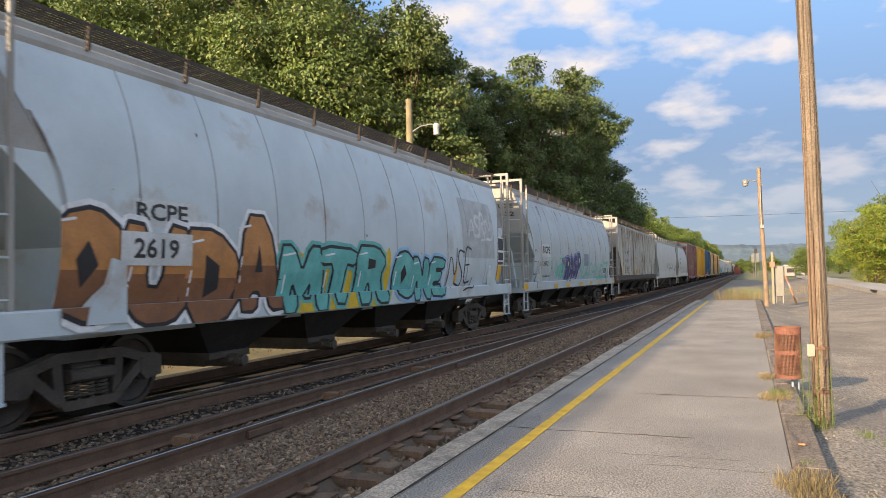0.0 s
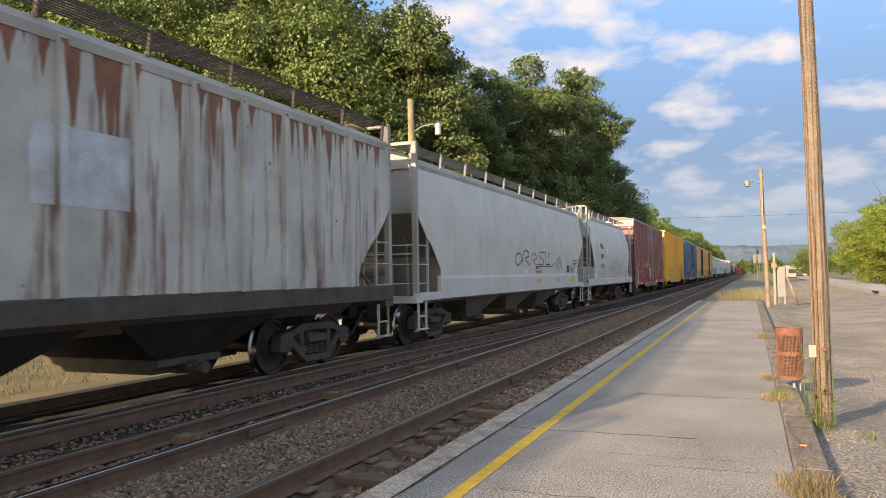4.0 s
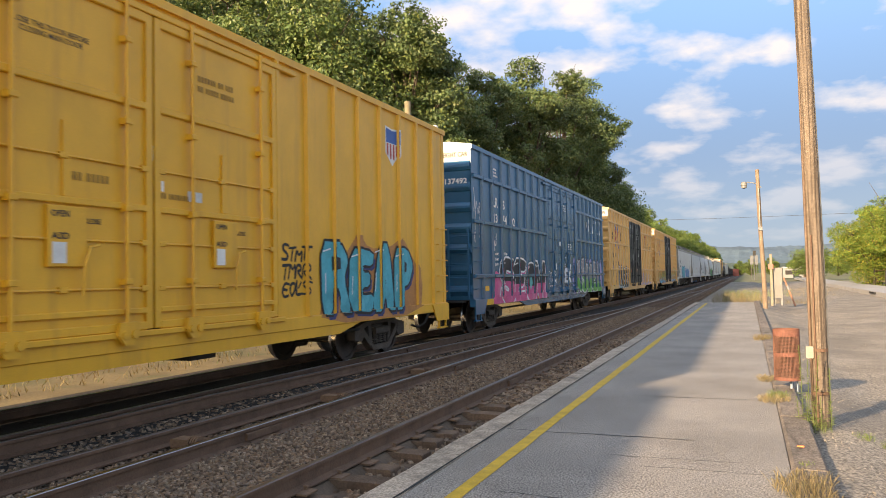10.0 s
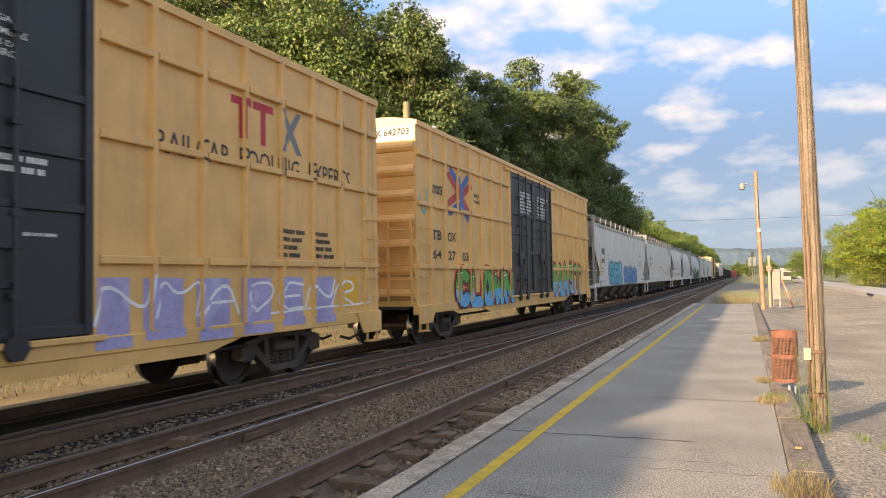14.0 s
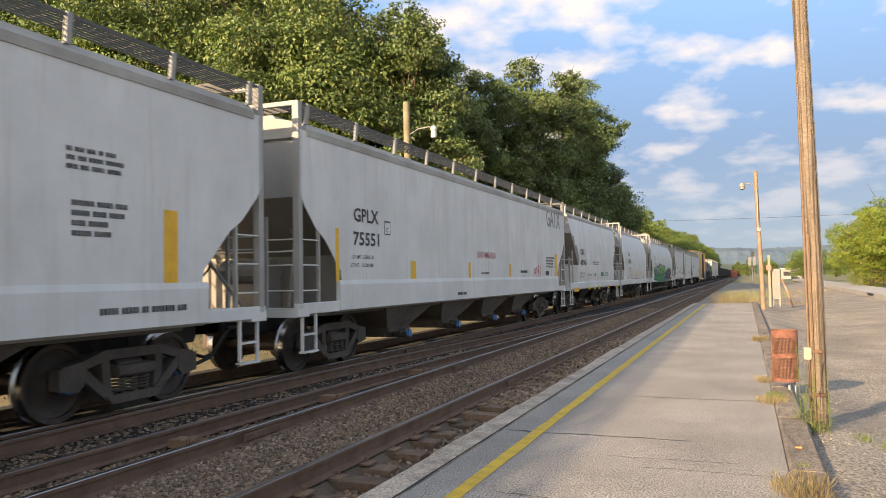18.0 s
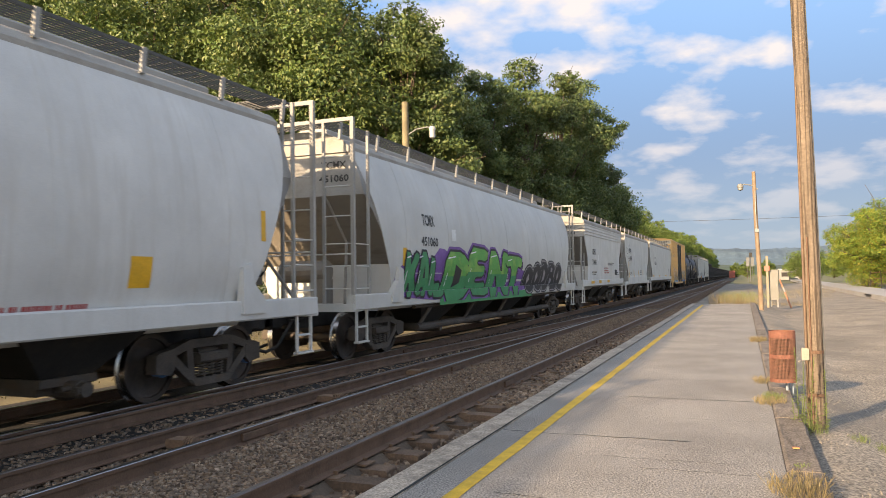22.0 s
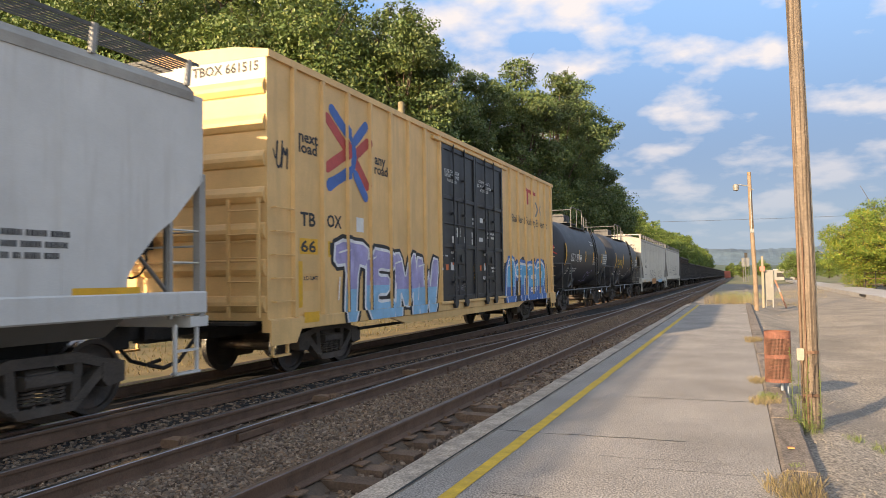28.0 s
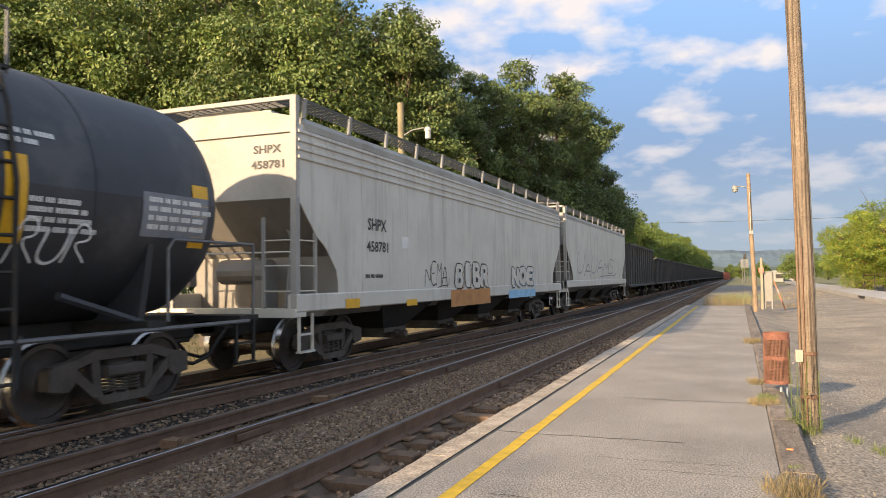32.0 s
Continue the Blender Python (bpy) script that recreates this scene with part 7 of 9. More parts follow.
plate(C[18], "reflector", -2.62, 1.40, 1.01, 0.16, M_YEL)
plate(C[18], "reflector", 2.73, 1.40, 1.19, 0.19, M_YEL)
prints(C[18], 5.76, 1.80, 0.81, 0.34, M_DARK)
plate(C[18], "reflector", 6.58, 1.42, 0.96, 0.11, M_YEL)
label(C[19], "next", -8.45, 3.85, 0.60, 0.17, M_DARK)
label(C[19], "load", -8.45, 3.67, 0.56, 0.19, M_DARK)
label(C[19], "any", -5.72, 3.78, 0.48, 0.21, M_DARK)
label(C[19], "road", -5.73, 3.65, 0.59, 0.20, M_DARK)
cross_logo(C[19], -7.57, 3.12, 1.55, 1.50)
label(C[19], "TB", -8.42, 2.47, 0.47, 0.23, M_DARK)
label(C[19], "OX", -7.57, 2.49, 0.51, 0.23, M_DARK)
plate(C[19], "repainted_patch", -8.44, 2.01, 0.56, 0.26, M_YEL)
plate(C[19], "repainted_patch", -7.54, 1.98, 0.50, 0.27, M_YEL)
plate(C[19], "repainted_patch", -6.49, 1.97, 0.48, 0.28, M_YEL)
label(C[19], "66", -8.41, 2.04, 0.47, 0.20, M_DARK)
label(C[19], "15", -7.48, 2.01, 0.38, 0.22, M_DARK)
label(C[19], "15", -6.44, 2.00, 0.41, 0.22, M_DARK)
plate(C[19], "plate_box", -6.50, 2.47, 0.29, 0.27, M_WHITE)
plate(C[19], "reflector", -8.48, 1.14, 0.12, 0.75, M_YEL)
plate(C[19], "warning_plate", -8.39, 0.89, 0.47, 0.17, M_YEL)
piece(C[19], -7.35, 0.66, 4.7, 1.50, "TEMW", 191, G_LILAC, G_WHITE, G_BLACK, None, G_SKY, drop=G_BLACK, edge=.06)
piece(C[19], 2.95, 0.66, 4.9, 1.42, "ITER", 192, G_SKYB, G_WHITE, G_BLUE, G_BLACK, G_BLUE, edge=.08)
label(C[19], "T", 5.31, 4.04, 0.89, 0.52, G_REDB)
label(C[19], "T", 6.04, 3.94, 0.78, 0.59, G_REDB)
label(C[19], "X", 6.70, 3.69, 0.81, 0.51, P_GREYTX)
label(C[19], "Railcar Pooling Experts", 3.83, 3.27, 4.42, 0.32, M_DARK)
scrawl(C[19], -9.39, 3.30, 0.61, 0.44, 4, 193, G_BLACK, .04)
plate(C[19], "repainted_patch", -8.32, 1.41, 0.44, 0.28, P_TAN)
label(C[19], "LD LMT", -8.32, 1.58, 0.44, 0.07, M_DARK)
label(C[20], "CCLX 1924", -4.22, 2.23, 1.77, 0.34, M_WHITE)
plate(C[20], "plate_box", -2.27, 2.23, 0.33, 0.29, M_WHITE)
plate(C[20], "plate_box", -2.24, 2.26, 0.26, 0.23, M_TANK)
plate(C[20], "reflector", -5.22, 2.05, 0.16, 0.92, M_YEL)
plate(C[20], "reflector", -2.50, 2.28, 0.12, 0.47, M_YEL)
plate(C[20], "reflector", -1.03, 2.26, 0.15, 0.47, M_YEL)
plate(C[20], "reflector", 0.86, 2.25, 0.17, 0.49, M_YEL)
plate(C[20], "reflector", 3.34, 2.26, 0.18, 0.47, M_YEL)
plate(C[20], "reflector", 4.61, 2.00, 0.27, 0.93, M_YEL)
prints(C[20], -4.45, 1.66, 2.03, 0.31, M_WHITE)
prints(C[20], 0.99, 2.11, 0.88, 0.42, M_WHITE)
prints(C[20], 0.50, 3.01, 0.68, 0.26, M_WHITE)
plate(C[20], "data_plate", 3.59, 2.14, 1.29, 0.61, P_GREYTX)
prints(C[20], 3.71, 2.19, 1.17, 0.51, M_WHITE)
prints(C[20], 3.39, 1.68, 0.60, 0.14, M_WHITE)
scrawl(C[20], 0.23, 1.34, 1.34, 0.55, 3, 201, G_LILAC, .05)
label(C[21], "UTLX 600978", -4.27, 2.20, 2.03, 0.32, G_YELLOW)
label(C[21], "THE TANK CAR PEOPLE", -4.30, 2.03, 1.18, 0.12, G_YELLOW)
prints(C[21], -4.43, 1.63, 1.67, 0.24, M_WHITE)
plate(C[21], "reflector", -4.72, 2.02, 0.17, 0.88, M_YEL)
plate(C[21], "reflector", -1.82, 2.00, 0.21, 0.88, M_YEL)
plate(C[21], "reflector", 1.76, 1.99, 0.25, 0.89, M_YEL)
plate(C[21], "reflector", 4.44, 2.03, 0.30, 0.82, M_YEL)
prints(C[21], 1.56, 2.97, 0.70, 0.20, M_WHITE)
prints(C[21], 2.03, 2.09, 0.79, 0.40, M_WHITE)
plate(C[21], "data_plate", 3.57, 2.14, 1.17, 0.54, P_GREYTX)
prints(C[21], 3.67, 2.20, 1.07, 0.44, M_WHITE)
scrawl(C[21], 0.60, 1.41, 1.00, 0.68, 3, 211, G_WHITE, .03)
scrawl(C[21], 1.92, 1.77, 1.00, 0.44, 3, 212, G_WHITE, .03)
scrawl(C[21], -2.54, 1.66, 1.39, 0.32, 3, 213, G_WHITE, .015)
prints(C[21], -0.23, 1.54, 0.62, 0.10, M_WHITE)
label(C[22], "SHPX", -7.05, 2.53, 0.81, 0.24, M_DARK)
label(C[22], "458781", -7.10, 2.12, 0.93, 0.21, M_DARK)
plate(C[22], "plate_box", -5.49, 2.24, 0.35, 0.24, M_WHITE)
prints(C[22], -7.16, 1.58, 0.85, 0.13, M_DARK)
plate(C[22], "reflector", -7.97, 1.08, 0.53, 0.17, M_YEL)
plate(C[22], "reflector", -5.35, 1.03, 0.56, 0.13, M_YEL)
scrawl(C[22], -4.29, 1.40, 1.40, 0.63, 4, 221, G_BLACK, .03)
piece(C[22], -2.40, 1.34, 2.6, 0.66, "BIBR", 222, P_CREAM, G_BLACK, None, None, drop=G_ORANGE, edge=.035)
piece(C[22], 2.54, 1.28, 2.6, 0.66, "NOE", 223, P_CREAM, G_BLACK, None, None, drop=G_SKY, edge=.035)
plate(C[22], "painted_panel", -2.73, 0.90, 3.10, 0.41, G_ORANGE)
plate(C[22], "painted_panel", 2.21, 0.97, 3.19, 0.25, G_SKY)
scrawl(C[23], -6.52, 1.61, 10.34, 0.97, 6, 231, P_GREYTX, .06)
label(C[19], "CLOSE THIS DOOR", -2.03, 4.17, 1.03, 0.09, M_WHITE)
label(C[19], "BEFORE CLOSING", -2.00, 4.07, 0.98, 0.08, M_WHITE)
label(C[19], "MAIN DOOR", -1.83, 3.95, 0.65, 0.08, M_WHITE)
label(C[19], "CLOSE AND LOCK", 0.55, 4.19, 0.98, 0.08, M_WHITE)
label(C[19], "BOTH DOORS BEFORE", 0.42, 4.06, 1.24, 0.08, M_WHITE)
label(C[19], "MOVING CAR", 0.67, 3.95, 0.72, 0.08, M_WHITE)
plate(C[19], "plate_box", -1.22, 2.61, 0.29, 0.24, M_WHITE)
plate(C[19], "plate_box", 0.60, 3.09, 0.27, 0.13, M_WHITE)
plate(C[19], "plate_box", -1.56, 2.46, 0.22, 0.16, M_WHITE)
plate(C[19], "plate_box", -0.67, 2.49, 0.07, 0.15, M_WHITE)
plate(C[19], "plate_box", -0.09, 2.65, 0.07, 0.14, M_WHITE)
plate(C[19], "plate_box", -0.09, 2.47, 0.07, 0.14, M_WHITE)
plate(C[19], "plate_box", -1.67, 1.78, 0.22, 0.19, M_WHITE)
plate(C[19], "plate_box", 0.90, 1.78, 0.20, 0.20, M_WHITE)
plate(C[19], "plate_box", 0.52, 2.57, 0.32, 0.11, P_PATCH)
plate(C[19], "sticker", -1.56, 1.91, 0.10, 0.06, P_STICKER)
plate(C[19], "sticker", -2.00, 1.78, 0.17, 0.14, P_STICKER)
plate(C[19], "sticker", 0.54, 1.78, 0.15, 0.14, P_STICKER)
plate(C[19], "sticker", 0.99, 1.91, 0.10, 0.07, P_STICKER)
prints(C[19], -0.03, 2.96, 0.26, 0.24, M_WHITE)
prints(C[19], 1.23, 2.64, 0.61, 0.23, M_WHITE)
prints(C[19], -1.65, 2.15, 0.15, 0.11, M_WHITE)
prints(C[19], -1.39, 2.16, 0.16, 0.13, M_WHITE)
prints(C[19], -1.51, 2.05, 0.13, 0.04, M_WHITE)
prints(C[19], -2.30, 2.09, 0.39, 0.06, M_WHITE)
prints(C[19], -2.48, 1.75, 0.17, 0.10, M_WHITE)
prints(C[19], 0.91, 2.16, 0.15, 0.12, M_WHITE)
prints(C[19], 1.17, 2.17, 0.17, 0.12, M_WHITE)
prints(C[19], 1.39, 1.70, 0.62, 0.20, M_WHITE)
prints(C[19], 0.81, 1.48, 0.15, 0.16, M_WHITE)
plate(C[19], "reflector", 0.05, 1.46, 0.14, 0.47, M_YEL)
scrawl(C[19], -1.22, 1.26, 0.68, 0.17, 5, 199, G_GREY, .015)
label(C[9], "CLOSE THIS DOOR", -1.79, 4.53, 1.00, 0.07, M_WHITE)
label(C[9], "BEFORE CLOSING", -1.79, 4.41, 0.99, 0.07, M_WHITE)
label(C[9], "MAIN DOOR", -1.59, 4.30, 0.66, 0.07, M_WHITE)
label(C[9], "CIERRE ESTA PUERTA", -1.83, 4.07, 1.10, 0.07, M_WHITE)
label(C[9], "ANTES DE CERRAR", -1.79, 3.95, 1.00, 0.07, M_WHITE)
label(C[9], "LA PUERTA PRINCIPAL", -1.83, 3.84, 1.12, 0.07, M_WHITE)
label(C[9], "CLOSE AND LOCK", 0.73, 4.56, 0.95, 0.07, M_WHITE)
label(C[9], "BOTH DOORS BEFORE", 0.56, 4.42, 1.27, 0.07, M_WHITE)
label(C[9], "MOVING CAR", 0.83, 4.31, 0.72, 0.07, M_WHITE)
label(C[9], "CIERRE Y PONGA", 0.78, 4.14, 0.92, 0.06, M_WHITE)
label(C[9], "EL SEGURO EN AMBAS", 0.64, 4.01, 1.23, 0.07, M_WHITE)
label(C[9], "PUERTAS ANTES DE", 0.72, 3.90, 1.06, 0.06, M_WHITE)
label(C[9], "MOVER EL CARRO", 0.73, 3.80, 1.04, 0.07, M_WHITE)
plate(C[9], "plate_box", -1.35, 3.00, 0.15, 0.34, M_WHITE)
plate(C[9], "plate_box", -1.12, 2.45, 0.36, 0.34, M_WHITE)
plate(C[9], "plate_box", 0.15, 2.51, 0.35, 0.13, M_WHITE)
plate(C[9], "plate_box", -1.50, 1.81, 0.24, 0.21, M_WHITE)
plate(C[9], "plate_box", 1.07, 1.82, 0.23, 0.19, M_WHITE)
plate(C[9], "sticker", -1.87, 1.72, 0.16, 0.14, P_STICKER)
plate(C[9], "sticker", 0.71, 1.73, 0.12, 0.14, P_STICKER)
prints(C[9], 0.15, 3.07, 0.29, 0.23, M_WHITE)
prints(C[9], 1.50, 2.65, 0.62, 0.22, M_WHITE)
prints(C[9], -1.51, 2.12, 0.46, 0.21, M_WHITE)
prints(C[9], -2.37, 2.05, 0.38, 0.05, M_WHITE)
prints(C[9], -2.37, 1.48, 0.29, 0.18, M_WHITE)
prints(C[9], -1.54, 1.47, 0.12, 0.22, M_WHITE)
prints(C[9], 1.71, 2.05, 0.54, 0.06, M_WHITE)
prints(C[9], 1.03, 2.10, 0.54, 0.23, M_WHITE)
plate(C[9], "reflector", 0.21, 1.49, 0.16, 0.46, M_YEL)
label(C[9], "70K", -3.25, 1.00, 0.21, 0.07, M_DARK)
label(C[7], "CLOSE THIS DOOR BEFORE", -1.78, 4.19, 0.96, 0.06, M_DARK)
label(C[7], "CLOSING MAIN DOOR", -1.66, 4.11, 0.76, 0.06, M_DARK)
label(C[7], "OPEN", -1.33, 2.28, 0.22, 0.07, M_DARK, .054)
label(C[7], "CLOSE", -0.89, 2.23, 0.23, 0.06, M_DARK)
label(C[7], "ASD", -1.33, 2.05, 0.22, 0.07, M_DARK, .054)
label(C[7], "OPEN", 1.22, 2.28, 0.22, 0.07, M_DARK, .054)
label(C[7], "CLOSE", 1.65, 2.22, 0.25, 0.06, M_DARK)
label(C[7], "ASD", 1.22, 2.05, 0.22, 0.07, M_DARK, .054)
plate(C[7], "plate_box", 0.10, 3.05, 0.12, 0.18, M_WHITE)
plate(C[7], "plate_box", 0.18, 2.69, 0.13, 0.13, M_WHITE)
plate(C[7], "plate_box", 0.73, 2.61, 0.27, 0.13, P_PATCH)
prints(C[7], 0.93, 4.03, 0.63, 0.27, P_FAINT)
prints(C[7], -1.10, 2.64, 0.42, 0.16, P_FAINT)
prints(C[7], 0.21, 2.57, 0.39, 0.12, P_FAINT)
area(C[7], "graffiti_cloud", soften([(3.85, .82), (4.1, 1.5), (4.9, 2.1), (5.3, 2.45), (5.7, 2.15), (6.6, 2.2), (7.2, 2.45), (7.7, 2.0), (8.2, 1.6), (8.1, .82)]), G_ORANGE, .0015)
piece(C[7], 3.95, 0.86, 3.7, 1.30, "REAP", 72, G_TURQ, G_BLACK, None, None, drop=G_NAVY, spot=G_BLACK, edge=.05)
for k in range(3):
    scrawl(C[7], 2.84, 1.32 + .28 * k, 0.74, 0.25, 4, 74 + k, G_BLACK, .045)
label(C[8], "CLOSE AND LOCK", 0.87, 4.26, 0.67, 0.06, M_WHITE)
label(C[8], "DOORS BEFORE", 0.90, 4.16, 0.58, 0.05, M_WHITE)
label(C[8], "MOVING CAR", 0.95, 4.08, 0.52, 0.05, M_WHITE)
label(C[8], "OPEN", 0.99, 2.25, 0.19, 0.05, M_WHITE)
label(C[8], "CLOSE", 1.47, 2.21, 0.26, 0.05, M_WHITE)
label(C[8], "ASD", 0.96, 1.97, 0.22, 0.08, M_WHITE)
plate(C[8], "plate_box", 0.08, 2.70, 0.37, 0.16, M_WHITE)
plate(C[8], "plate_box", 0.96, 1.76, 0.22, 0.19, M_WHITE)
plate(C[8], "sticker", 1.06, 1.89, 0.09, 0.05, P_STICKER)
prints(C[8], 1.61, 2.56, 0.58, 0.29, M_WHITE)
piece(C[8], -1.75, 1.21, 1.2, 0.50, "AUB", 84, P_BLUE, G_WHITE, None, None, edge=.03)
piece(C[8], 0.30, 1.16, 1.65, 0.72, "BEK", 85, G_WHITE, G_BLACK, None, None, edge=.04, spot=G_BLACK)
piece(C[8], 2.75, 0.74, 5.9, 1.42, "KSUEL", 83, G_GREY, G_WHITE, G_BLACK, G_LILAC, G_GREEN, drop=G_GREEN_D, edge=.06)
piece(C[11], -5.70, 1.08, 4.3, 1.22, "SER", 111, G_TURQ, G_NAVY, G_TEAL, G_LILAC, spot=G_LILAC, shine=G_SKY)
piece(C[11], -0.60, 1.10, 5.2, 0.92, "SARKN", 112, G_BLUE, G_AQUA, G_NAVY, G_LILAC, edge=.05)
prints(C[16], 0.76, 2.11, 1.78, 0.17, M_DARK)
plate(C[16], "plate_box", 2.89, 1.60, 0.54, 0.35, M_WHITE)
plate(C[16], "sticker", 2.93, 1.64, 0.45, 0.28, M_DARK)
prints(C[16], 3.50, 1.58, 0.55, 0.21, M_DARK)
scrawl(C[17], -5.38, 2.46, 1.54, 0.92, 4, 172, G_BLACK, .02)

rust_drips(C[3], 150, 8, -7.8, 8.2, 4.08, .13)
rust_drips(C[2], 16, 9, -6.5, 7.5, 3.95)
rust_spots(C[2], 70, 5, -5, 7.5, 1.5, 3.1)
rust_spots(C[1], 12, 6, -7, 7.5, 1.5, 3.6)
rust_spots(C[3], 40, 7, -7, 7.5, 1.5, 3.9)
end_label(C[6], "ATW473768", -.1, 4.56, 1.3, .16)
end_label(C[7], "UP700645", .35, 4.72, 1.0, .16)
end_label(C[8], "EXCESS HEIGHT CAR", .1, 4.74, 1.3, .13)
end_label(C[8], "LRS 137492", .35, 4.02, 1.05, .15, M_WHITE, .085)
end_label(C[19], "TBOX 661515", .1, 4.80, 1.25, .16)
end_label(C[10], "TBOX 642703", .1, 4.74, 1.25, .16)
end_label(C[9], "TBOX 664788", .1, 4.74, 1.25, .16)
for k, mark, num, back in ((2, "RCPE", "2672", .55), (5, "CRDX", "3099", .62), (11, "MGRX", "10955", .34), (13, "CBFX", "400965", .62), (14, "TILX", "30759", .62),
                           (15, "TCMX", "451060", .62), (16, "CBFX", "314361", .62), (17, "RVRX", "491166", .34), (22, "SHPX", "458781", .34), (3, "MWCX", "461679", .34)):
    end_label(C[k], mark, .55, 3.72, .55, .14, M_DARK, .010, back)
    end_label(C[k], num, .50, 3.46, .65, .14, M_DARK, .010, back)
head_text(C[20], "CCLX 1924", -.92, 3.06, .92, .12, M_WHITE)
for k, (a, b) in enumerate(((.62, .05), (.55, .05), (1.05, .045), (.50, .045), (.60, .045), (.80, .045))):
    head_mark(C[20], "small_print", *rect(a, b), -.85 + .04 * (k % 3), 2.96 - k * .058, M_WHITE)
for q in ([(.37, 3.10), (.27, 3.49), (.47, 3.47), (.57, 3.28), (.43, 3.12), (.33, 3.14)], [(.66, 3.49), (.63, 3.31), (.86, 3.27), (.78, 3.04)], [(.51, 3.04), (.52, 3.16), (.64, 3.16), (.66, 3.05), (.51, 3.02)],
          [(.37, 2.74), (.40, 2.96), (.60, 2.90), (1.04, 2.96), (1.06, 2.82), (.93, 2.74), (1.15, 2.61)], [(.97, 2.62), (.60, 2.67), (.66, 2.57), (.95, 2.52), (.70, 2.46), (.50, 2.48)]):
    head_scrawl(C[20], round_off(q), .055, 0, -.08, G_REDB)

# ---- trees ----
M_LEAF = island_mat("summer_leaves", [(.066, .116, .031), (.125, .175, .044), (.092, .146, .038), (.19, .215, .056), (.075, .128, .034), (.14, .185, .05)], .5, 0, .28)
M_LEAF_B = island_mat("deep_green_leaves", [(.058, .104, .037), (.108, .158, .05), (.082, .13, .045), (.16, .19, .054), (.07, .115, .039)], .5, 0, .25)
M_LEAF_L = island_mat("light_green_leaves", [(.095, .165, .036), (.16, .225, .048), (.12, .19, .042), (.23, .25, .06)], .55, 0, .35)
M_LEAF_Y = island_mat("yellowing_leaves", [(.12, .215, .035), (.20, .29, .045), (.14, .235, .038), (.38, .33, .05), (.15, .245, .038)], .6, 0, .4)


def leafy(seed, H, R, leaves, size, leaf_mat, low=.12, lobes=26):
    """Trunk, limbs and a crown: large lobes on the limb ends, small sprays over each lobe, leaves on the sprays."""
    r = np.random.default_rng(seed)
    tips, rad = [], []
    while len(tips) < lobes:
        p = r.normal(size=3)
        p /= np.linalg.norm(p)
        p *= r.uniform(.45, .86)
        z = low + (1 - low) * (p[2] + 1) / 2
        wid = math.sin(math.pi * min(1, .20 + .80 * z)) ** .5
        q = np.array((p[0] * R * wid, p[1] * R * wid, z * H * .93))
        if all(np.linalg.norm((q - t) * (1, 1, .8)) > R * .26 for t in tips) or r.random() < .04:
            tips.append(q)
            rad.append(R * r.uniform(.34, .50) * (1.1 - .35 * z))
    tips, rad = np.array(tips), np.array(rad)
    t = Mesh()
    t.cyl((0, 0, -.4), (.1, .05, H * .3), R * .085, 9, R * .06).cyl((.1, .05, H * .3), (.0, .1, H * .72), R * .06, 8, R * .022)
    for x, y, z in tips:
        z0 = max(H * .12, z * .60)
        t.cyl((.05, .05, z0), (x * .5, y * .5, (z0 + z) / 2 + .3), R * .026, 6, R * .015).cyl((x * .5, y * .5, (z0 + z) / 2 + .3), (x, y, z), R * .015, 5, R * .005)
        for _ in range(3):
            e = r.normal(size=3) * R * .17
            t.cyl((x * .8, y * .8, z - .25), (x + e[0], y + e[1], z + abs(e[2])), R * .007, 4, R * .003)
    # sprays on the skin of each lobe
    per = 30
    d = r.normal(size=(lobes, per, 3))
    d /= np.linalg.norm(d, axis=2)[:, :, None]
    spray = (tips[:, None] + d * rad[:, None, None] * r.uniform(.62, 1.0, (lobes, per, 1)) * np.array([1, 1, .78])).reshape(-1, 3)
    out = d.reshape(-1, 3)
    srad = np.repeat(rad, per) * r.uniform(.28, .48, lobes * per)
    k = r.integers(0, lobes * per, leaves)
    e = r.normal(size=(leaves, 3))
    e /= np.linalg.norm(e, axis=1)[:, None]
    e *= (r.random(leaves) ** .45)[:, None]
    c = spray[k] + e * srad[k][:, None] * np.array([1.1, 1.1, .62])
    c[:, 2] = np.maximum(c[:, 2], .3)
    nrm = out[k] * .5 + e * .4 + np.array([0, 0, .45]) + r.normal(size=(leaves, 3)) * .5
    nrm /= np.linalg.norm(nrm, axis=1)[:, None] + 1e-6
    a = np.cross(nrm, r.normal(size=(leaves, 3)))
    a /= np.linalg.norm(a, axis=1)[:, None] + 1e-6
    b = np.cross(nrm, a)
    s = (size * r.uniform(.6, 1.35, leaves))[:, None]
    # a leaf: two halves folded along the middle rib
    v = np.stack([c - a * s, c + b * s * .62 + nrm * s * .22, c + a * s, c - b * s * .62 + nrm * s * .22], 1).reshape(-1, 3)
    i = np.arange(leaves)[:, None] * 4
    f = np.concatenate([i + (0, 1, 2), i + (0, 2, 3)], 0)
    me = bpy.data.meshes.new("crown")
    me.from_pydata(v.tolist(), [], f.tolist())
    me.materials.append(leaf_mat)
    return t.mesh("trunk", M_BARK), me


def tree(kinds, kind, x, y, h, rz, label, group, w=1.0):
    tm, cm, H = kinds[kind]
    t = tagged(new("tree"), label, "tree", group)
    t.location, t.rotation_euler = (x, y, -.35), (0, 0, radians(rz))
    t.scale = (h / H * w, h / H * w, h / H)
    child("trunk", tm, t), child("crown", cm, t)
    return t


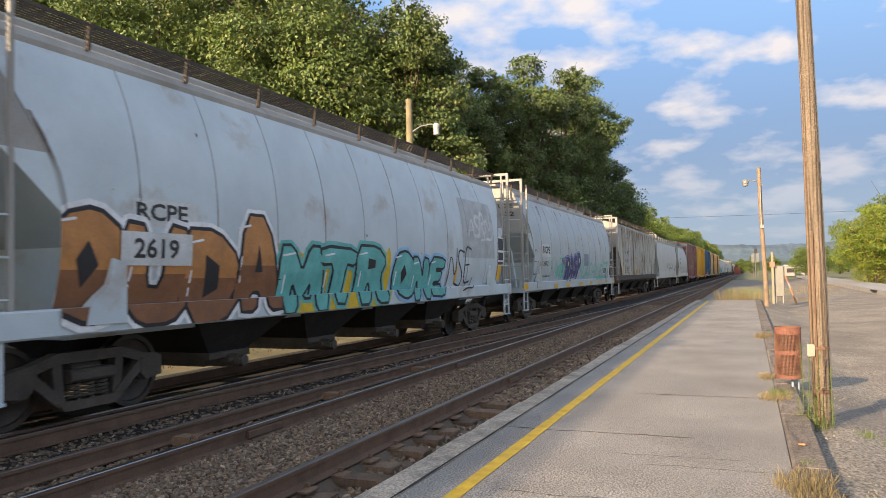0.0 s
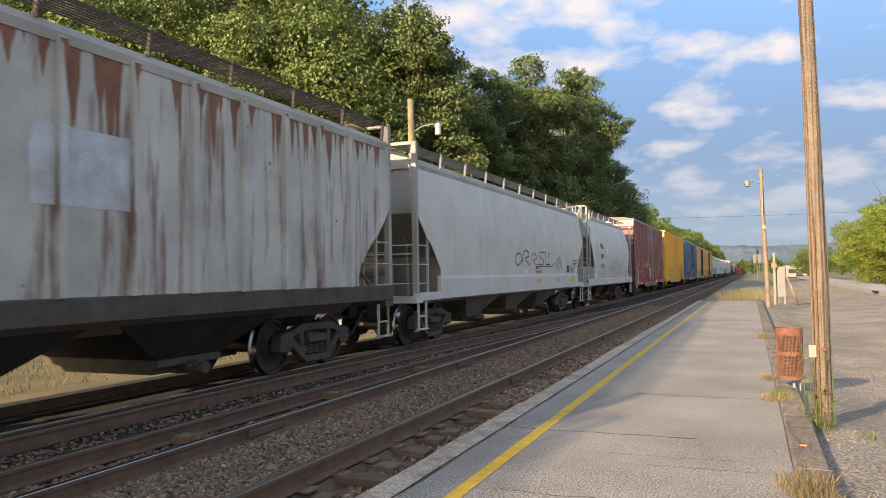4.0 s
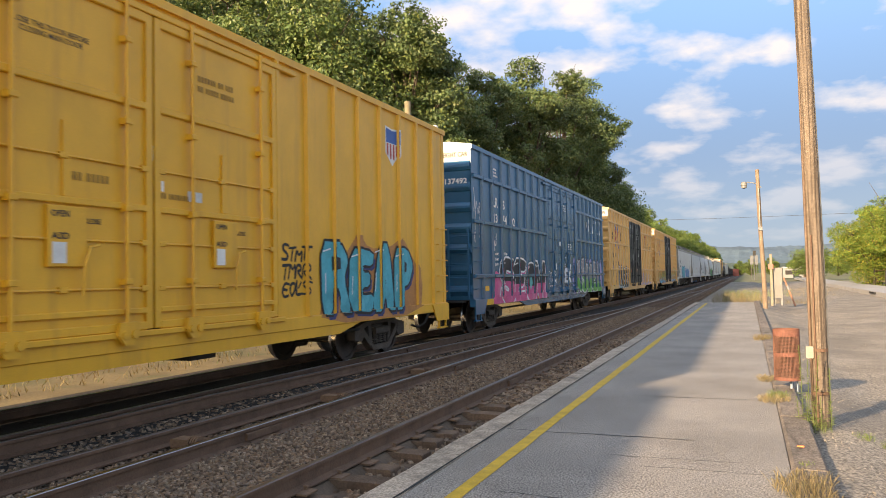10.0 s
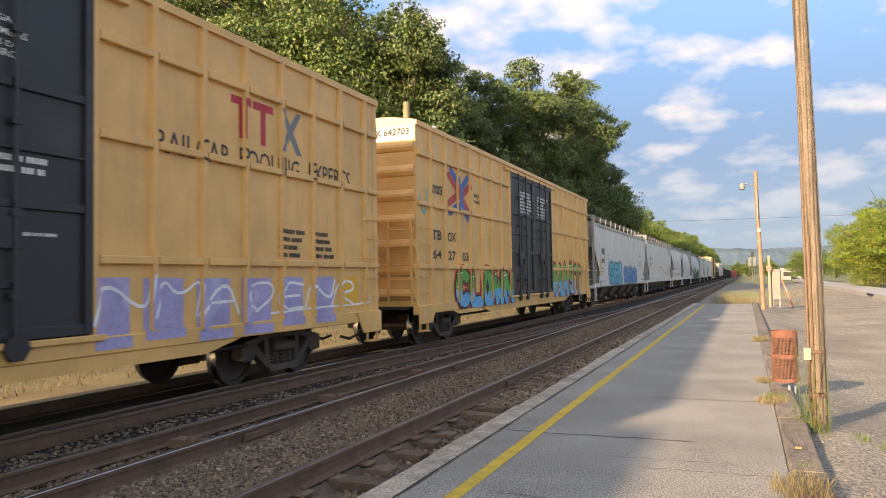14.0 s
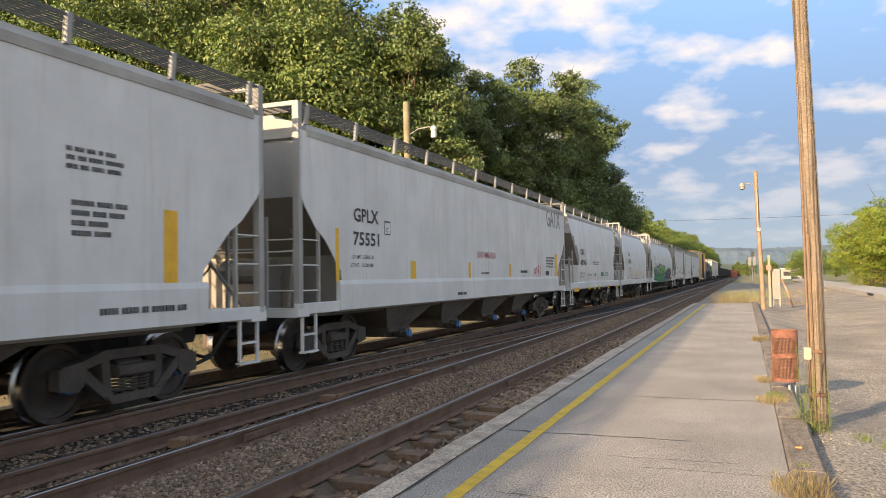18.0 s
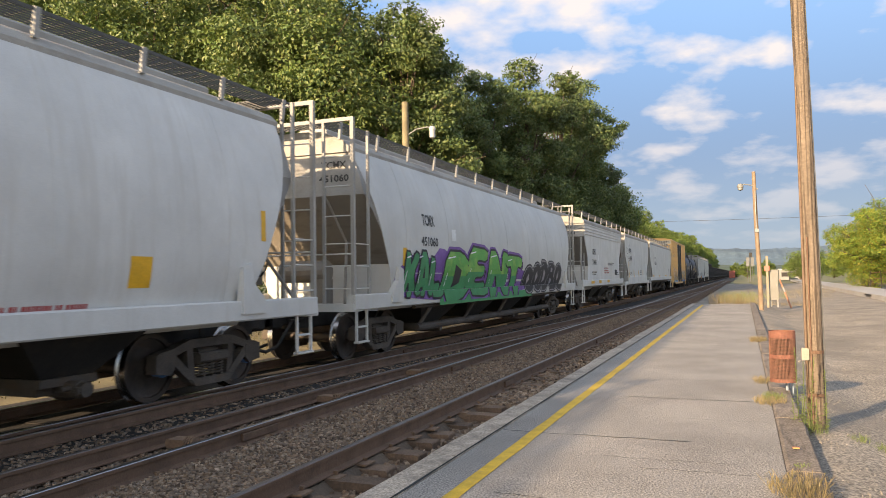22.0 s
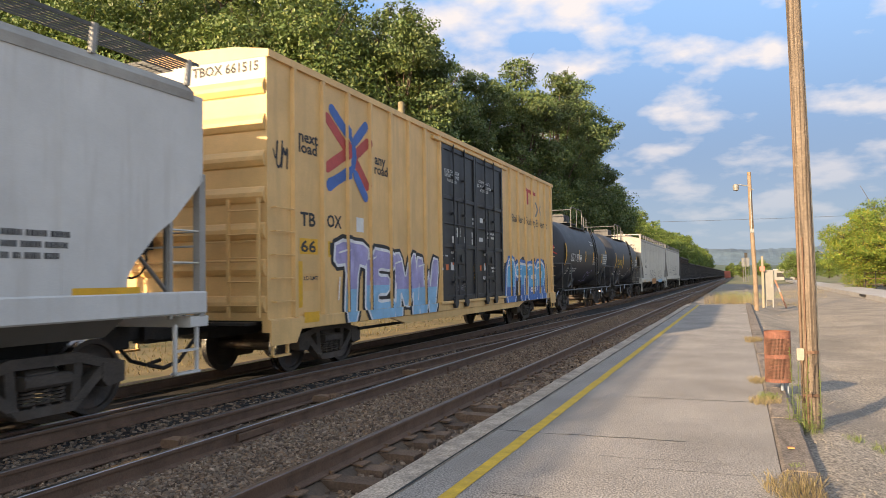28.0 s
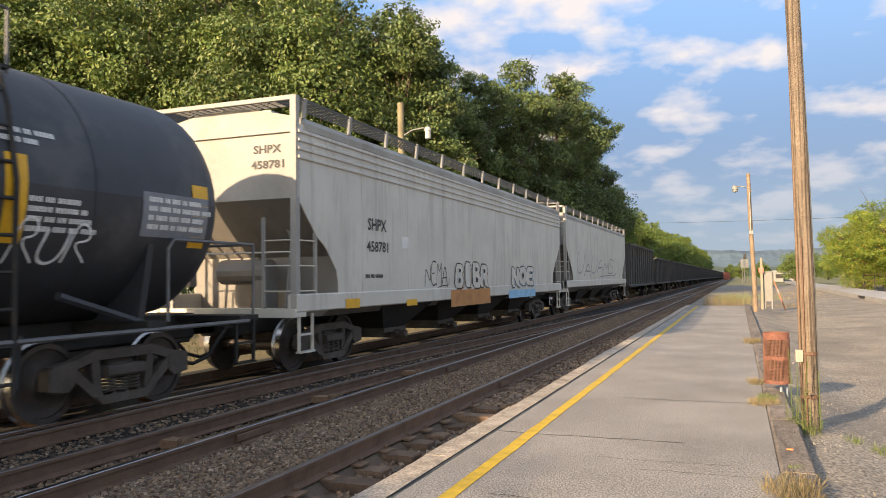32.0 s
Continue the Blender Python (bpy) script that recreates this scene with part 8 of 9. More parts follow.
KIND = {k: (*leafy(s, H, R, n, z, m, lo, lb), H) for k, s, H, R, n, z, m, lo, lb in (
    ("a", 11, 20, 5.4, 74000, .100, M_LEAF, .06, 34), ("b", 12, 20, 4.9, 56000, .105, M_LEAF_B, .08, 30), ("c", 13, 20, 5.8, 74000, .100, M_LEAF, .05, 36),
    ("n", 17, 20, 3.9, 56000, .10, M_LEAF_B, .05, 30), ("m", 18, 20, 4.1, 56000, .10, M_LEAF_B, .05, 32), ("l", 19, 15, 4.6, 26000, .12, M_LEAF_L, .03, 26),
    ("far", 14, 15, 5.5, 9000, .26, M_LEAF_L, .03, 24), ("y", 15, 11, 5.0, 22000, .10, M_LEAF_Y, .02, 26), ("g", 16, 11, 5.0, 18000, .11, M_LEAF_L, .06, 26))}
WOOD = "trees of the wooded bank"
rt2 = random.Random(21)
# near wood, two rows
for k, x, y, h, w in (("n", -20.5, 44.5, 24, 1.0), ("m", -20.8, 48.5, 23, .9), ("c", -26, 43, 26, .92), ("a", -31.5, 42, 28, .95), ("c", -38, 40.5, 29, .95), ("a", -44, 38.5, 30, .95), ("c", -51, 37, 32, 1.0), ("a", -59, 36, 34, 1.0),
                      ("b", -30, 51, 29, 1.0), ("b", -40, 50, 32, 1.1), ("b", -52, 48, 35, 1.1), ("b", -24, 55, 24, 1.0),
                      ("n", -18.8, 56, 21.4, .95), ("m", -17.2, 63, 24.6, .95), ("n", -16.8, 74, 26.4, .95), ("m", -16.8, 85, 28.6, .95), ("b", -25, 66, 20, 1.0), ("b", -25, 84, 21, 1.0),
                      ("m", -17.5, 98, 23, .95), ("l", -17.0, 108, 18, .9)):
    tree(KIND, k, x, y, h, rt2.uniform(0, 360), "tall leafy green tree on the bank behind the train", WOOD, w)
y = 118.0
while y < 470:
    tree(KIND, "far" if y > 190 else "l", -16.2 - rt2.uniform(0, 3) - (y - 118) * .004, y, rt2.uniform(12.5, 16) + (y - 118) * .006, rt2.uniform(0, 360), "leafy light green tree in the row along the line", WOOD, .95)
    y += rt2.uniform(7, 10) + (y - 118) * .02
for k, x, y, h, w in (("y", 12.8, 92, 9.6, 1.05), ("y", 16.6, 88, 10.4, 1.15), ("g", 20.6, 94, 11, 1.2), ("y", 20.5, 84, 10.4, 1.2), ("y", 14.2, 108, 11.0, .9), ("g", 18, 112, 13, 1.1), ("g", 22, 96, 13, 1.2), ("y", 24, 84, 12, 1.1),
                      ("g", 13.2, 175, 9, 1.1), ("g", 12.5, 195, 8, 1.0), ("g", 26, 120, 14, 1.2), ("far", 2, 420, 9, 1.2), ("far", 12, 440, 10, 1.3), ("far", 24, 430, 9, 1.3), ("far", 36, 450, 11, 1.3), ("far", -4, 470, 9, 1.2), ("far", 48, 440, 10, 1.4), ("far", 60, 460, 12, 1.3), ("far", 30, 300, 9, 1.2)):
    tree(KIND, k, x, y, h, rt2.uniform(0, 360), "yellow-green leafy roadside tree by the yard" if k == "y" else "green leafy roadside tree by the yard", "trees beside the yard", w)

# low scrub under the wood, closing the view below the crowns
M_SCRUB = island_mat("scrub_leaves", [(.035, .06, .015), (.07, .10, .024), (.05, .08, .02)], .7, 0, .2)
def scrub():
    r = np.random.default_rng(77)
    n = 26000
    yy = 4 + 150 * r.random(n) ** 1.5
    xx = -25 + r.normal(size=n) * 1.8
    zz = -.3 + 5.5 * r.random(n) ** 1.2
    c = np.stack([xx, yy, zz], 1)
    a, b = r.normal(size=(n, 3)), r.normal(size=(n, 3))
    a *= .20 / np.linalg.norm(a, axis=1)[:, None]
    b *= .14 / np.linalg.norm(b, axis=1)[:, None]
    v = np.stack([c - a, c + b, c + a, c - b], 1).reshape(-1, 3)
    me = bpy.data.meshes.new("undergrowth")
    me.from_pydata(v.tolist(), [], np.arange(n * 4).reshape(-1, 4).tolist())
    me.materials.append(M_SCRUB)
    tagged(new("undergrowth", me), "dark undergrowth below the trees", "bushes", kind="stuff")
scrub()

# ---- things beside the platform ----
def wood_pole(name, x, y, z0, z1, r0, r1, lean, material, label):
    """A round, slightly crooked wooden pole that leans by metres at its top."""
    m = Mesh()
    n, k = 14, 12
    rows = []
    for i in range(k + 1):
        u = i / k
        rr = r0 + (r1 - r0) * u
        cx, cy = lean * u + .012 * math.sin(u * 7), .01 * math.sin(u * 5 + 1)
        rows.append([(cx + rr * math.cos(2 * math.pi * j / n) * (1 + .03 * noise.noise((j, u * 6, 2))), cy + rr * math.sin(2 * math.pi * j / n), z0 + (z1 - z0) * u) for j in range(n + 1)])
    m.grid(rows)
    m.f.append(tuple(len(m.v) - 1 - j for j in range(n)))
    p = tagged(new(name), label, "pole")
    p.location = (x, y, 0)
    m.obj("shaft", material, p, smooth=True)
    return p


pole = wood_pole("utility_pole", .76, 9.8, -.4, 8.5, .088, .070, -.10, M_POLE, "weathered brown wooden utility pole with a conduit")
Mesh().tube([(-.098, -.03, -.25), (-.106, -.03, 2.0), (-.124, -.02, 5), (-.155, 0, 8.2)], .016, 8).obj("conduit", mat("rusty_conduit", (.165, .112, .078), .7, .2, 4, .3), pole, "rusty steel conduit strapped to the pole")
Mesh().tube([(-.05, -.08, -.25), (-.06, -.08, 2.0)], .010, 6).obj("ground_wire", M_RAIL, pole)
Mesh().box(-.155, -.075, -.075, .0, .56, .70, .008).obj("junction_box", mat("cream_box_paint", (.30, .27, .22), .6), pole, "cream painted junction box")
for z in (.64, .14):
    Mesh().cyl((-.01, 0, z), (-.01, 0, z + .035), .098, 16).obj("strap", M_RAIL, pole)

Mesh().tube([(-.10 * k / 12 + .012 * math.sin(k / 12 * 7) + .088 - .018 * k / 12 + .004, -.02, -.4 + 8.9 * k / 12) for k in range(13)], .005, 5).obj("cable", M_GRATE, pole, "thin grey cable stapled to the pole")

# wire basket on a post
can = tagged(new("litter_basket"), "rusty red expanded-metal litter basket on a steel post", "litter bin")
can.location = (.49, 11.9, 0)
R, Z0, Z1 = .175, .02, .74
for z, hh in ((Z1 - .09, .10), (.36, .055), (Z0, .05)):
    rows = [[(R * 1.02 * math.cos(2 * math.pi * k / 28), R * 1.02 * math.sin(2 * math.pi * k / 28), zz) for k in range(29)] for zz in (z, z + hh)]
    inner_rows = [[(R * .97 * math.cos(2 * math.pi * k / 28), R * .97 * math.sin(2 * math.pi * k / 28), zz) for k in range(29)] for zz in (z, z + hh)]
    Mesh().grid(rows).grid(inner_rows).obj("hoop", M_RUST_RED, can, smooth=True)
wire = Mesh()
nv = 60
for k in range(nv):
    a = 2 * math.pi * k / nv
    wire.cyl((R * math.cos(a), R * math.sin(a), Z0), (R * math.cos(a), R * math.sin(a), Z1), .0042, 4)
for q in range(34):
    z = Z0 + .03 + q * (Z1 - Z0 - .06) / 33
    for k in range(20):
        a, b = 2 * math.pi * k / 20, 2 * math.pi * (k + 1) / 20
        wire.cyl((R * math.cos(a), R * math.sin(a), z), (R * math.cos(b), R * math.sin(b), z), .0042, 4)
wire.obj("wire_mesh", mat("rusty_pink_mesh", (.17, .080, .056), .8, .1, 8, .4, 60, .3, (.15, .075, .045), .6), can)
lin = Mesh()
lin.grid([[(R * .9 * math.cos(2 * math.pi * k / 24), R * .9 * math.sin(2 * math.pi * k / 24), zz) for k in range(25)] for zz in (Z0 + .02, .66)])
lin.cyl((0, 0, Z0), (0, 0, Z0 + .015), R, 24)
lin.obj("inner_bin", mat("dull_orange_bin", (.12, .07, .05), .8, 0, 5, .4, stain=(.10, .06, .045), amount=.6), can)
Mesh().tube([(.05, .03, -.3), (.05, .03, .1)], .02, 8).tube([(.13, .05, -.3), (.13, .05, .12)], .012, 8).obj("post", mat("blue_grey_post", (.30, .36, .42), .5, .3), can)

# lamp poles
def lamp_arm(pole, z, dx, dy, drop, material):
    Mesh().tube([(0, 0, z), (dx * .35, dy * .35, z + .22), (dx * .8, dy * .8, z + .28), (dx, dy, z + .22)], .028, 8).obj("lamp_arm", M_GALV, pole)
    h = Mesh()
    prof = [(.02, .20), (.10, .18), (.15, .08), (.15, 0), (.13, -.02), (.13, -drop), (.02, -drop - .04)]
    h.grid([[(dx + r * math.cos(2 * math.pi * k / 14), dy + r * math.sin(2 * math.pi * k / 14), z + .12 + q) for k in range(15)] for r, q in prof])
    h.obj("lamp_head", material, pole, smooth=True)


M_CAB_ = mat("grey_bracket_paint", (.24, .24, .24), .6)
M_LAMP = mat("pale_lamp_housing", (.42, .42, .41), .5, 0, 5, .15)
fp = wood_pole("street_lamp_pole", .78, 40.2, -.4, 6.65, .115, .09, -.18, M_POLE_RED, "reddish wooden pole with a curved lamp arm")
lamp_arm(fp, 5.75, -.80, -.25, .12, mat("dark_lamp_housing", (.20, .20, .19), .5))
Mesh().box(-.20, -.02, -.16, -.10, 3.62, 3.80, .01).obj("bracket", M_CAB_, fp)
Mesh().tube([(-.12, -.16, 3.7), (-.13, -.16, 5.7)], .02, 6).obj("riser", M_GALV, fp)
bp = wood_pole("street_lamp_pole", -14.0, 30.9, -.5, 9.65, .17, .15, -.15, mat("mossy_pole_wood", (.21, .18, .11), .9, 0, 2, .3, 30, .5), "tall greenish wooden pole with a white lamp")
lamp_arm(bp, 8.15, 1.15, .1, .34, M_LAMP)
wire_line = Mesh()
pts = [(-60 + 150 * k / 40, 152, 13.4 - 1.6 * (1 - ((k - 20) / 20) ** 2)) for k in range(41)]
wire_line.tube(pts, .035, 4)
tagged(wire_line.obj("overhead_wire", M_BLACK), "thin dark overhead wire across the line", "cable")

# cabinet, white mast and leaning pipe past the platform end
M_CAB = mat("silver_cabinet_paint", (.19, .187, .172), .5, .1, 2, .12)
cab = tagged(new("signal_cabinet"), "pale grey trackside signal cabinet on legs", "cabinet")
cab.location = (1.55, 45.6, 0)
Mesh().box(-.22, .22, -.2, .2, .12, 1.72, .01).box(-.25, .25, -.23, .23, 1.72, 1.78, .01).obj("body", M_CAB, cab)
Mesh().box(-.19, .19, -.215, -.198, .2, 1.64, .004).obj("door", M_CAB, cab)
Mesh().box(.10, .14, -.24, -.21, .85, 1.0).obj("handle", M_GALV, cab)
for x in (-.18, .18):
    for y in (-.16, .16):
        Mesh().box(x - .025, x + .025, y - .025, y + .025, -.3, .12).obj("leg", M_GALV, cab)
mast = tagged(new("marker_post"), "tall cream wooden marker post with a red flag plate", "post")
mast.location = (1.22, 45.2, 0)
Mesh().box(-.06, .06, -.06, .06, -.4, 2.55, .008).obj("shaft", mat("cream_post_paint", (.25, .215, .155), .7, 0, 3, .2), mast)
Mesh().box(-.14, .12, -.09, -.06, 1.72, 1.98, .01).obj("flag_plate", mat("faded_red_plate", (.55, .16, .12), .7), mast)
rod_ = tagged(new("leaning_pipe"), "rusty orange pipe leaning beside the cabinet", "pipe")
Mesh().cyl((2.35, 44.6, -.3), (1.85, 45.4, 1.22), .05, 10).obj("pipe", mat("orange_pipe", (.30, .15, .09), .7), rod_)
Mesh().cyl((2.08, 45.03, .55), (2.01, 45.14, .78), .056, 10).obj("white_band", M_CAB_, rod_)

# yard kerb and pavement on the far side of the yard, road edge
M_PAVE = mat("grey_pavement", (.34, .33, .32), .9, 0, .5, .15, 20, .2)
kp = Mesh()
edge_pts = [(7.0, 20), (8.3, 55), (8.6, 80), (9.0, 112), (10.5, 200)]
for (xa, ya), (xb, yb) in zip(edge_pts, edge_pts[1:]):
    v = [(xa, ya, -.4), (xa, ya, .02), (xa + 3.2, ya, .03), (xa + 3.2, ya, -.4), (xb, yb, -.4), (xb, yb, .02), (xb + 3.2, yb, .03), (xb + 3.2, yb, -.4)]
    kp.add(v, [(0, 1, 5, 4), (1, 2, 6, 5), (2, 3, 7, 6)])
tagged(kp.obj("yard_pavement", M_PAVE), "raised grey pavement along the yard", "pavement", kind="structure")
drain = tagged(new("kerb_drain"), "dark drain opening in the pavement kerb", "drain")
Mesh().box(8.28, 8.36, 60.5, 63.2, -.15, -.02, .01).obj("opening", M_BLACK, drain)

# far things: signal, sheds, red block, hills
sig = tagged(new("railway_signal"), "distant trackside signal mast with two heads", "signal")
sig.location = (1.6, 200, 0)
M_SIG = mat("dull_signal_steel", (.13, .135, .14), .6, .2)
Mesh().cyl((0, 0, -.4), (0, 0, 6.2), .12, 8).obj("mast", M_SIG, sig)
for x in (-.55, .55):
    Mesh().box(x - .35, x + .35, -.2, .1, 3.4, 5.6, .05).obj("signal_head", M_SIG, sig)
    Mesh().cyl((x, 0, -.4), (x, 0, 3.4), .06, 6).obj("support", M_SIG, sig)
Mesh().box(-.2, .5, -.25, .1, 5.6, 6.8, .05).obj("top_head", M_BLACK, sig)
M_SHED = mat("white_shed_paint", (.24, .235, .225), .7, 0, .6, .12)
for x, y, w, h, d in ((10.9, 240, 2.6, 3.0, 5), (14.3, 246, 3.2, 3.4, 6), (18.6, 300, 5, 3.4, 9)):
    s = tagged(new("storage_shed"), "distant white flat-roofed storage shed", "shed", "distant sheds")
    s.location = (x, y, -.4)
    Mesh().box(-w / 2, w / 2, -d / 2, d / 2, 0, h).obj("wall", M_SHED, s)
    Mesh().box(-w / 2 - .2, w / 2 + .2, -d / 2 - .2, d / 2 + .2, h, h + .25).obj("roof", mat("shed_roof", (.42, .43, .45), .6), s)
    for k in range(3):
        Mesh().box(-w / 2 + .6 + k * w / 3, -w / 2 + 1.5 + k * w / 3, -d / 2 - .03, -d / 2 + .01, 1.0, 2.2).obj("window", M_BLACK, s)
red = tagged(new("freight_container"), "distant red freight container beside the line", "container")
red.location = (-4.4, 336, -.4)
Mesh().box(-1.15, 1.15, -3, 3, .3, 3.3).obj("box", mat("red_container_paint", (.26, .07, .05), .6, 0, .6, .15), red)
Mesh().box(-1.0, 1.0, -2.6, 2.6, 0, .3).obj("base", M_BLACK, red)
# fence and post under the yard trees
fence = tagged(new("yard_fence"), "rusty wire fence under the yard trees", "fence")
for k in range(18):
    Mesh().cyl((12.4 + k * .9, 90 - k * .5, -.4), (12.4 + k * .9, 90 - k * .5, 1.7), .05, 6).obj("post", M_BLACK, fence)
for z in (.3, .9, 1.5):
    Mesh().cyl((12.4, 90, z), (27.7, 81.5, z), .03, 5).obj("rail", M_RAIL, fence)


def hills(name, y, base, amp, seed, col, label, x0=-1500, x1=1800):
    m = Mesh()
    n = 420
    rows = [[] for _ in range(9)]
    for k in range(n + 1):
        x = x0 + (x1 - x0) * k / n
        z = max(2, base + amp * noise.noise((x * .0016 + seed, seed, 0)) + amp * .25 * noise.noise((x * .008, seed, 4)) + amp * .12 * noise.noise((x * .05, seed, 9)))
        for q, row in enumerate(rows):
            u = q / 8
            row.append((x, y + 500 * u + 60 * noise.noise((x * .01, u * 3, seed)), -5 + (z + 5) * math.sin(u * 1.57) + amp * .10 * noise.noise((x * .03, u * 9, seed))))
    m.grid(rows)
    tagged(m.obj(name, mat(name + "_haze", col, 1.0, 0, .006, .3, .05, 0)), label, "hills", kind="structure")


hills("far_hills", 3300, 118, 34, 2.3, (.085, .13, .17), "hazy blue wooded hills on the horizon")
hills("middle_hills", 1500, 26, 10, 7.1, (.055, .085, .058), "hazy green wooded rise beyond the yard")

# ---- weeds and tufts ----
M_DRYBLADE = island_mat("dry_blades", [(.26, .20, .10), (.38, .30, .16), (.25, .19, .10), (.20, .185, .085)], .8, 0, .3)
M_GREENBLADE = island_mat("green_blades", [(.17, .22, .07), (.24, .29, .10), (.13, .18, .05), (.30, .31, .13)], .7, 0, .35)


def tuft(name, x, y, z, r, h, n, material, label, seed, spread=1.0):
    q = random.Random(seed)
    m = Mesh()
    for _ in range(n):
        a, d = q.uniform(0, 6.283), r * math.sqrt(q.random())
        px, py = x + d * math.cos(a), y + d * math.sin(a) * 1.6
        hh = h * q.uniform(.4, 1.1)
        ox, oy = q.gauss(0, .35) * hh * spread, q.gauss(0, .35) * hh * spread
        w = q.uniform(.0012, .0032)
        b = q.uniform(0, 3.14)
        cx, cy = w * math.cos(b), w * math.sin(b)
        m.add([(px - cx, py - cy, z), (px + cx, py + cy, z), (px + ox * .45 + cx, py + oy * .45 + cy, z + hh * .65), (px + ox * .45 - cx, py + oy * .45 - cy, z + hh * .65), (px + ox, py + oy, z + hh * (1 - .3 * spread))],
              [(0, 1, 2, 3), (3, 2, 4)])
    return tagged(m.obj(name, material), label, "weeds", kind="stuff")


tuft("grass_tuft", .36, 6.55, ZP, .22, .16, 420, M_DRYBLADE, "dry straw-coloured grass tuft on the kerb", 1, 1.5)
tuft("grass_tuft", .42, 6.2, ZP, .18, .16, 280, M_DRYBLADE, "dry straw-coloured grass tuft on the kerb", 2, 1.5)
tuft("grass_tuft", .28, 10.9, ZP, .2, .10, 420, M_DRYBLADE, "low grass growing from a platform crack", 3, 2.2)
tuft("grass_tuft", .33, 11.2, ZP, .14, .12, 200, M_GREENBLADE, "low green grass by the kerb", 4, 1.8)
tuft("grass_tuft", .26, 12.9, ZP, .16, .12, 300, M_DRYBLADE, "low dry grass by the kerb", 5, 2)
tuft("grass_tuft", .30, 20.5, ZP, .2, .2, 400, M_DRYBLADE, "dry grass by the kerb", 6, 1.4)


def weed(x, y, z, h, seed):
    """A tall feathery weed: a stem set with small narrow leaves all the way up."""
    q = random.Random(seed)
    m = Mesh()
    lx, ly = q.uniform(-.06, .06) * h, q.uniform(-.06, .06) * h
    at = lambda u: Vector((x + lx * u * u, y + ly * u * u, z + h * u))
    m.tube([at(k / 6) for k in range(7)], .004, 5)
    for k in range(int(150 * h)):
        u = q.uniform(.06, 1)
        p, a, n = at(u), q.uniform(0, 6.283), q.uniform(.035, .075) * (1.25 - .75 * u)
        d, e = Vector((math.cos(a), math.sin(a), q.uniform(.1, .7))).normalized(), Vector((-math.sin(a), math.cos(a), 0))
        m.add([tuple(p), tuple(p + d * n * .5 + e * n * .13), tuple(p + d * n - Vector((0, 0, n * .15))), tuple(p + d * n * .5 - e * n * .13)], [(0, 1, 2, 3)])
    tagged(m.obj("tall_weed", M_GREENBLADE), "tall feathery green weed beside the pole", "weeds", kind="stuff")


for k, (x, y, h) in enumerate(((.55, 9.7, .95), (.61, 9.62, .80), (.67, 9.5, .86), (.58, 9.45, .45), (.72, 9.42, .40), (.83, 9.55, .72), (.64, 9.35, .30), (.50, 9.55, .38))):
    weed(x, y, -.24, h, 60 + k)
tuft("tall_weed", .70, 9.55, -.24, .14, .18, 60, M_GREENBLADE, "tall green weeds round the pole", 8, .8)
tuft("grass_tuft", 1.15, 9.6, yard_z(1.15) - .02, .12, .10, 110, M_GREENBLADE, "small weed in the gravel", 10, 1.6)
tuft("grass_tuft", 1.42, 9.35, yard_z(1.42) - .02, .12, .18, 150, M_GREENBLADE, "small weed in the gravel", 11, 1.2)
tuft("grass_tuft", .42, 7.3, ZP + .01, .06, .06, 60, M_GREENBLADE, "small weed on the kerb", 12, 1.5)
for k, (x, y, r, h, n) in enumerate(((-1.1, 49, 1.0, .9, 700), (.2, 48.5, .8, .8, 500), (-.4, 52, 1.2, 1.0, 700), (1.2, 47, .6, .35, 250), (2.6, 46.5, .9, .35, 350), (.6, 60, 2.4, .7, 700), (3.5, 62, 2.5, .4, 500), (5.2, 75, 2.4, .5, 500))):
    tuft("weed_patch", x, y, -.25, r, h, n, M_DRYBLADE if k % 3 != 2 else M_GREENBLADE, "tall dry weeds past the platform end", 20 + k, .7)
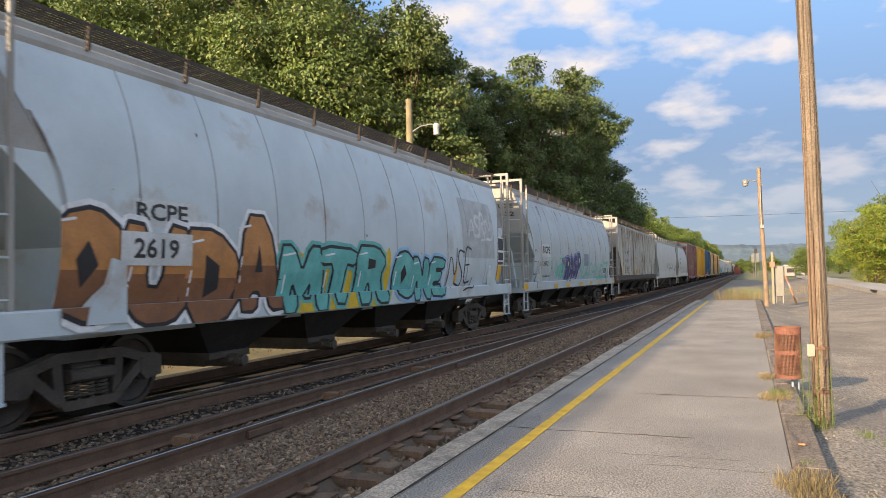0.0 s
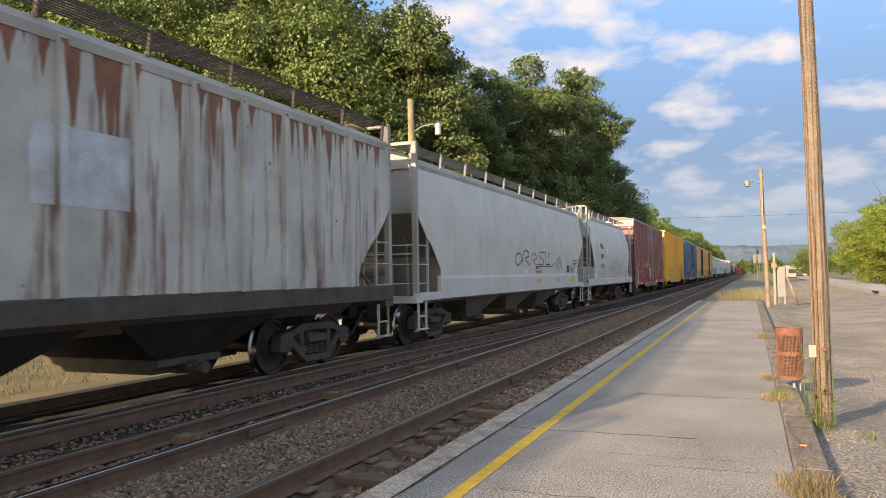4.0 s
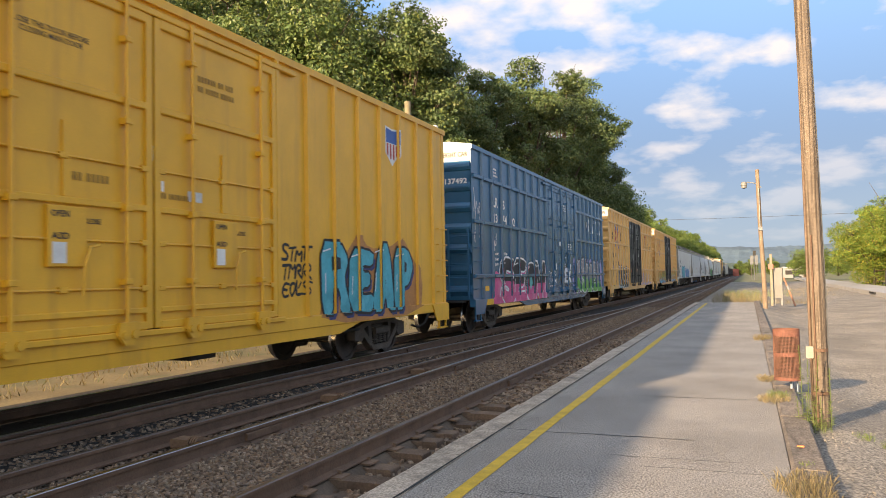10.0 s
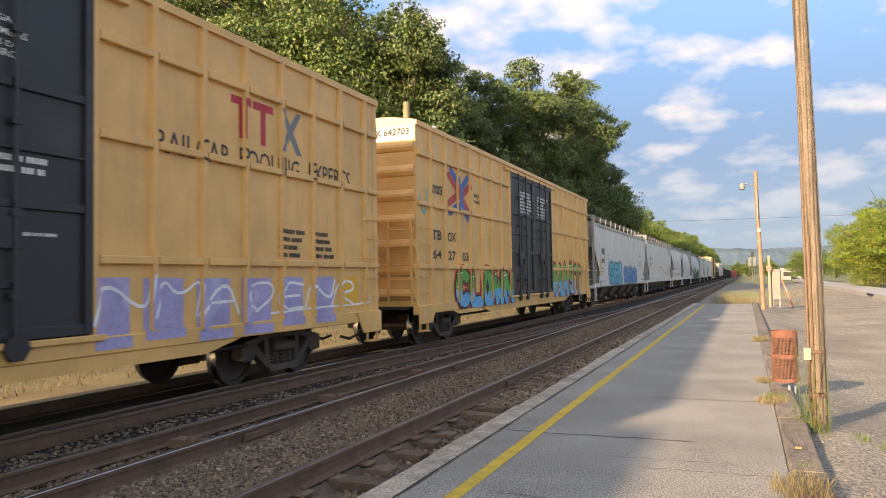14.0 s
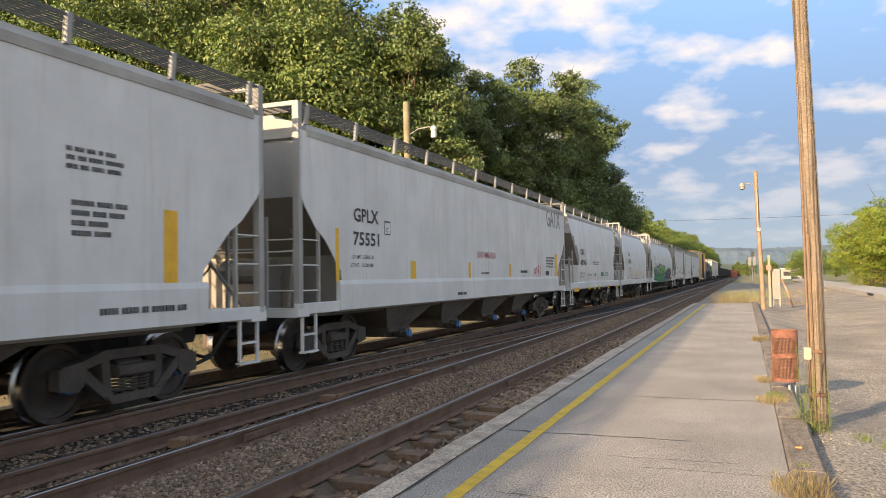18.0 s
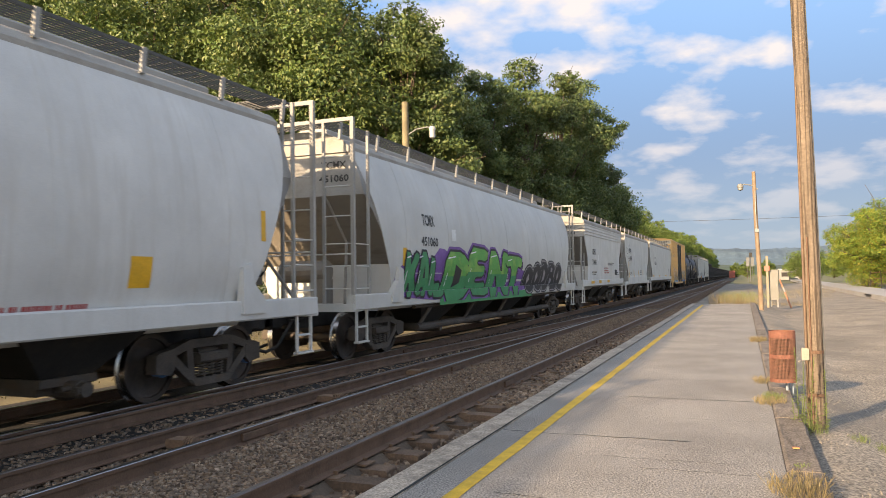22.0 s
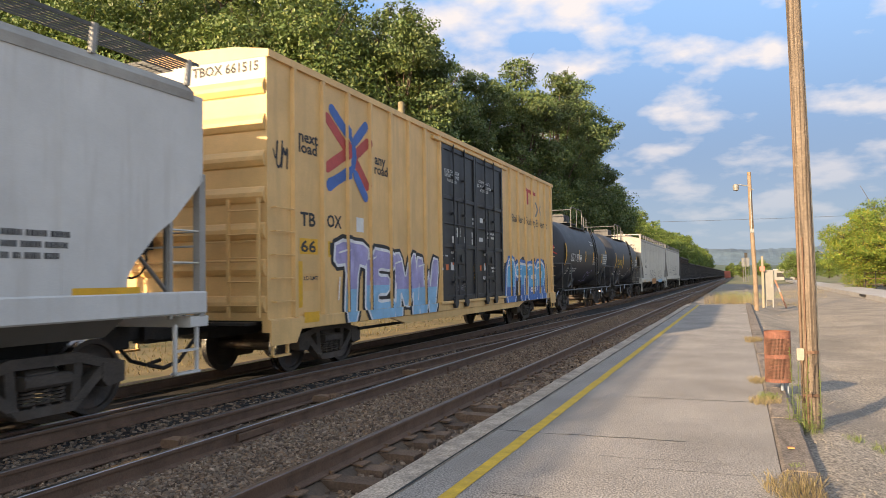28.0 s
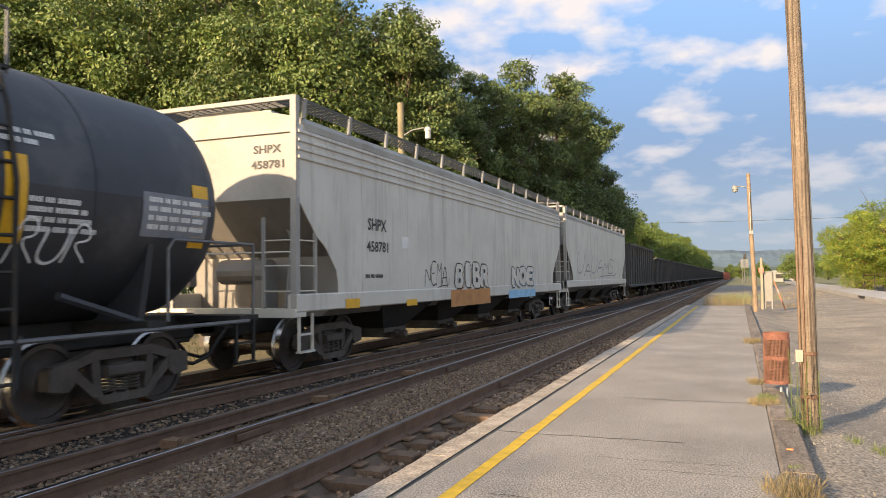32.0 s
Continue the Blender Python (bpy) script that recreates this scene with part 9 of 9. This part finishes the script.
# dry grass strip behind the train
def strip():
    q = np.random.default_rng(9)
    n = 9000
    y = 5 + 55 * q.random(n) ** 1.6
    x = -11.2 - 9 * q.random(n)
    h = .06 + .12 * q.random(n)
    a = q.random(n) * 6.28
    c, s = np.cos(a) * .012, np.sin(a) * .012
    z = np.full(n, -.28)
    v = np.stack([np.stack([x - c, y - s, z], 1), np.stack([x + c, y + s, z], 1), np.stack([x + q.normal(size=n) * .05, y + q.normal(size=n) * .05, z + h], 1)], 1).reshape(-1, 3)
    me = bpy.data.meshes.new("grass_blades")
    me.from_pydata(v.tolist(), [], np.arange(n * 3).reshape(-1, 3).tolist())
    me.materials.append(island_mat("strip_blades", [(.13, .10, .045), (.19, .15, .07), (.11, .09, .04), (.07, .09, .03)], .8, 0, .3))
    tagged(new("grass_blades", me), "dry yellow grass blades behind the tracks", "grass", kind="stuff")
strip()
# pale stones on the yard, a few scraps on the kerb
def yard_stones():
    v, f = stones(15000, .62, 9, 4.5, 42, 0.0, .008, 31)
    v[:, 2] += np.array([yard_z(x) for x in v[:, 0]]) - .004
    return v, f


stone_field("yard_stones", [yard_stones()], island_mat("yard_stone", [(.17, .15, .125), (.25, .22, .18), (.15, .135, .115), (.22, .195, .16), (.31, .275, .23)]), "loose pale stones on the yard gravel")
scrap = tagged(new("orange_scrap"), "small orange plastic scrap on the timber kerb", "litter")
scrap.location = (.42, 7.95, ZP + .035)
Mesh().box(-.03, .03, -.02, .02, 0, .012, .004).obj("scrap", mat("orange_plastic", (.75, .25, .08), .5), scrap)


# ---- what moves ----
def gone(t):
    """Metres that the train has moved by t seconds."""
    return 11.30 * t


def motions():
    for car, sets, s, near in CARS:
        walk(car, [(t, pose(X_C, s - gone(t), 0)) for t in (0, 4, 8, 12, 16, 20, 24, 28, 32)])
        half = car.get("length_m", 16) / 2
        for w in sets if near else ():
            y0 = w.location.y
            t0 = max(0.0, (s + y0 - 30) / 11.3)
            t1 = min(32.0, (s + y0 - 3.5) / 11.3)
            if t1 <= t0:
                continue
            ticks = [k / FPS for k in range(math.floor(t0 * FPS), math.ceil(t1 * FPS) + 1) if 0 <= k <= 32 * FPS]
            times = ([0.0] if ticks[0] > 0 else []) + ticks + ([32.0] if ticks[-1] < 32 else [])
            rows = []
            for t in times:
                q = min(max(t, ticks[0]), ticks[-1])
                rows.append((t, pose(0, y0, WR, math.degrees((gone(q) - gone(ticks[0])) / WR))))
            walk(w, rows)


motions()
